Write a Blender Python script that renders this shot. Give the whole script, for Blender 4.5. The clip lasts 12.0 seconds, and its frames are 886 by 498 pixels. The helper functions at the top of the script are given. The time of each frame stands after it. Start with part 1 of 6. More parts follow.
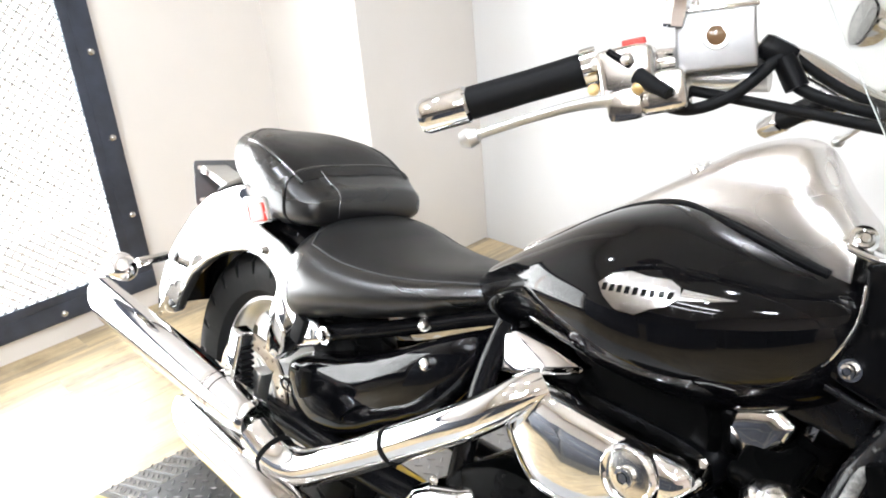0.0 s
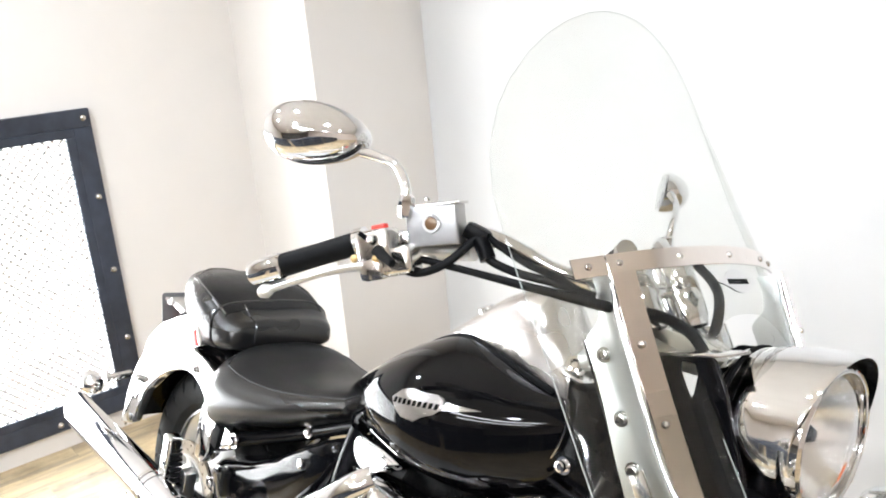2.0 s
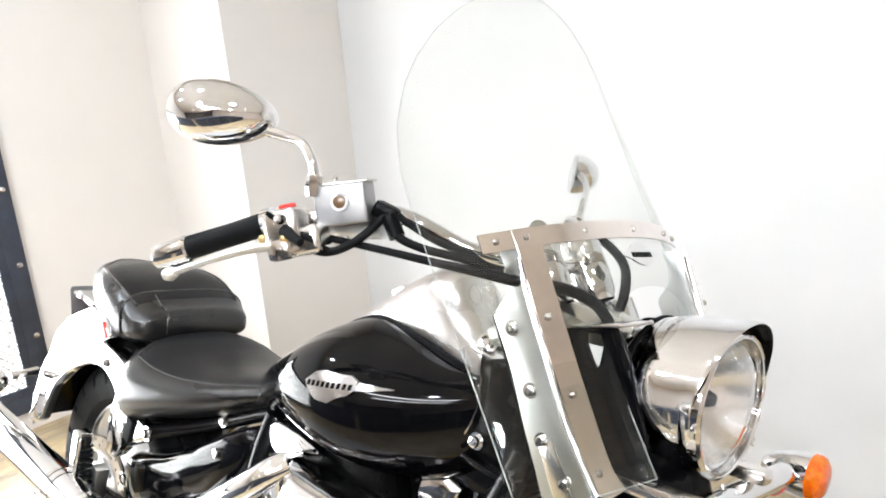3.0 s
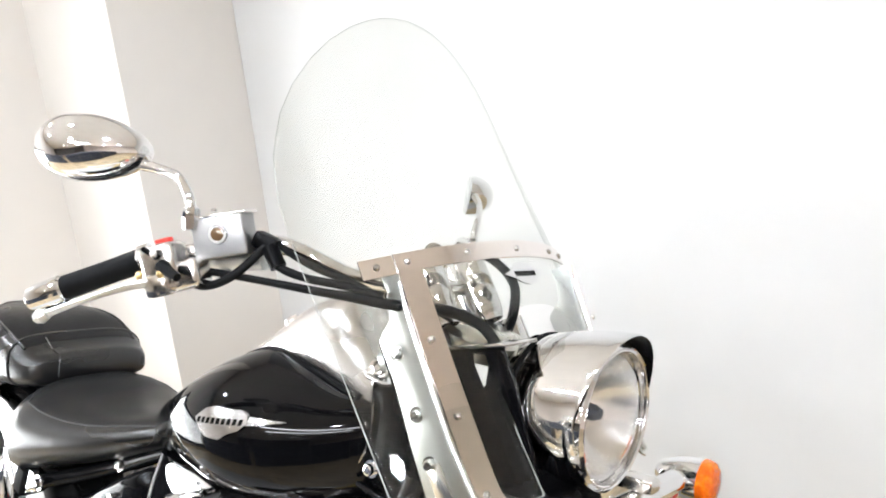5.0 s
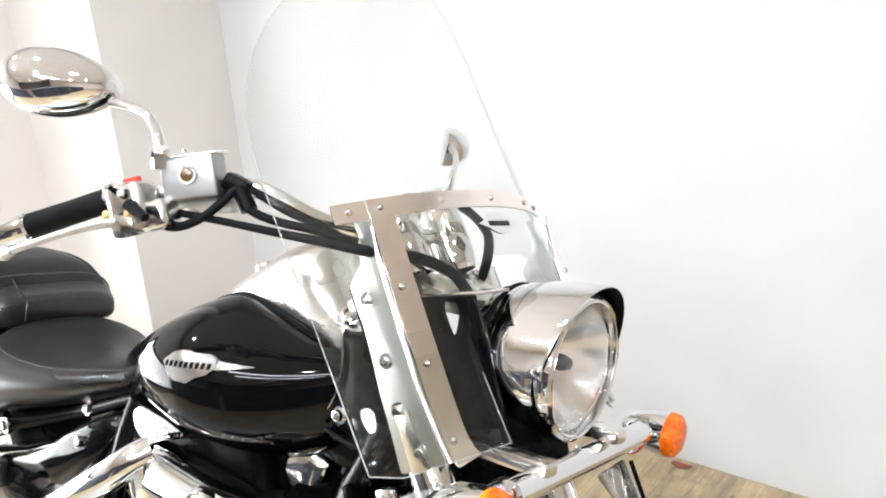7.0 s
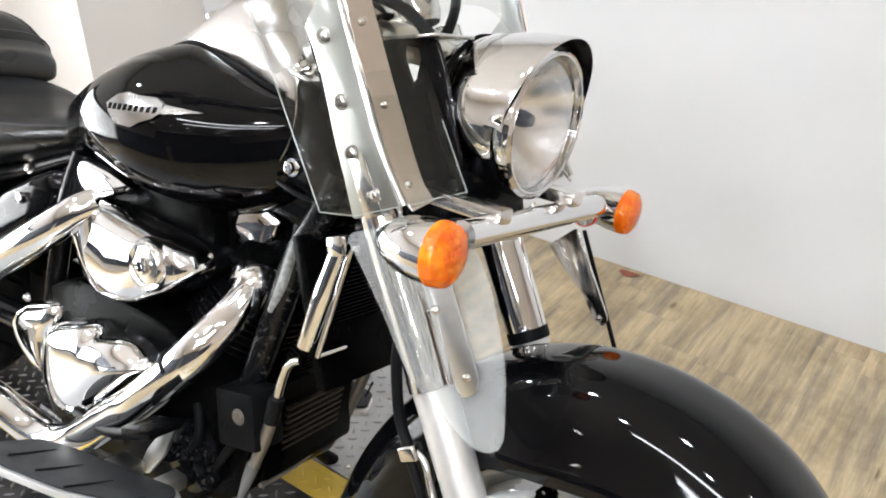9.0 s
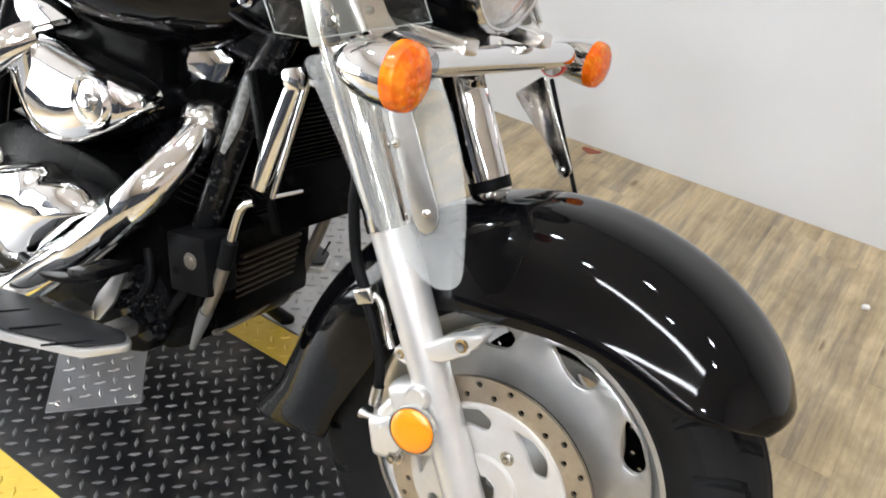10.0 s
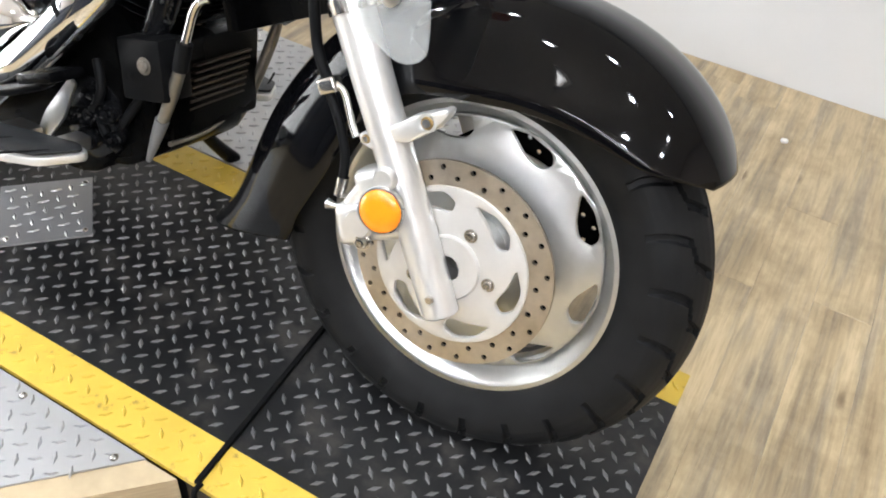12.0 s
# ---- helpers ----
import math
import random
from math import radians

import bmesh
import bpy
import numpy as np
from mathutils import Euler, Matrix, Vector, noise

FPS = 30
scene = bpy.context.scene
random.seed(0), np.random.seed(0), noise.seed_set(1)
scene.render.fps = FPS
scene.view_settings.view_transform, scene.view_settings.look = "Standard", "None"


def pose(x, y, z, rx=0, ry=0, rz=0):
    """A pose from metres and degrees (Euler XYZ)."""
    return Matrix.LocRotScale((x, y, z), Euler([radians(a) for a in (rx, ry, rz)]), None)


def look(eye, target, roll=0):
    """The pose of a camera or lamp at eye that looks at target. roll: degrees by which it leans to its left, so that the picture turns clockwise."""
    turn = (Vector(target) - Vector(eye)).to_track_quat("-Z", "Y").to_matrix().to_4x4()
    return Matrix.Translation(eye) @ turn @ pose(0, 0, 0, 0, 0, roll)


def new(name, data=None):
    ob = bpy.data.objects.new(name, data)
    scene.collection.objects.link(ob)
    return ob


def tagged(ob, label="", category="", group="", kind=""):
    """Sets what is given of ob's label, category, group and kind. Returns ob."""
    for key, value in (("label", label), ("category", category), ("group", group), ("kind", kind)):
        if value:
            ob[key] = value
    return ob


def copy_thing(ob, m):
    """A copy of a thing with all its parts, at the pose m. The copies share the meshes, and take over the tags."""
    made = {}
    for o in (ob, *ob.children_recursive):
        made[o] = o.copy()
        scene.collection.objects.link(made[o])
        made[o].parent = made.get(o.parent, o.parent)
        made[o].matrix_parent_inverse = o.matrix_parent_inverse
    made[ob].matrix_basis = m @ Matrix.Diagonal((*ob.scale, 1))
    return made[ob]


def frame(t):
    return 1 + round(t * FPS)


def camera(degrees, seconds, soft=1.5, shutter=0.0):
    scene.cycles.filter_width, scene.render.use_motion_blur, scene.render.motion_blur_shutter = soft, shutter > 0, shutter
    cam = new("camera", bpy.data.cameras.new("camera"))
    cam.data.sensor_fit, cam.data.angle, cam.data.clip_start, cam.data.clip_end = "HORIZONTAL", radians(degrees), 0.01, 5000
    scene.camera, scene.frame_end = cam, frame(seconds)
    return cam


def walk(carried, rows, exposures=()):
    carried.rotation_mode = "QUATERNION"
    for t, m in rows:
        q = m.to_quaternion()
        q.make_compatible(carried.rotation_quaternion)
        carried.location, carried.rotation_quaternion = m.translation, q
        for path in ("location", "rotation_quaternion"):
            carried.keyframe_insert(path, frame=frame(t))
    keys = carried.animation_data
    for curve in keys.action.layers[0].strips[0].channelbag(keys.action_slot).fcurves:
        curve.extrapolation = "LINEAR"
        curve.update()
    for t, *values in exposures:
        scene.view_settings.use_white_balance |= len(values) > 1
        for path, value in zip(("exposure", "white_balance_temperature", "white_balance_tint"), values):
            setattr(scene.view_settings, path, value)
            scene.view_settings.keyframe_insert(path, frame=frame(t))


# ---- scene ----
cam = camera(55.5, 12.0, 1.9)
PATH = [
    (0, (0.001, 0.073, 1.323), (-1.37, 1.273, 0.5), -5.2),
    (0.5, (0.214, 0.035, 1.391), (-1.272, 1.122, 0.609), -5.9),
    (1, (0.3, -0.022, 1.411), (-1.185, 1.14, 0.747), -6.2),
    (1.5, (0.39, -0.006, 1.438), (-1.135, 1.157, 0.868), -5.5),
    (2, (0.457, 0.104, 1.435), (-1.036, 1.319, 0.893), -5.3),
    (2.5, (0.467, 0.11, 1.423), (-0.978, 1.377, 0.87), -5.9),
    (3, (0.476, 0.115, 1.412), (-0.896, 1.454, 0.841), -4.9),
    (5, (0.52, 0.155, 1.41), (-0.728, 1.623, 0.875), -6.0),
    (5.5, (0.53, 0.157, 1.415), (-0.71, 1.636, 0.889), -6.5),
    (6, (0.534, 0.164, 1.412), (-0.688, 1.655, 0.88), -6.4),
    (6.5, (0.526, 0.163, 1.408), (-0.689, 1.646, 0.839), -5.4),
    (8.5, (0.515, 0.156, 1.305), (-0.555, 1.589, 0.41), -1.0),
    (9, (0.522, 0.153, 1.276), (-0.51, 1.55, 0.284), -0.1),
    (9.5, (0.526, 0.152, 1.238), (-0.43, 1.521, 0.138), 1.5),
    (10, (0.528, 0.146, 1.2), (-0.344, 1.49, 0.003), 3.3),
    (10.5, (0.532, 0.122, 1.16), (-0.246, 1.432, -0.135), 4.2),
    (11, (0.538, 0.087, 1.13), (-0.147, 1.386, -0.228), 6.2),
    (11.5, (0.551, 0.043, 1.111), (-0.089, 1.344, -0.268), 6.4),
    (12, (0.554, 0.012, 1.107), (-0.07, 1.339, -0.253), 6.5),
]
EXPOSURE = [(0.0, 0.38), (1.5, 0.27), (3.0, 0.28), (6.5, 0.3), (8.5, 0.15), (10.0, 0.0), (12.0, 0.14)]
walk(cam, [(t, look(eye, target, roll)) for t, eye, target, roll in PATH], EXPOSURE)

# ---- light ----

world = bpy.data.worlds.new("world")
scene.world = world
world.use_nodes = True
_wn = world.node_tree
_sky = _wn.nodes.new("ShaderNodeTexSky")
_sky.sky_type, _sky.sun_disc = "NISHITA", False
_sky.sun_elevation, _sky.sun_rotation = radians(35), radians(250)
_wn.nodes["Background"].inputs["Strength"].default_value = 0.12
_wn.links.new(_sky.outputs[0], _wn.nodes["Background"].inputs["Color"])

CEIL = 2.75


def area_lamp(name, place, size_x, size_y, power, colour, turn, shape="ELLIPSE"):
    data = bpy.data.lights.new(name, "AREA")
    data.shape, data.size, data.size_y, data.energy, data.color = shape, size_x, size_y, power, colour
    ob = new(name, data)
    ob.matrix_world = Matrix.Translation(place) @ Euler([radians(a) for a in turn]).to_matrix().to_4x4()
    return ob


# daylight through the screened opening
area_lamp("window_daylight", (-3.12, -0.3, 0.585), 1.12, 2.78, 165, (0.93, 0.97, 1.0), (0, -90, 0), "RECTANGLE")
LAMPS = [(x + 0.3 * ((i + 1) % 2), y) for i, y in enumerate((-1.1, 0.25)) for x in (-2.1, -0.8, 0.5, 1.8)]
STRIPS = [(0.7, -2.0), (1.25, -3.05)]
FAR_LAMPS = [(x + 0.4 * (i % 2), y) for i, y in enumerate((-4.3, -5.6, -7.0, -8.3)) for x in (-2.1, -0.8, 0.5, 1.8, 3.1)]
for _x, _y in LAMPS:
    area_lamp("ceiling_lamp", (_x, _y, CEIL - 0.075), 0.12, 0.12, 19.2, (0.81, 0.89, 1.0), (0, 0, 0))
for _x, _y in STRIPS:
    area_lamp("strip_lamp", (_x, _y, CEIL - 0.075), 2.4, 0.14, 37, (0.81, 0.89, 1.0), (0, 0, 0), "RECTANGLE")


# ---- materials ----
def material(name):
    m = bpy.data.materials.new(name)
    m.use_nodes = True
    return m, m.node_tree, m.node_tree.nodes["Principled BSDF"]


def coords(nt, scale=(1, 1, 1)):
    tc, mp = nt.nodes.new("ShaderNodeTexCoord"), nt.nodes.new("ShaderNodeMapping")
    mp.inputs["Scale"].default_value = scale
    nt.links.new(tc.outputs["Object"], mp.inputs["Vector"])
    return mp.outputs["Vector"]


def noise_tex(nt, vec, scale, detail=4.0, rough=0.55):
    n = nt.nodes.new("ShaderNodeTexNoise")
    n.inputs["Scale"].default_value, n.inputs["Detail"].default_value, n.inputs["Roughness"].default_value = scale, detail, rough
    nt.links.new(vec, n.inputs["Vector"])
    return n.outputs["Fac"]


def ramp(nt, fac, stops):
    r = nt.nodes.new("ShaderNodeValToRGB")
    els = r.color_ramp.elements
    while len(els) < len(stops):
        els.new(0.5)
    for e, (pos, col) in zip(els, stops):
        e.position = pos
        e.color = (*col, 1) if len(col) == 3 else col
    nt.links.new(fac, r.inputs["Fac"])
    return r.outputs["Color"]


def bump(nt, bsdf, fac, strength=0.3, distance=0.002):
    b = nt.nodes.new("ShaderNodeBump")
    b.inputs["Strength"].default_value, b.inputs["Distance"].default_value = strength, distance
    nt.links.new(fac, b.inputs["Height"])
    nt.links.new(b.outputs["Normal"], bsdf.inputs["Normal"])


def simple(name, base, rough, metal=0.0, vary=0.15, scale=40, rough_vary=0.08, bumps=0.0, bump_scale=200, coat=0.0, stretch=(1, 1, 1)):
    m, nt, p = material(name)
    vec = coords(nt, stretch)
    f1, f2 = noise_tex(nt, vec, scale), noise_tex(nt, vec, scale * 0.12, 3.0)
    mix = nt.nodes.new("ShaderNodeMath")
    mix.operation = "ADD"
    nt.links.new(f1, mix.inputs[0])
    nt.links.new(f2, mix.inputs[1])
    half = nt.nodes.new("ShaderNodeMath")
    half.operation = "MULTIPLY"
    half.inputs[1].default_value = 0.5
    nt.links.new(mix.outputs[0], half.inputs[0])
    lo, hi = [c * (1 - vary) for c in base], [min(1, c * (1 + vary)) for c in base]
    nt.links.new(ramp(nt, half.outputs[0], [(0.3, lo), (0.7, hi)]), p.inputs["Base Color"])
    r0, r1 = max(0.01, rough - rough_vary), min(1, rough + rough_vary)
    nt.links.new(ramp(nt, f2, [(0.3, (r0,) * 3), (0.7, (r1,) * 3)]), p.inputs["Roughness"])
    p.inputs["Metallic"].default_value = metal
    if coat:
        p.inputs["Coat Weight"].default_value, p.inputs["Coat Roughness"].default_value = coat, 0.03
    if bumps:
        bump(nt, p, noise_tex(nt, vec, bump_scale, 6.0), bumps, 0.001)
    return m


CHROME = simple("chrome", (0.77, 0.77, 0.775), 0.04, 1.0, 0.02, 30, 0.025)
MAT_RUBBER = simple("worn_mat_rubber", (0.018, 0.0185, 0.0195), 0.5, 0.0, 0.35, 50, 0.1, 0.25, 400)
COOLER_FIN = simple("cooler_fin", (0.025, 0.018, 0.011), 0.45, 0.3, 0.4, 60, 0.1)
BADGE_METAL = simple("badge_metal", (0.5, 0.5, 0.5), 0.17, 1.0, 0.1, 120, 0.08)
CONSOLE_CHROME = simple("satin_chrome", (0.72, 0.7, 0.685), 0.25, 1.0, 0.04, 25, 0.05)
BOX_PLASTIC = simple("box_plastic", (0.005, 0.005, 0.0053), 0.36, 0.0, 0.3, 60, 0.1, 0.2, 300)
SCUFFED_SLEEVE = simple("scuffed_sleeve", (0.16, 0.158, 0.15), 0.5, 0.0, 0.9, 170, 0.2, 0.6, 220)
BOWL = simple("lamp_bowl", (0.86, 0.86, 0.86), 0.17, 1.0, 0.03, 90, 0.05, 0.5, 160)
CHROME_WORN = simple("worn_chrome", (0.68, 0.66, 0.63), 0.14, 1.0, 0.08, 60, 0.06)
BLACK_PAINT = simple("black_paint", (0.002, 0.002, 0.0024), 0.05, 0.0, 0.2, 20, 0.02)
BLACK_SATIN = simple("black_satin", (0.002, 0.002, 0.0023), 0.26, 0.0, 0.3, 50, 0.1, 0.05, 300)
FRAME_BLACK = simple("frame_black", (0.004, 0.004, 0.0045), 0.16, 0.0, 0.3, 40, 0.06)
RUBBER = simple("rubber", (0.005, 0.005, 0.0053), 0.5, 0.0, 0.35, 60, 0.1, 0.15, 400)
TYRE_RUBBER = simple("tyre_rubber", (0.009, 0.009, 0.0092), 0.5, 0.0, 0.4, 25, 0.1, 0.2, 350)
LEATHER = simple("leather", (0.004, 0.004, 0.004), 0.27, 0.0, 0.25, 30, 0.06, 0.22, 420)
LEATHER_TOP = simple("leather_top", (0.011, 0.0108, 0.0108), 0.32, 0.0, 0.25, 30, 0.07, 0.45, 420)
THREAD = simple("thread", (0.03, 0.03, 0.03), 0.7)
ALLOY = simple("alloy", (0.62, 0.62, 0.61), 0.34, 1.0, 0.08, 80, 0.08, 0.03, 500)
ALLOY_PAINT = simple("silver_paint", (0.7, 0.69, 0.67), 0.34, 0.7, 0.06, 60, 0.06, 0.03, 500)
CARRIER = simple("carrier_silver", (0.58, 0.56, 0.53), 0.4, 0.5, 0.05, 60, 0.06, 0.03, 500)
ROTOR_STEEL = simple("rotor_steel", (0.52, 0.46, 0.38), 0.42, 1.0, 0.15, 90, 0.1)
STEEL = simple("bolt_steel", (0.55, 0.53, 0.5), 0.24, 1.0, 0.1, 120)
BRASS = simple("brass", (0.5, 0.36, 0.17), 0.35, 1.0, 0.15, 90)
ENGINE_BLACK = simple("engine_black", (0.0015, 0.0015, 0.0015), 0.24, 0.0, 0.4, 60, 0.12, 0.25, 220)
RED_PAINT = simple("red_paint", (0.55, 0.03, 0.02), 0.35)
DARK_SLOT = simple("dark_slot", (0.004, 0.004, 0.004), 0.7)
WALL_WHITE = simple("wall_white", (0.64, 0.637, 0.63), 0.6, 0.0, 0.045, 3, 0.05, 0.06, 90)
WALL_CREAM = simple("wall_cream", (0.72, 0.685, 0.645), 0.65, 0.0, 0.03, 5, 0.05, 0.06, 90)
WALL_TAN = simple("wall_tan", (0.6, 0.52, 0.46), 0.6, 0.0, 0.06, 4, 0.05, 0.06, 90)
DOOR_GREY = simple("door_grey", (0.13, 0.127, 0.122), 0.5, 0.0, 0.06, 5)
WALL_DARK = simple("wall_brown", (0.09, 0.078, 0.07), 0.6, 0.0, 0.08, 4, 0.05, 0.06, 90)
LAMP_WHITE = simple("lamp_white", (0.78, 0.77, 0.75), 0.5)
CEILING_PAINT = simple("ceiling_paint", (0.82, 0.79, 0.76), 0.8, 0.0, 0.05, 3, 0.05, 0.06, 90)
FRAME_STEEL = simple("dark_steel_frame", (0.035, 0.042, 0.06), 0.5, 0.2, 0.5, 14, 0.12, 0.1, 120)
MESH_STEEL = simple("mesh_steel", (0.48, 0.475, 0.465), 0.5, 0.2, 0.1, 60)
PLATE_BLACK = simple("tread_plate_black", (0.006, 0.006, 0.0063), 0.36, 0.0, 0.5, 9, 0.1, 0.2, 260)
LUG_BLACK = simple("tread_lug_black", (0.17, 0.17, 0.172), 0.34, 0.6, 0.4, 12, 0.1)
PLATE_YELLOW = simple("tread_plate_yellow", (0.5, 0.34, 0.045), 0.42, 0.0, 0.12, 14, 0.1, 0.15, 200)
PLATE_SILVER = simple("tread_plate_aluminium", (0.4, 0.4, 0.4), 0.4, 0.7, 0.08, 18, 0.1, 0.08, 200)
PLYWOOD = simple("plywood_edge", (0.4, 0.31, 0.19), 0.6, 0.0, 0.2, 30, 0.1, 0.2, 200, stretch=(1, 1, 8))
for _m, _v in ((BLACK_PAINT, 0.23), (BLACK_SATIN, 0.06), (FRAME_BLACK, 0.14), (RUBBER, 0.07), (ENGINE_BLACK, 0.035), (BOX_PLASTIC, 0.06), (MAT_RUBBER, 0.25), (LEATHER, 0.75), (LEATHER_TOP, 0.17), (TYRE_RUBBER, 0.1), (DARK_SLOT, 0.05)):
    _m.node_tree.nodes["Principled BSDF"].inputs["Specular IOR Level"].default_value = _v
BRUSHED = simple("brushed_steel", (0.44, 0.455, 0.44), 0.34, 1.0, 0.05, 60, 0.06)
# pinkish tint puts the tan wall's reflection into the strap colour
STRAP_METAL = simple("strap_metal", (0.86, 0.8, 0.76), 0.13, 1.0, 0.05, 60, 0.05)
NICKEL = simple("satin_nickel", (0.6, 0.585, 0.53), 0.28, 1.0, 0.05, 40, 0.05)
MACHINED = simple("machined_alloy", (0.64, 0.64, 0.63), 0.38, 1.0, 0.08, 50, 0.07)
RESERVOIR = simple("cast_alloy", (0.32, 0.32, 0.32), 0.38, 0.9, 0.1, 60, 0.08)
GREY_STEEL = simple("grey_steel", (0.1, 0.1, 0.1), 0.45, 0.0, 0.2, 40)
DULL_PIPE = simple("dull_pipe", (0.22, 0.2, 0.17), 0.4, 0.8, 0.35, 40)


def glass_like(name, colour, rough, ior=1.47):
    m, nt, p = material(name)
    p.inputs["Base Color"].default_value = (*colour, 1)
    p.inputs["Transmission Weight"].default_value = 1.0
    p.inputs["IOR"].default_value = ior
    vec = coords(nt)
    nt.links.new(ramp(nt, noise_tex(nt, vec, 8.0), [(0.3, (rough,) * 3), (0.8, (rough + 0.02,) * 3)]), p.inputs["Roughness"])
    return m


def thin_sheet(name, tint, sheen=0.0):
    """A thin clear sheet: see-through, glossier towards grazing view, with an optional white mix for a reflected wall.
    """
    m, nt, p = material(name)
    nt.nodes.remove(p)
    out = nt.nodes["Material Output"]
    tr, gl, mx, fr = (nt.nodes.new(k) for k in ("ShaderNodeBsdfTransparent", "ShaderNodeBsdfGlossy", "ShaderNodeMixShader", "ShaderNodeLayerWeight"))
    vec = coords(nt)
    nt.links.new(ramp(nt, noise_tex(nt, vec, 5.0), [(0.3, tint), (0.7, [min(1, c + 0.02) for c in tint])]), tr.inputs["Color"])
    gl.inputs["Roughness"].default_value = 0.02
    fr.inputs["Blend"].default_value = 0.5
    nt.links.new(ramp(nt, fr.outputs["Facing"], [(0.0, (0.028,) * 3), (0.55, (0.04,) * 3), (0.85, (0.1,) * 3), (1.0, (0.2,) * 3)]), mx.inputs[0])
    nt.links.new(tr.outputs[0], mx.inputs[1])
    nt.links.new(gl.outputs[0], mx.inputs[2])
    last = mx
    # diffuse white stands for the bright wall mirrored in the sheet
    if sheen:
        veil, last = nt.nodes.new("ShaderNodeBsdfDiffuse"), nt.nodes.new("ShaderNodeMixShader")
        veil.inputs["Color"].default_value = (0.75, 0.76, 0.75, 1)
        last.inputs[0].default_value = sheen
        nt.links.new(mx.outputs[0], last.inputs[1])
        nt.links.new(veil.outputs[0], last.inputs[2])
    nt.links.new(last.outputs[0], out.inputs["Surface"])
    return m


ACRYLIC_EDGE = simple("acrylic_edge", (0.33, 0.35, 0.33), 0.45, 0.0, 0.1, 60)
ACRYLIC = thin_sheet("clear_acrylic", (0.945, 0.952, 0.942))
ACRYLIC_SHEEN = thin_sheet("sheen_acrylic", (0.9, 0.91, 0.9), 0.16)
LENS_CLEAR = glass_like("clear_lens", (0.98, 0.98, 0.98), 0.01)
LENS_AMBER = glass_like("amber_lens", (1.0, 0.2, 0.01), 0.1)
bump(LENS_AMBER.node_tree, LENS_AMBER.node_tree.nodes["Principled BSDF"], noise_tex(LENS_AMBER.node_tree, coords(LENS_AMBER.node_tree), 90.0, 1.0), 1.0, 0.005)
LENS_AMBER.node_tree.nodes["Principled BSDF"].inputs["Transmission Weight"].default_value = 0.25
LENS_AMBER.node_tree.links.new(ramp(LENS_AMBER.node_tree, noise_tex(LENS_AMBER.node_tree, coords(LENS_AMBER.node_tree), 55.0, 2.0), [(0.36, (0.9, 0.13, 0.003)), (0.5, (1.0, 0.18, 0.004)), (0.64, (1.0, 0.27, 0.012))]), LENS_AMBER.node_tree.nodes["Principled BSDF"].inputs["Base Color"])
REFLECTOR_AMBER = simple("amber_reflector", (0.9, 0.24, 0.008), 0.2, 0.0, 0.05, 120, 0.04, 0.3, 500, coat=0.5)
LENS_RED = simple("red_lens", (0.62, 0.03, 0.02), 0.3, 0.0, 0.1, 60)
MIRROR = simple("mirror_glass", (0.88, 0.88, 0.88), 0.015, 1.0, 0.0, 20, 0.005)


def worn_flecks(m, light, lo, hi, scale):
    """Pale flecks and chips over a dark coat."""
    nt = m.node_tree
    p = nt.nodes["Principled BSDF"]
    old = p.inputs["Base Color"].links[0].from_socket
    mx = nt.nodes.new("ShaderNodeMixRGB")
    mx.inputs[2].default_value = (*light, 1)
    nt.links.new(old, mx.inputs[1])
    nt.links.new(ramp(nt, noise_tex(nt, coords(nt), scale, 5.0, 0.7), [(lo, (0, 0, 0)), (hi, (1, 1, 1))]), mx.inputs[0])
    nt.links.new(mx.outputs[0], p.inputs["Base Color"])


# pale flecks paint both chips and sharp glints onto the black frame
FRAME_CHIP_GLINT = simple("frame_chip_glint", (0.004, 0.004, 0.0045), 0.2, 0.0, 0.3, 40, 0.1)
FRAME_CHIP_GLINT.node_tree.nodes["Principled BSDF"].inputs["Specular IOR Level"].default_value = 0.25
worn_flecks(FRAME_CHIP_GLINT, (0.08, 0.08, 0.076), 0.57, 0.7, 110)
worn_flecks(PLATE_YELLOW, (0.16, 0.11, 0.03), 0.6, 0.72, 30)
worn_flecks(PLATE_BLACK, (0.045, 0.04, 0.035), 0.5, 0.75, 9)


def glow(name, colour, strength):
    m, nt, p = material(name)
    p.inputs["Base Color"].default_value = (*colour, 1)
    p.inputs["Emission Color"].default_value = (*colour, 1)
    p.inputs["Emission Strength"].default_value = strength
    return m


LAMP_GLOW = glow("lamp_diffuser", (0.98, 0.98, 1.0), 34.0)
DAY_GLOW = glow("bright_outdoors", (1.0, 1.0, 1.0), 3.0)


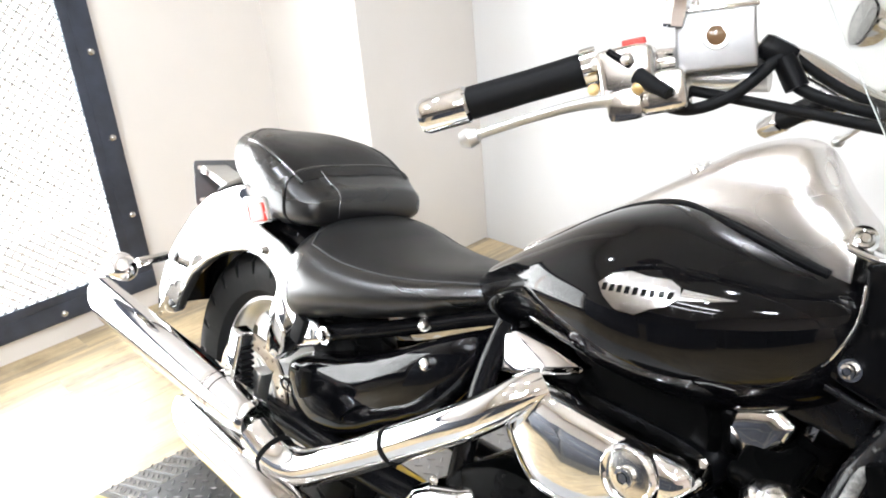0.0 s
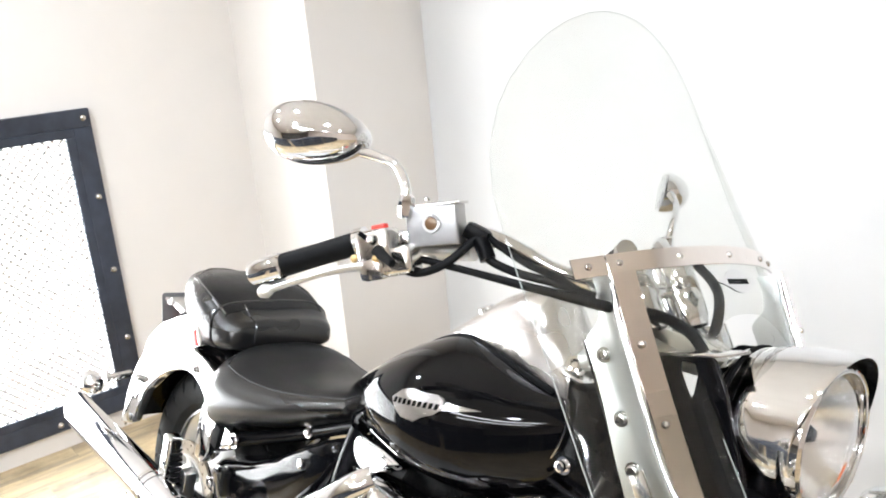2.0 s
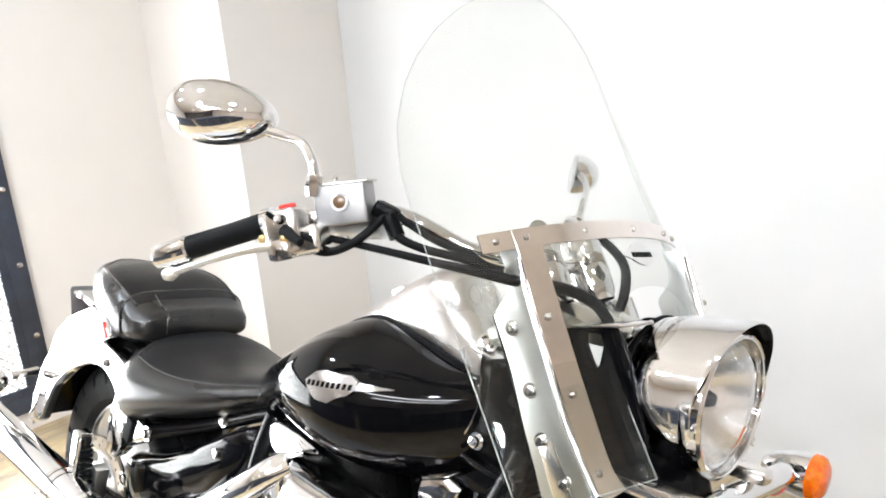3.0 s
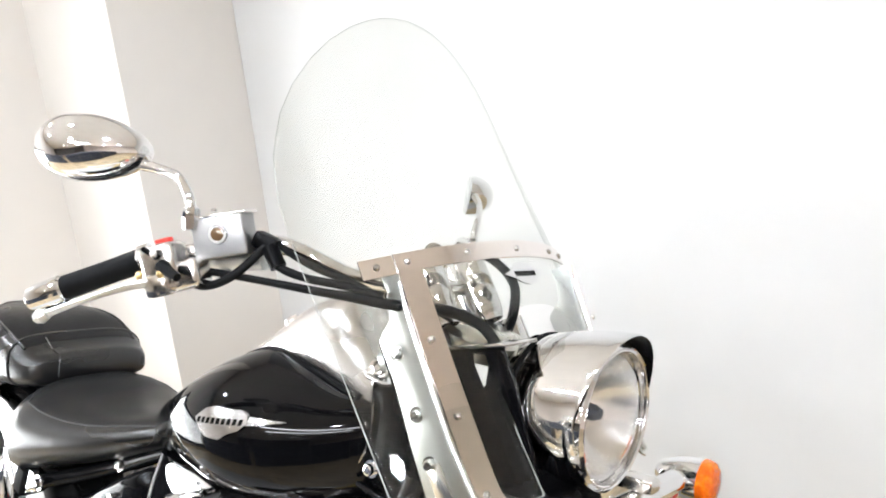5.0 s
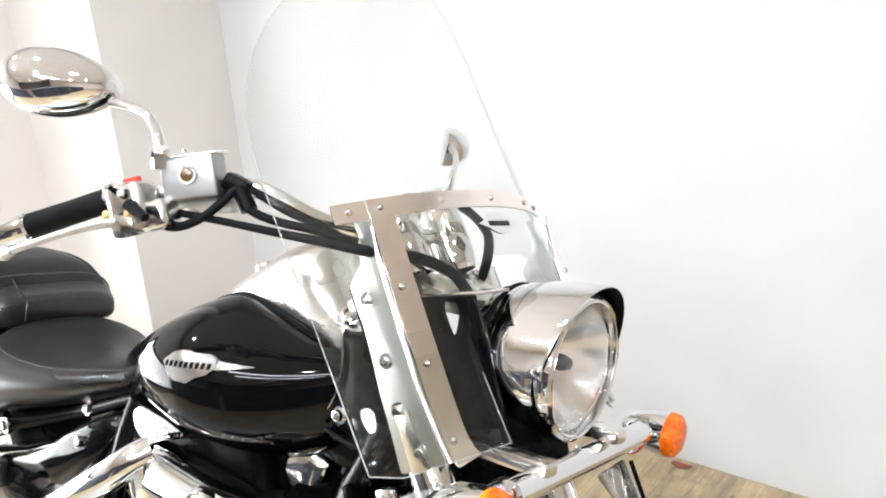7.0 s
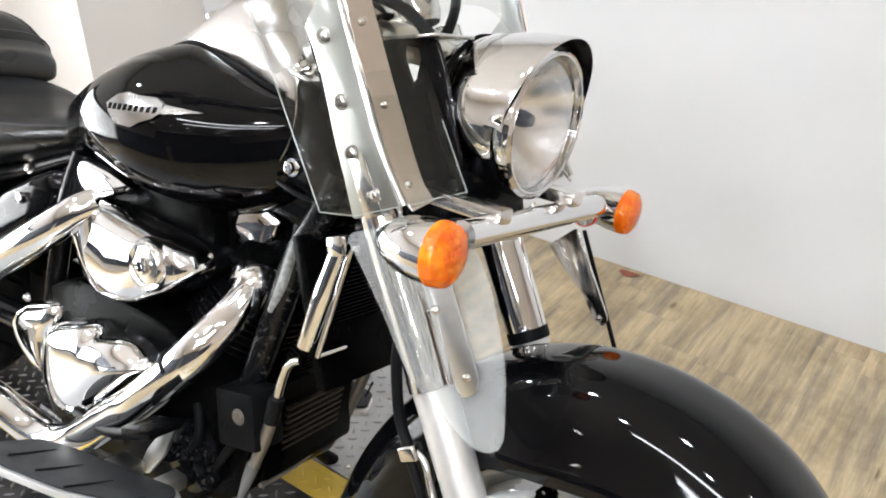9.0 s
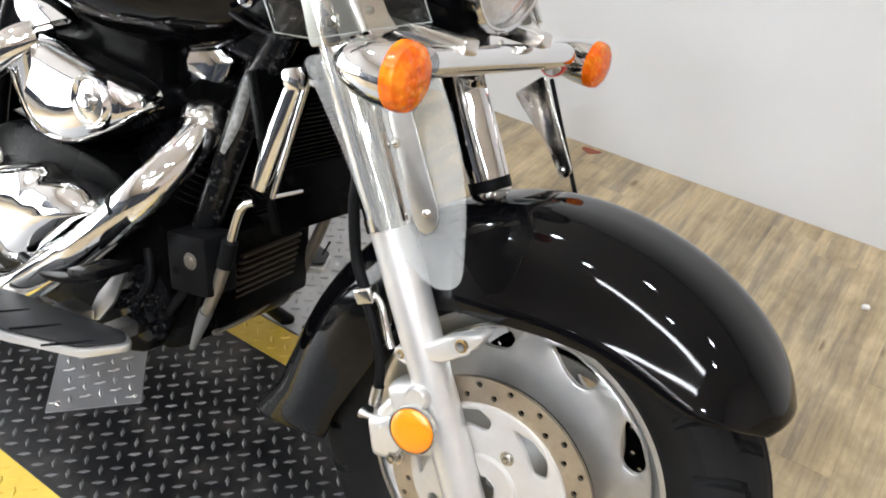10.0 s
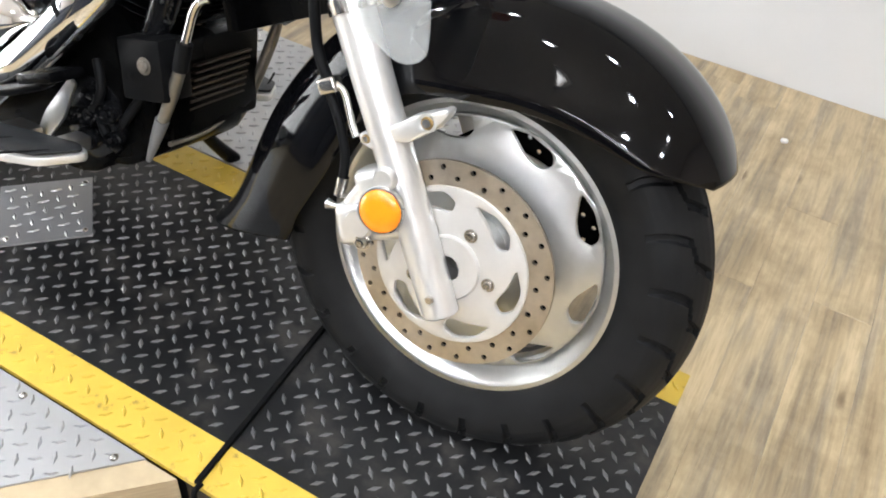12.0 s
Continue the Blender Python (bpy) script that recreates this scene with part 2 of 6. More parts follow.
def wood():
    m, nt, p = material("floor_wood")
    vec = coords(nt, (11, 0.8, 11))
    info = nt.nodes.new("ShaderNodeObjectInfo")
    add = nt.nodes.new("ShaderNodeVectorMath")
    add.operation = "MULTIPLY_ADD"
    comb = nt.nodes.new("ShaderNodeCombineXYZ")
    for i in range(3):
        nt.links.new(info.outputs["Random"], comb.inputs[i])
    add.inputs[1].default_value = (37, 53, 11)
    nt.links.new(comb.outputs[0], add.inputs[0])
    nt.links.new(vec, add.inputs[2])
    grain = noise_tex(nt, add.outputs[0], 2.2, 8.0, 0.65)
    fine = noise_tex(nt, add.outputs[0], 14.0, 5.0, 0.6)
    c1 = ramp(nt, grain, [(0.26, (0.24, 0.195, 0.135)), (0.4, (0.36, 0.293, 0.2)), (0.52, (0.52, 0.405, 0.245)), (0.7, (0.59, 0.46, 0.275))])
    mx = nt.nodes.new("ShaderNodeMixRGB")
    mx.blend_type = "MULTIPLY"
    mx.inputs[0].default_value = 0.6
    nt.links.new(c1, mx.inputs[1])
    nt.links.new(ramp(nt, fine, [(0.3, (0.6, 0.58, 0.55)), (0.6, (1, 1, 1))]), mx.inputs[2])
    # dark worn patches along the grain
    patch = nt.nodes.new("ShaderNodeMixRGB")
    patch.blend_type = "MULTIPLY"
    patch.inputs[0].default_value = 0.45
    nt.links.new(mx.outputs[0], patch.inputs[1])
    nt.links.new(ramp(nt, noise_tex(nt, add.outputs[0], 0.8, 6.0, 0.6), [(0.33, (0.42, 0.38, 0.33)), (0.44, (1, 1, 1))]), patch.inputs[2])
    # small dark knots
    vor, knot, spread_out = nt.nodes.new("ShaderNodeTexVoronoi"), nt.nodes.new("ShaderNodeMixRGB"), nt.nodes.new("ShaderNodeVectorMath")
    spread_out.operation = "MULTIPLY"
    spread_out.inputs[1].default_value = (0.55, 2.6, 1.0)
    nt.links.new(add.outputs[0], spread_out.inputs[0])
    nt.links.new(spread_out.outputs[0], vor.inputs["Vector"])
    vor.inputs["Scale"].default_value = 1.1
    knot.blend_type = "MULTIPLY"
    knot.inputs[0].default_value = 0.75
    nt.links.new(patch.outputs[0], knot.inputs[1])
    nt.links.new(ramp(nt, vor.outputs["Distance"], [(0.03, (0.25, 0.2, 0.16)), (0.075, (1, 1, 1))]), knot.inputs[2])
    # soft traffic smudges across the planks
    geo, smudge = nt.nodes.new("ShaderNodeNewGeometry"), nt.nodes.new("ShaderNodeMixRGB")
    smudge.blend_type = "MULTIPLY"
    smudge.inputs[0].default_value = 0.62
    nt.links.new(knot.outputs[0], smudge.inputs[1])
    nt.links.new(ramp(nt, noise_tex(nt, geo.outputs["Position"], 3.2, 7.0, 0.68), [(0.38, (0.5, 0.47, 0.43)), (0.54, (1, 1, 1))]), smudge.inputs[2])
    hue = nt.nodes.new("ShaderNodeHueSaturation")
    nt.links.new(smudge.outputs[0], hue.inputs["Color"])
    mapr = nt.nodes.new("ShaderNodeMapRange")
    mapr.inputs["To Min"].default_value, mapr.inputs["To Max"].default_value = 0.9, 1.06
    nt.links.new(info.outputs["Random"], mapr.inputs["Value"])
    nt.links.new(mapr.outputs[0], hue.inputs["Value"])
    nt.links.new(hue.outputs[0], p.inputs["Base Color"])
    nt.links.new(ramp(nt, fine, [(0.3, (0.28,) * 3), (0.7, (0.44,) * 3)]), p.inputs["Roughness"])
    bump(nt, p, fine, 0.25, 0.001)
    return m


WOOD = wood()


# ---- mesh helpers ----
def link_mesh(name, bm, mat, smooth=40):
    me = bpy.data.meshes.new(name)
    bmesh.ops.recalc_face_normals(bm, faces=bm.faces)
    bm.to_mesh(me)
    bm.free()
    me.materials.append(mat)
    ob = new(name, me)
    if smooth:
        me.shade_smooth()
        me.set_sharp_from_angle(angle=radians(smooth))
    return ob


def part(name, bm, mat, parent, label="", smooth=40):
    ob = link_mesh(name, bm, mat, smooth)
    ob.parent = parent
    if label:
        ob["label"] = label
    return ob


def join(*bms):
    out = bms[0]
    for b in bms[1:]:
        me = bpy.data.meshes.new("tmp")
        b.to_mesh(me)
        b.free()
        out.from_mesh(me)
        bpy.data.meshes.remove(me)
    return out


def box(c, s, bevel=0.0, turn=(0, 0, 0), seg=2):
    bm = bmesh.new()
    bmesh.ops.create_cube(bm, size=1.0)
    bmesh.ops.scale(bm, vec=s, verts=bm.verts)
    if bevel:
        bmesh.ops.bevel(bm, geom=bm.edges, offset=bevel, segments=seg, affect="EDGES", profile=0.6)
    bmesh.ops.transform(bm, matrix=pose(*c, *turn), verts=bm.verts)
    return bm


def basis(axis):
    a = Vector(axis).normalized()
    u = a.orthogonal().normalized() if abs(a.y) < 0.9 else Vector((1, 0, 0)).cross(a).normalized()
    if abs(a.y) >= 0.9:
        u = Vector((1, 0, 0))
    v = a.cross(u).normalized()
    return a, v.cross(a).normalized(), v


def lathe(profile, centre, axis, n=48, turn=None, start=0.0, sweep=360.0):
    """profile: (radius, along). turn(i, j, r) may change a radius."""
    bm = bmesh.new()
    a, u, v = basis(axis)
    c, full = Vector(centre), sweep >= 360
    rings = []
    for i in range(n if full else n + 1):
        t = radians(start + sweep * i / n)
        d = u * math.cos(t) + v * math.sin(t)
        rings.append([bm.verts.new(c + a * h + d * (turn(i, j, r) if turn else r)) for j, (r, h) in enumerate(profile)])
    for i in range(n):
        p, q = rings[i], rings[(i + 1) % len(rings)]
        for j in range(len(profile) - 1):
            bm.faces.new((p[j], q[j], q[j + 1], p[j + 1]))
    bmesh.ops.remove_doubles(bm, verts=bm.verts, dist=1e-5)
    return bm


def smooth_path(pts, steps=6):
    pts = [Vector(p) for p in pts]
    if len(pts) < 3 or steps < 2:
        return pts
    out = []
    for i in range(len(pts) - 1):
        p0, p1, p2, p3 = pts[max(i - 1, 0)], pts[i], pts[i + 1], pts[min(i + 2, len(pts) - 1)]
        for k in range(steps):
            t = k / steps
            out.append(0.5 * (2 * p1 + (p2 - p0) * t + (2 * p0 - 5 * p1 + 4 * p2 - p3) * t * t + (3 * p1 - p0 - 3 * p2 + p3) * t**3))
    return out + [pts[-1]]


def tube(pts, r, n=14, steps=6, caps=True, flat=1.0):
    """A round bar along the points; r is one radius or one for each point."""
    path = smooth_path(pts, steps)
    m = len(path)
    if isinstance(r, (int, float)):
        rad = [r] * m
    else:
        k = (len(r) - 1) / (m - 1)
        rad = [r[int(i * k)] + (r[min(int(i * k) + 1, len(r) - 1)] - r[int(i * k)]) * (i * k - int(i * k)) for i in range(m)]
    bm = bmesh.new()
    side = None
    rings = []
    for i, c in enumerate(path):
        t = (path[min(i + 1, m - 1)] - path[max(i - 1, 0)]).normalized()
        side = (t.orthogonal() if side is None else side - t * side.dot(t)).normalized()
        up = t.cross(side)
        rings.append([bm.verts.new(c + (side * math.cos(2 * math.pi * j / n) + up * flat * math.sin(2 * math.pi * j / n)) * rad[i]) for j in range(n)])
    for p, q in zip(rings, rings[1:]):
        for j in range(n):
            bm.faces.new((p[j], p[(j + 1) % n], q[(j + 1) % n], q[j]))
    if caps:
        bm.faces.new(rings[0][::-1])
        bm.faces.new(rings[-1])
    return bm


def loft(rings, caps=True, closed=True):
    bm = bmesh.new()
    vs = [[bm.verts.new(p) for p in ring] for ring in rings]
    n = len(vs[0])
    for p, q in zip(vs, vs[1:]):
        for j in range(n if closed else n - 1):
            bm.faces.new((p[j], p[(j + 1) % n], q[(j + 1) % n], q[j]))
    if caps and closed:
        bm.faces.new(vs[0][::-1])
        bm.faces.new(vs[-1])
    return bm


def section(x, y, z, w, up, down, e=2.3, n=28, lean=0.0):
    """A rounded cross-section at x, w half wide, reaching up and down from z."""
    out = []
    for i in range(n):
        t = 2 * math.pi * i / n
        c, s = math.cos(t), math.sin(t)
        a, b = math.copysign(abs(c) ** (2 / e), c), math.copysign(abs(s) ** (2 / e), s)
        zz = b * (up if b > 0 else down)
        out.append(Vector((x + lean * zz, y + a * w, z + zz)))
    return out


def spread(keys, count):
    """Rows of numbers, smoothly filled up to count rows."""
    ks = np.array(keys, float)
    at = np.linspace(0, len(ks) - 1, count)
    out = []
    for a in at:
        i = min(int(a), len(ks) - 2)
        t = a - i
        p0, p1, p2, p3 = ks[max(i - 1, 0)], ks[i], ks[i + 1], ks[min(i + 2, len(ks) - 1)]
        out.append(0.5 * (2 * p1 + (p2 - p0) * t + (2 * p0 - 5 * p1 + 4 * p2 - p3) * t * t + (3 * p1 - p0 - 3 * p2 + p3) * t**3))
    return out


def rounded(poly, r, seg=4):
    """The outline with its corners rounded by about r."""
    out, m = [], len(poly)
    for i in range(m):
        p, a, b = Vector(poly[i]), Vector(poly[i - 1]), Vector(poly[(i + 1) % m])
        ra = min(r, (a - p).length * 0.45)
        rb = min(r, (b - p).length * 0.45)
        s, e = p + (a - p).normalized() * ra, p + (b - p).normalized() * rb
        for k in range(seg + 1):
            t = k / seg
            out.append((1 - t) ** 2 * s + 2 * t * (1 - t) * p + t * t * e)
    return out


def plate(outline, holes, place, thick, bevel=0.0):
    """A flat plate with holes: outlines are lists of 2D points, place(u, v, w) maps them into space, w from 0 to thick."""
    bm = bmesh.new()
    edges = []
    for loop in (outline, *holes):
        vs = [bm.verts.new((p[0], p[1], 0)) for p in loop]
        edges += [bm.edges.new((vs[i], vs[(i + 1) % len(vs)])) for i in range(len(vs))]
    if holes:
        bmesh.ops.triangle_fill(bm, edges=edges, use_beauty=True, use_dissolve=False)
    else:
        bm.faces.new([v for v in bm.verts])
    got = bmesh.ops.extrude_face_region(bm, geom=bm.faces[:])
    bmesh.ops.translate(bm, vec=(0, 0, thick), verts=[v for v in got["geom"] if isinstance(v, bmesh.types.BMVert)])
    if bevel:
        rim = [e for e in bm.edges if len(e.link_faces) == 2 and e.calc_face_angle(0) > 0.9 and abs(e.verts[0].co.z - e.verts[1].co.z) < 1e-6]
        bmesh.ops.bevel(bm, geom=rim, offset=bevel, segments=2, affect="EDGES", profile=0.5)
    for v in bm.verts:
        v.co = Vector(place(*v.co))
    return bm


def side_plate(poly, y, thick, corner=0.01, bevel=0.002, holes=(), twist=None):
    """A plate in the bike's side view: outline in x and z, its outer face at y, thick towards the middle of the bike."""
    sgn = 1 if y < 0 else -1

    def place(u, v, w):
        yy = y + sgn * (thick - w)
        return (u, yy + (twist(u, v) if twist else 0), v)
    return plate(rounded(poly, corner) if corner else [Vector(p) for p in poly], holes, place, thick, bevel)


def domed(poly, y, depth, corner=0.016, centre=None, lip=0.012):
    """A smooth dome over an outline in the bike's side view, bulging outwards from y."""
    out = rounded(poly, corner, 4)
    cx, cz = centre or (sum(p.x for p in out) / len(out), sum(p.y for p in out) / len(out))
    sgn = -1 if y < 0 else 1
    rings = []
    for f, d in ((1.0, -lip / depth), (1.0, 0.0), (0.99, 0.22), (0.965, 0.42), (0.92, 0.6), (0.85, 0.76), (0.7, 0.9), (0.45, 0.98), (0.15, 1.0)):
        rings.append([Vector((cx + (p.x - cx) * f, y + sgn * depth * d, cz + (p.y - cz) * f)) for p in out])
    return loft(rings)


def circle2(cx, cy, r, n=12, a0=0.0):
    return [Vector((cx + r * math.cos(a0 + 2 * math.pi * i / n), cy + r * math.sin(a0 + 2 * math.pi * i / n))) for i in range(n)]


def bolt_bm(c, axis, r=0.008, h=0.006):
    a = Vector(axis).normalized()
    head = lathe([(0, h), (r * 0.45, h), (r * 0.5, h * 0.55), (r * 0.55, h * 0.55), (r * 0.6, h), (r * 0.9, h * 0.95), (r, h * 0.6), (r, 0), (r * 1.45, 0), (r * 1.5, -h * 0.25), (r * 1.5, -h * 0.5)], c, a, 18)
    return head


def rivet_bm(c, axis, r=0.0055):
    return lathe([(0, r * 0.7), (r * 0.45, r * 0.62), (r * 0.8, r * 0.4), (r, 0), (r * 1.05, -0.002)], c, axis, 14)


# ---- the room ----
FLOOR = -0.12
WX, PX, BY, PY = -2.95, -2.34, 2.38, 1.83  # left wall, pier face, back wall, pier side
EX, SY = 4.2, -9.0  # the walls behind the camera


def slab(name, lo, hi, mat, label, category):
    c = [(a + b) / 2 for a, b in zip(lo, hi)]
    return tagged(link_mesh(name, box(c, [b - a for a, b in zip(lo, hi)]), mat, 0), label, category, kind="structure")


slab("ground", (-40, -40, -0.3), (40, 40, -0.16), LAMP_WHITE, "plain ground under the building", "ground")
floor = slab("floor", (WX, SY, -0.16), (EX, BY, FLOOR - 0.004), PLYWOOD, "oak-look plank floor with worn grey-brown grain", "floor")
slab("ceiling", (WX - 0.2, SY - 0.2, CEIL), (EX + 0.2, BY + 0.2, CEIL + 0.12), CEILING_PAINT, "plain beige painted ceiling", "ceiling")
slab("wall_north", (PX, BY, -0.16), (EX + 0.15, BY + 0.15, CEIL), WALL_WHITE, "smooth white painted wall with faint scuffs", "wall")
slab("wall_south", (WX - 0.15, SY - 0.15, -0.16), (EX + 0.15, SY, CEIL), WALL_DARK, "plain dark brown wall across the room", "wall")
slab("wall_east", (EX, SY, -0.16), (EX + 0.15, BY, CEIL), WALL_TAN, "plain tan wall facing the motorcycle", "wall")
slab("wall_pier", (WX, PY, -0.16), (PX - 0.002, BY + 0.15, CEIL), WALL_CREAM, "boxed-out cream wall corner beside the opening", "wall")

# sectional door on the far side of the room; unseen dark blocks added to darken reflections
door = tagged(new("door_1"), "grey sectional garage door with flat panels", "door", kind="structure")
for _i in range(4):
    for _j in range(5):
        part("panel", box((-1.75 + 0.72 * _j, SY + 0.03, 0.16 + 0.54 * _i), (0.69, 0.04, 0.5), 0.008), DOOR_GREY, door, smooth=0)
# made-up bench shape: a dark row for the tank and chrome to mirror
dark_block = tagged(new("workbench"), "unseen dark drawer block added across the aisle to darken reflections", "workbench", "workbenches")
part("worktop", box((0, 0, 0.83), (1.96, 0.62, 0.05), 0.01), FRAME_STEEL, dark_block)
part("cabinet", box((0, 0, 0.345), (1.9, 0.56, 0.92), 0.02), GREY_STEEL, dark_block)
for _i in range(3):
    for _j in range(3):
        part("drawer", box((-0.62 + 0.62 * _i, 0.285, 0.68 - 0.28 * _j), (0.58, 0.02, 0.25), 0.006), FRAME_STEEL, dark_block)
dark_block.matrix_basis = pose(-1.7, -1.75, 0)
for _x in (0.4, 2.5):
    copy_thing(dark_block, pose(_x, -1.75, 0))

# left wall with its screened opening
OY0, OY1, OZ0, OZ1 = -1.7, 1.1, 0.02, 1.15


def wall_west():
    def place(u, v, w):
        return (WX - 0.2 + w, u, v)
    outer = [Vector(p) for p in ((SY, -0.16), (PY, -0.16), (PY, CEIL), (SY, CEIL))]
    hole = [Vector(p) for p in ((OY0, OZ0), (OY0, OZ1), (OY1, OZ1), (OY1, OZ0))]
    bm = plate(outer, [hole], place, 0.2)
    return tagged(link_mesh("wall_west", bm, WALL_CREAM, 0), "cream painted wall with a low screened opening", "wall", kind="structure")


wall_west()
slab("backdrop", (-4.3, -3.2, -0.9), (-4.2, 3.6, 2.6), DAY_GLOW, "overexposed daylight outside the opening", "backdrop")
tagged(link_mesh("outside_post", box((-3.75, 0.05, 0.3), (0.1, 0.12, 1.3), 0.01), simple("orange_post", (0.7, 0.33, 0.12), 0.6)), "orange-brown post standing outside the opening", "post")

window = tagged(new("window_1"), "low opening covered by expanded metal mesh in a dark bolted steel frame", "window", kind="structure")


def window_screen():
    fw = 0.07
    a0, a1, z0, z1 = OY0 - 0.07, OY1 + 0.07, OZ0 - 0.06, OZ1 + 0.05
    x = WX + 0.012
    bars = (("frame_bar", (x, (a0 + a1) / 2, z0 + fw / 2), (0.03, a1 - a0, fw)), ("frame_bar", (x, (a0 + a1) / 2, z1 - fw / 2), (0.03, a1 - a0, fw)),
            ("frame_bar", (x, a0 + fw / 2, (z0 + z1) / 2), (0.028, fw, z1 - z0 - 2 * fw)), ("frame_bar", (x, a1 - fw / 2, (z0 + z1) / 2), (0.028, fw, z1 - z0 - 2 * fw)))
    for nm, c, s in bars:
        part(nm, box(c, s, 0.004), FRAME_STEEL, window, "scuffed dark blue-grey steel bar")
    iw = 0.035
    for c, s in (((x + 0.006, (a0 + a1) / 2, z1 - fw - iw / 2), (0.02, a1 - a0 - 2 * fw, iw)), ((x + 0.006, a1 - fw - iw / 2, (z0 + z1) / 2), (0.02, iw, z1 - z0 - 2 * fw - 2 * iw)), ((x + 0.006, (a0 + a1) / 2, z0 + fw + iw / 2), (0.02, a1 - a0 - 2 * fw, iw))):
        part("inner_strip", box(c, s, 0.003), FRAME_STEEL, window, "worn rusty inner clamping strip")
    for zz in (1.165, 0.855, 0.555, 0.262):
        part("bolt", rivet_bm((x + 0.015, a1 - 0.028, zz), (1, 0, 0), 0.013), STEEL, window)
    for yy in (0.82, 0.46, 0.1, -0.26, -0.6, -0.96, -1.32, -1.6):
        part("bolt", rivet_bm((x + 0.015, yy, z0 + 0.03), (1, 0, 0), 0.013), STEEL, window)
        part("bolt", rivet_bm((x + 0.015, yy, z1 - 0.03), (1, 0, 0), 0.013), STEEL, window)
    # expanded metal: zigzag strands
    verts, faces = [], []
    py, pz, w = 0.036, 0.018, 0.0056
    y0, y1, zb, zt = a0 + fw, a1 - fw, z0 + fw, z1 - fw
    rows, cols = int((zt - zb) / pz), int((y1 - y0) / (py / 2))
    for r in range(rows):
        for c in range(cols):
            up = (r + c) % 2
            p = (y0 + c * py / 2, zb + (r + up) * pz * 1.0)
            q = (y0 + (c + 1) * py / 2, zb + (r + 1 - up) * pz * 1.0)
            k = len(verts)
            verts += [(x, p[0], p[1] - w), (x, q[0], q[1] - w), (x + 0.003, q[0], q[1] + w), (x + 0.003, p[0], p[1] + w)]
            faces.append((k, k + 1, k + 2, k + 3))
    me = bpy.data.meshes.new("mesh_screen")
    me.from_pydata(verts, [], faces)
    me.materials.append(MESH_STEEL)
    ob = new("mesh_screen", me)
    ob.parent = window
    tagged(ob, "grey expanded metal mesh with small diamonds", kind="stuff")


window_screen()

# lamps on the ceiling
_lamp = tagged(new("ceiling_light"), "round flush ceiling light with a white diffuser", "light", "ceiling lights")
part("frame", lathe([(0.085, -0.06), (0.1, -0.058), (0.105, -0.04), (0.105, 0.0), (0.085, 0.0)], (0, 0, 0), (0, 0, 1), 32), LAMP_WHITE, _lamp)
part("diffuser", lathe([(0, -0.05), (0.06, -0.048), (0.084, -0.04)], (0, 0, 0), (0, 0, 1), 32), LAMP_GLOW, _lamp, "glowing diffuser")
_lamp.matrix_basis = pose(*LAMPS[0], CEIL)
for _p in LAMPS[1:] + FAR_LAMPS:
    copy_thing(_lamp, pose(*_p, CEIL))

_strip = tagged(new("strip_light"), "long ceiling strip light with a white diffuser", "light", "ceiling strip lights")
part("housing", box((0, 0, -0.02), (2.54, 0.2, 0.04), 0.008), LAMP_WHITE, _strip)
part("diffuser", box((0, 0, -0.05), (2.46, 0.16, 0.02), 0.008), LAMP_GLOW, _strip, "glowing diffuser")
_strip.matrix_basis = pose(*STRIPS[0], CEIL)
for _p in STRIPS[1:]:
    copy_thing(_strip, pose(*_p, CEIL))

# ---- bits lying on the floor ----
tagged(link_mesh("dry_leaf", plate([Vector(p) for p in ((-0.03, -0.008), (0.0, -0.016), (0.028, -0.004), (0.034, 0.008), (0.004, 0.013), (-0.026, 0.006))], [], lambda u, v, w: (-0.36 + u, 2.335 + v, FLOOR + 0.001 + w + 0.006 * abs(u) / 0.03), 0.0015), simple("dry_leaf", (0.25, 0.07, 0.04), 0.7)), "small curled red-brown scrap on the floor", "scrap")
tagged(link_mesh("paper_crumb", box((0.53, 2.08, FLOOR + 0.005), (0.018, 0.012, 0.01), 0.003, (8, 5, 30)), LAMP_WHITE), "tiny crumpled white paper bit on the floor", "scrap")

# ---- the lift ----
LX0, LX1, LY0, LY1 = -1.75, 0.556, 0.452, 1.06
lift = tagged(new("motorcycle_lift"), "black diamond-plate motorcycle lift with yellow edge stripes", "lift")


def lug_verts(verts, faces, x, y, ang, z, ln=0.0122, wd=0.0038, h=0.003):
    c, s, k = math.cos(ang), math.sin(ang), len(verts)
    for u, v, w in ((-ln, 0, 0), (0, -wd, 0), (ln, 0, 0), (0, wd, 0), (-ln * 0.55, 0, h), (0, -wd * 0.45, h), (ln * 0.55, 0, h), (0, wd * 0.45, h)):
        verts.append((x + u * c - v * s, y + u * s + v * c, z + w))
    faces += [tuple(k + i for i in f) for f in ((0, 1, 5, 4), (1, 2, 6, 5), (2, 3, 7, 6), (3, 0, 4, 7), (4, 5, 6, 7))]


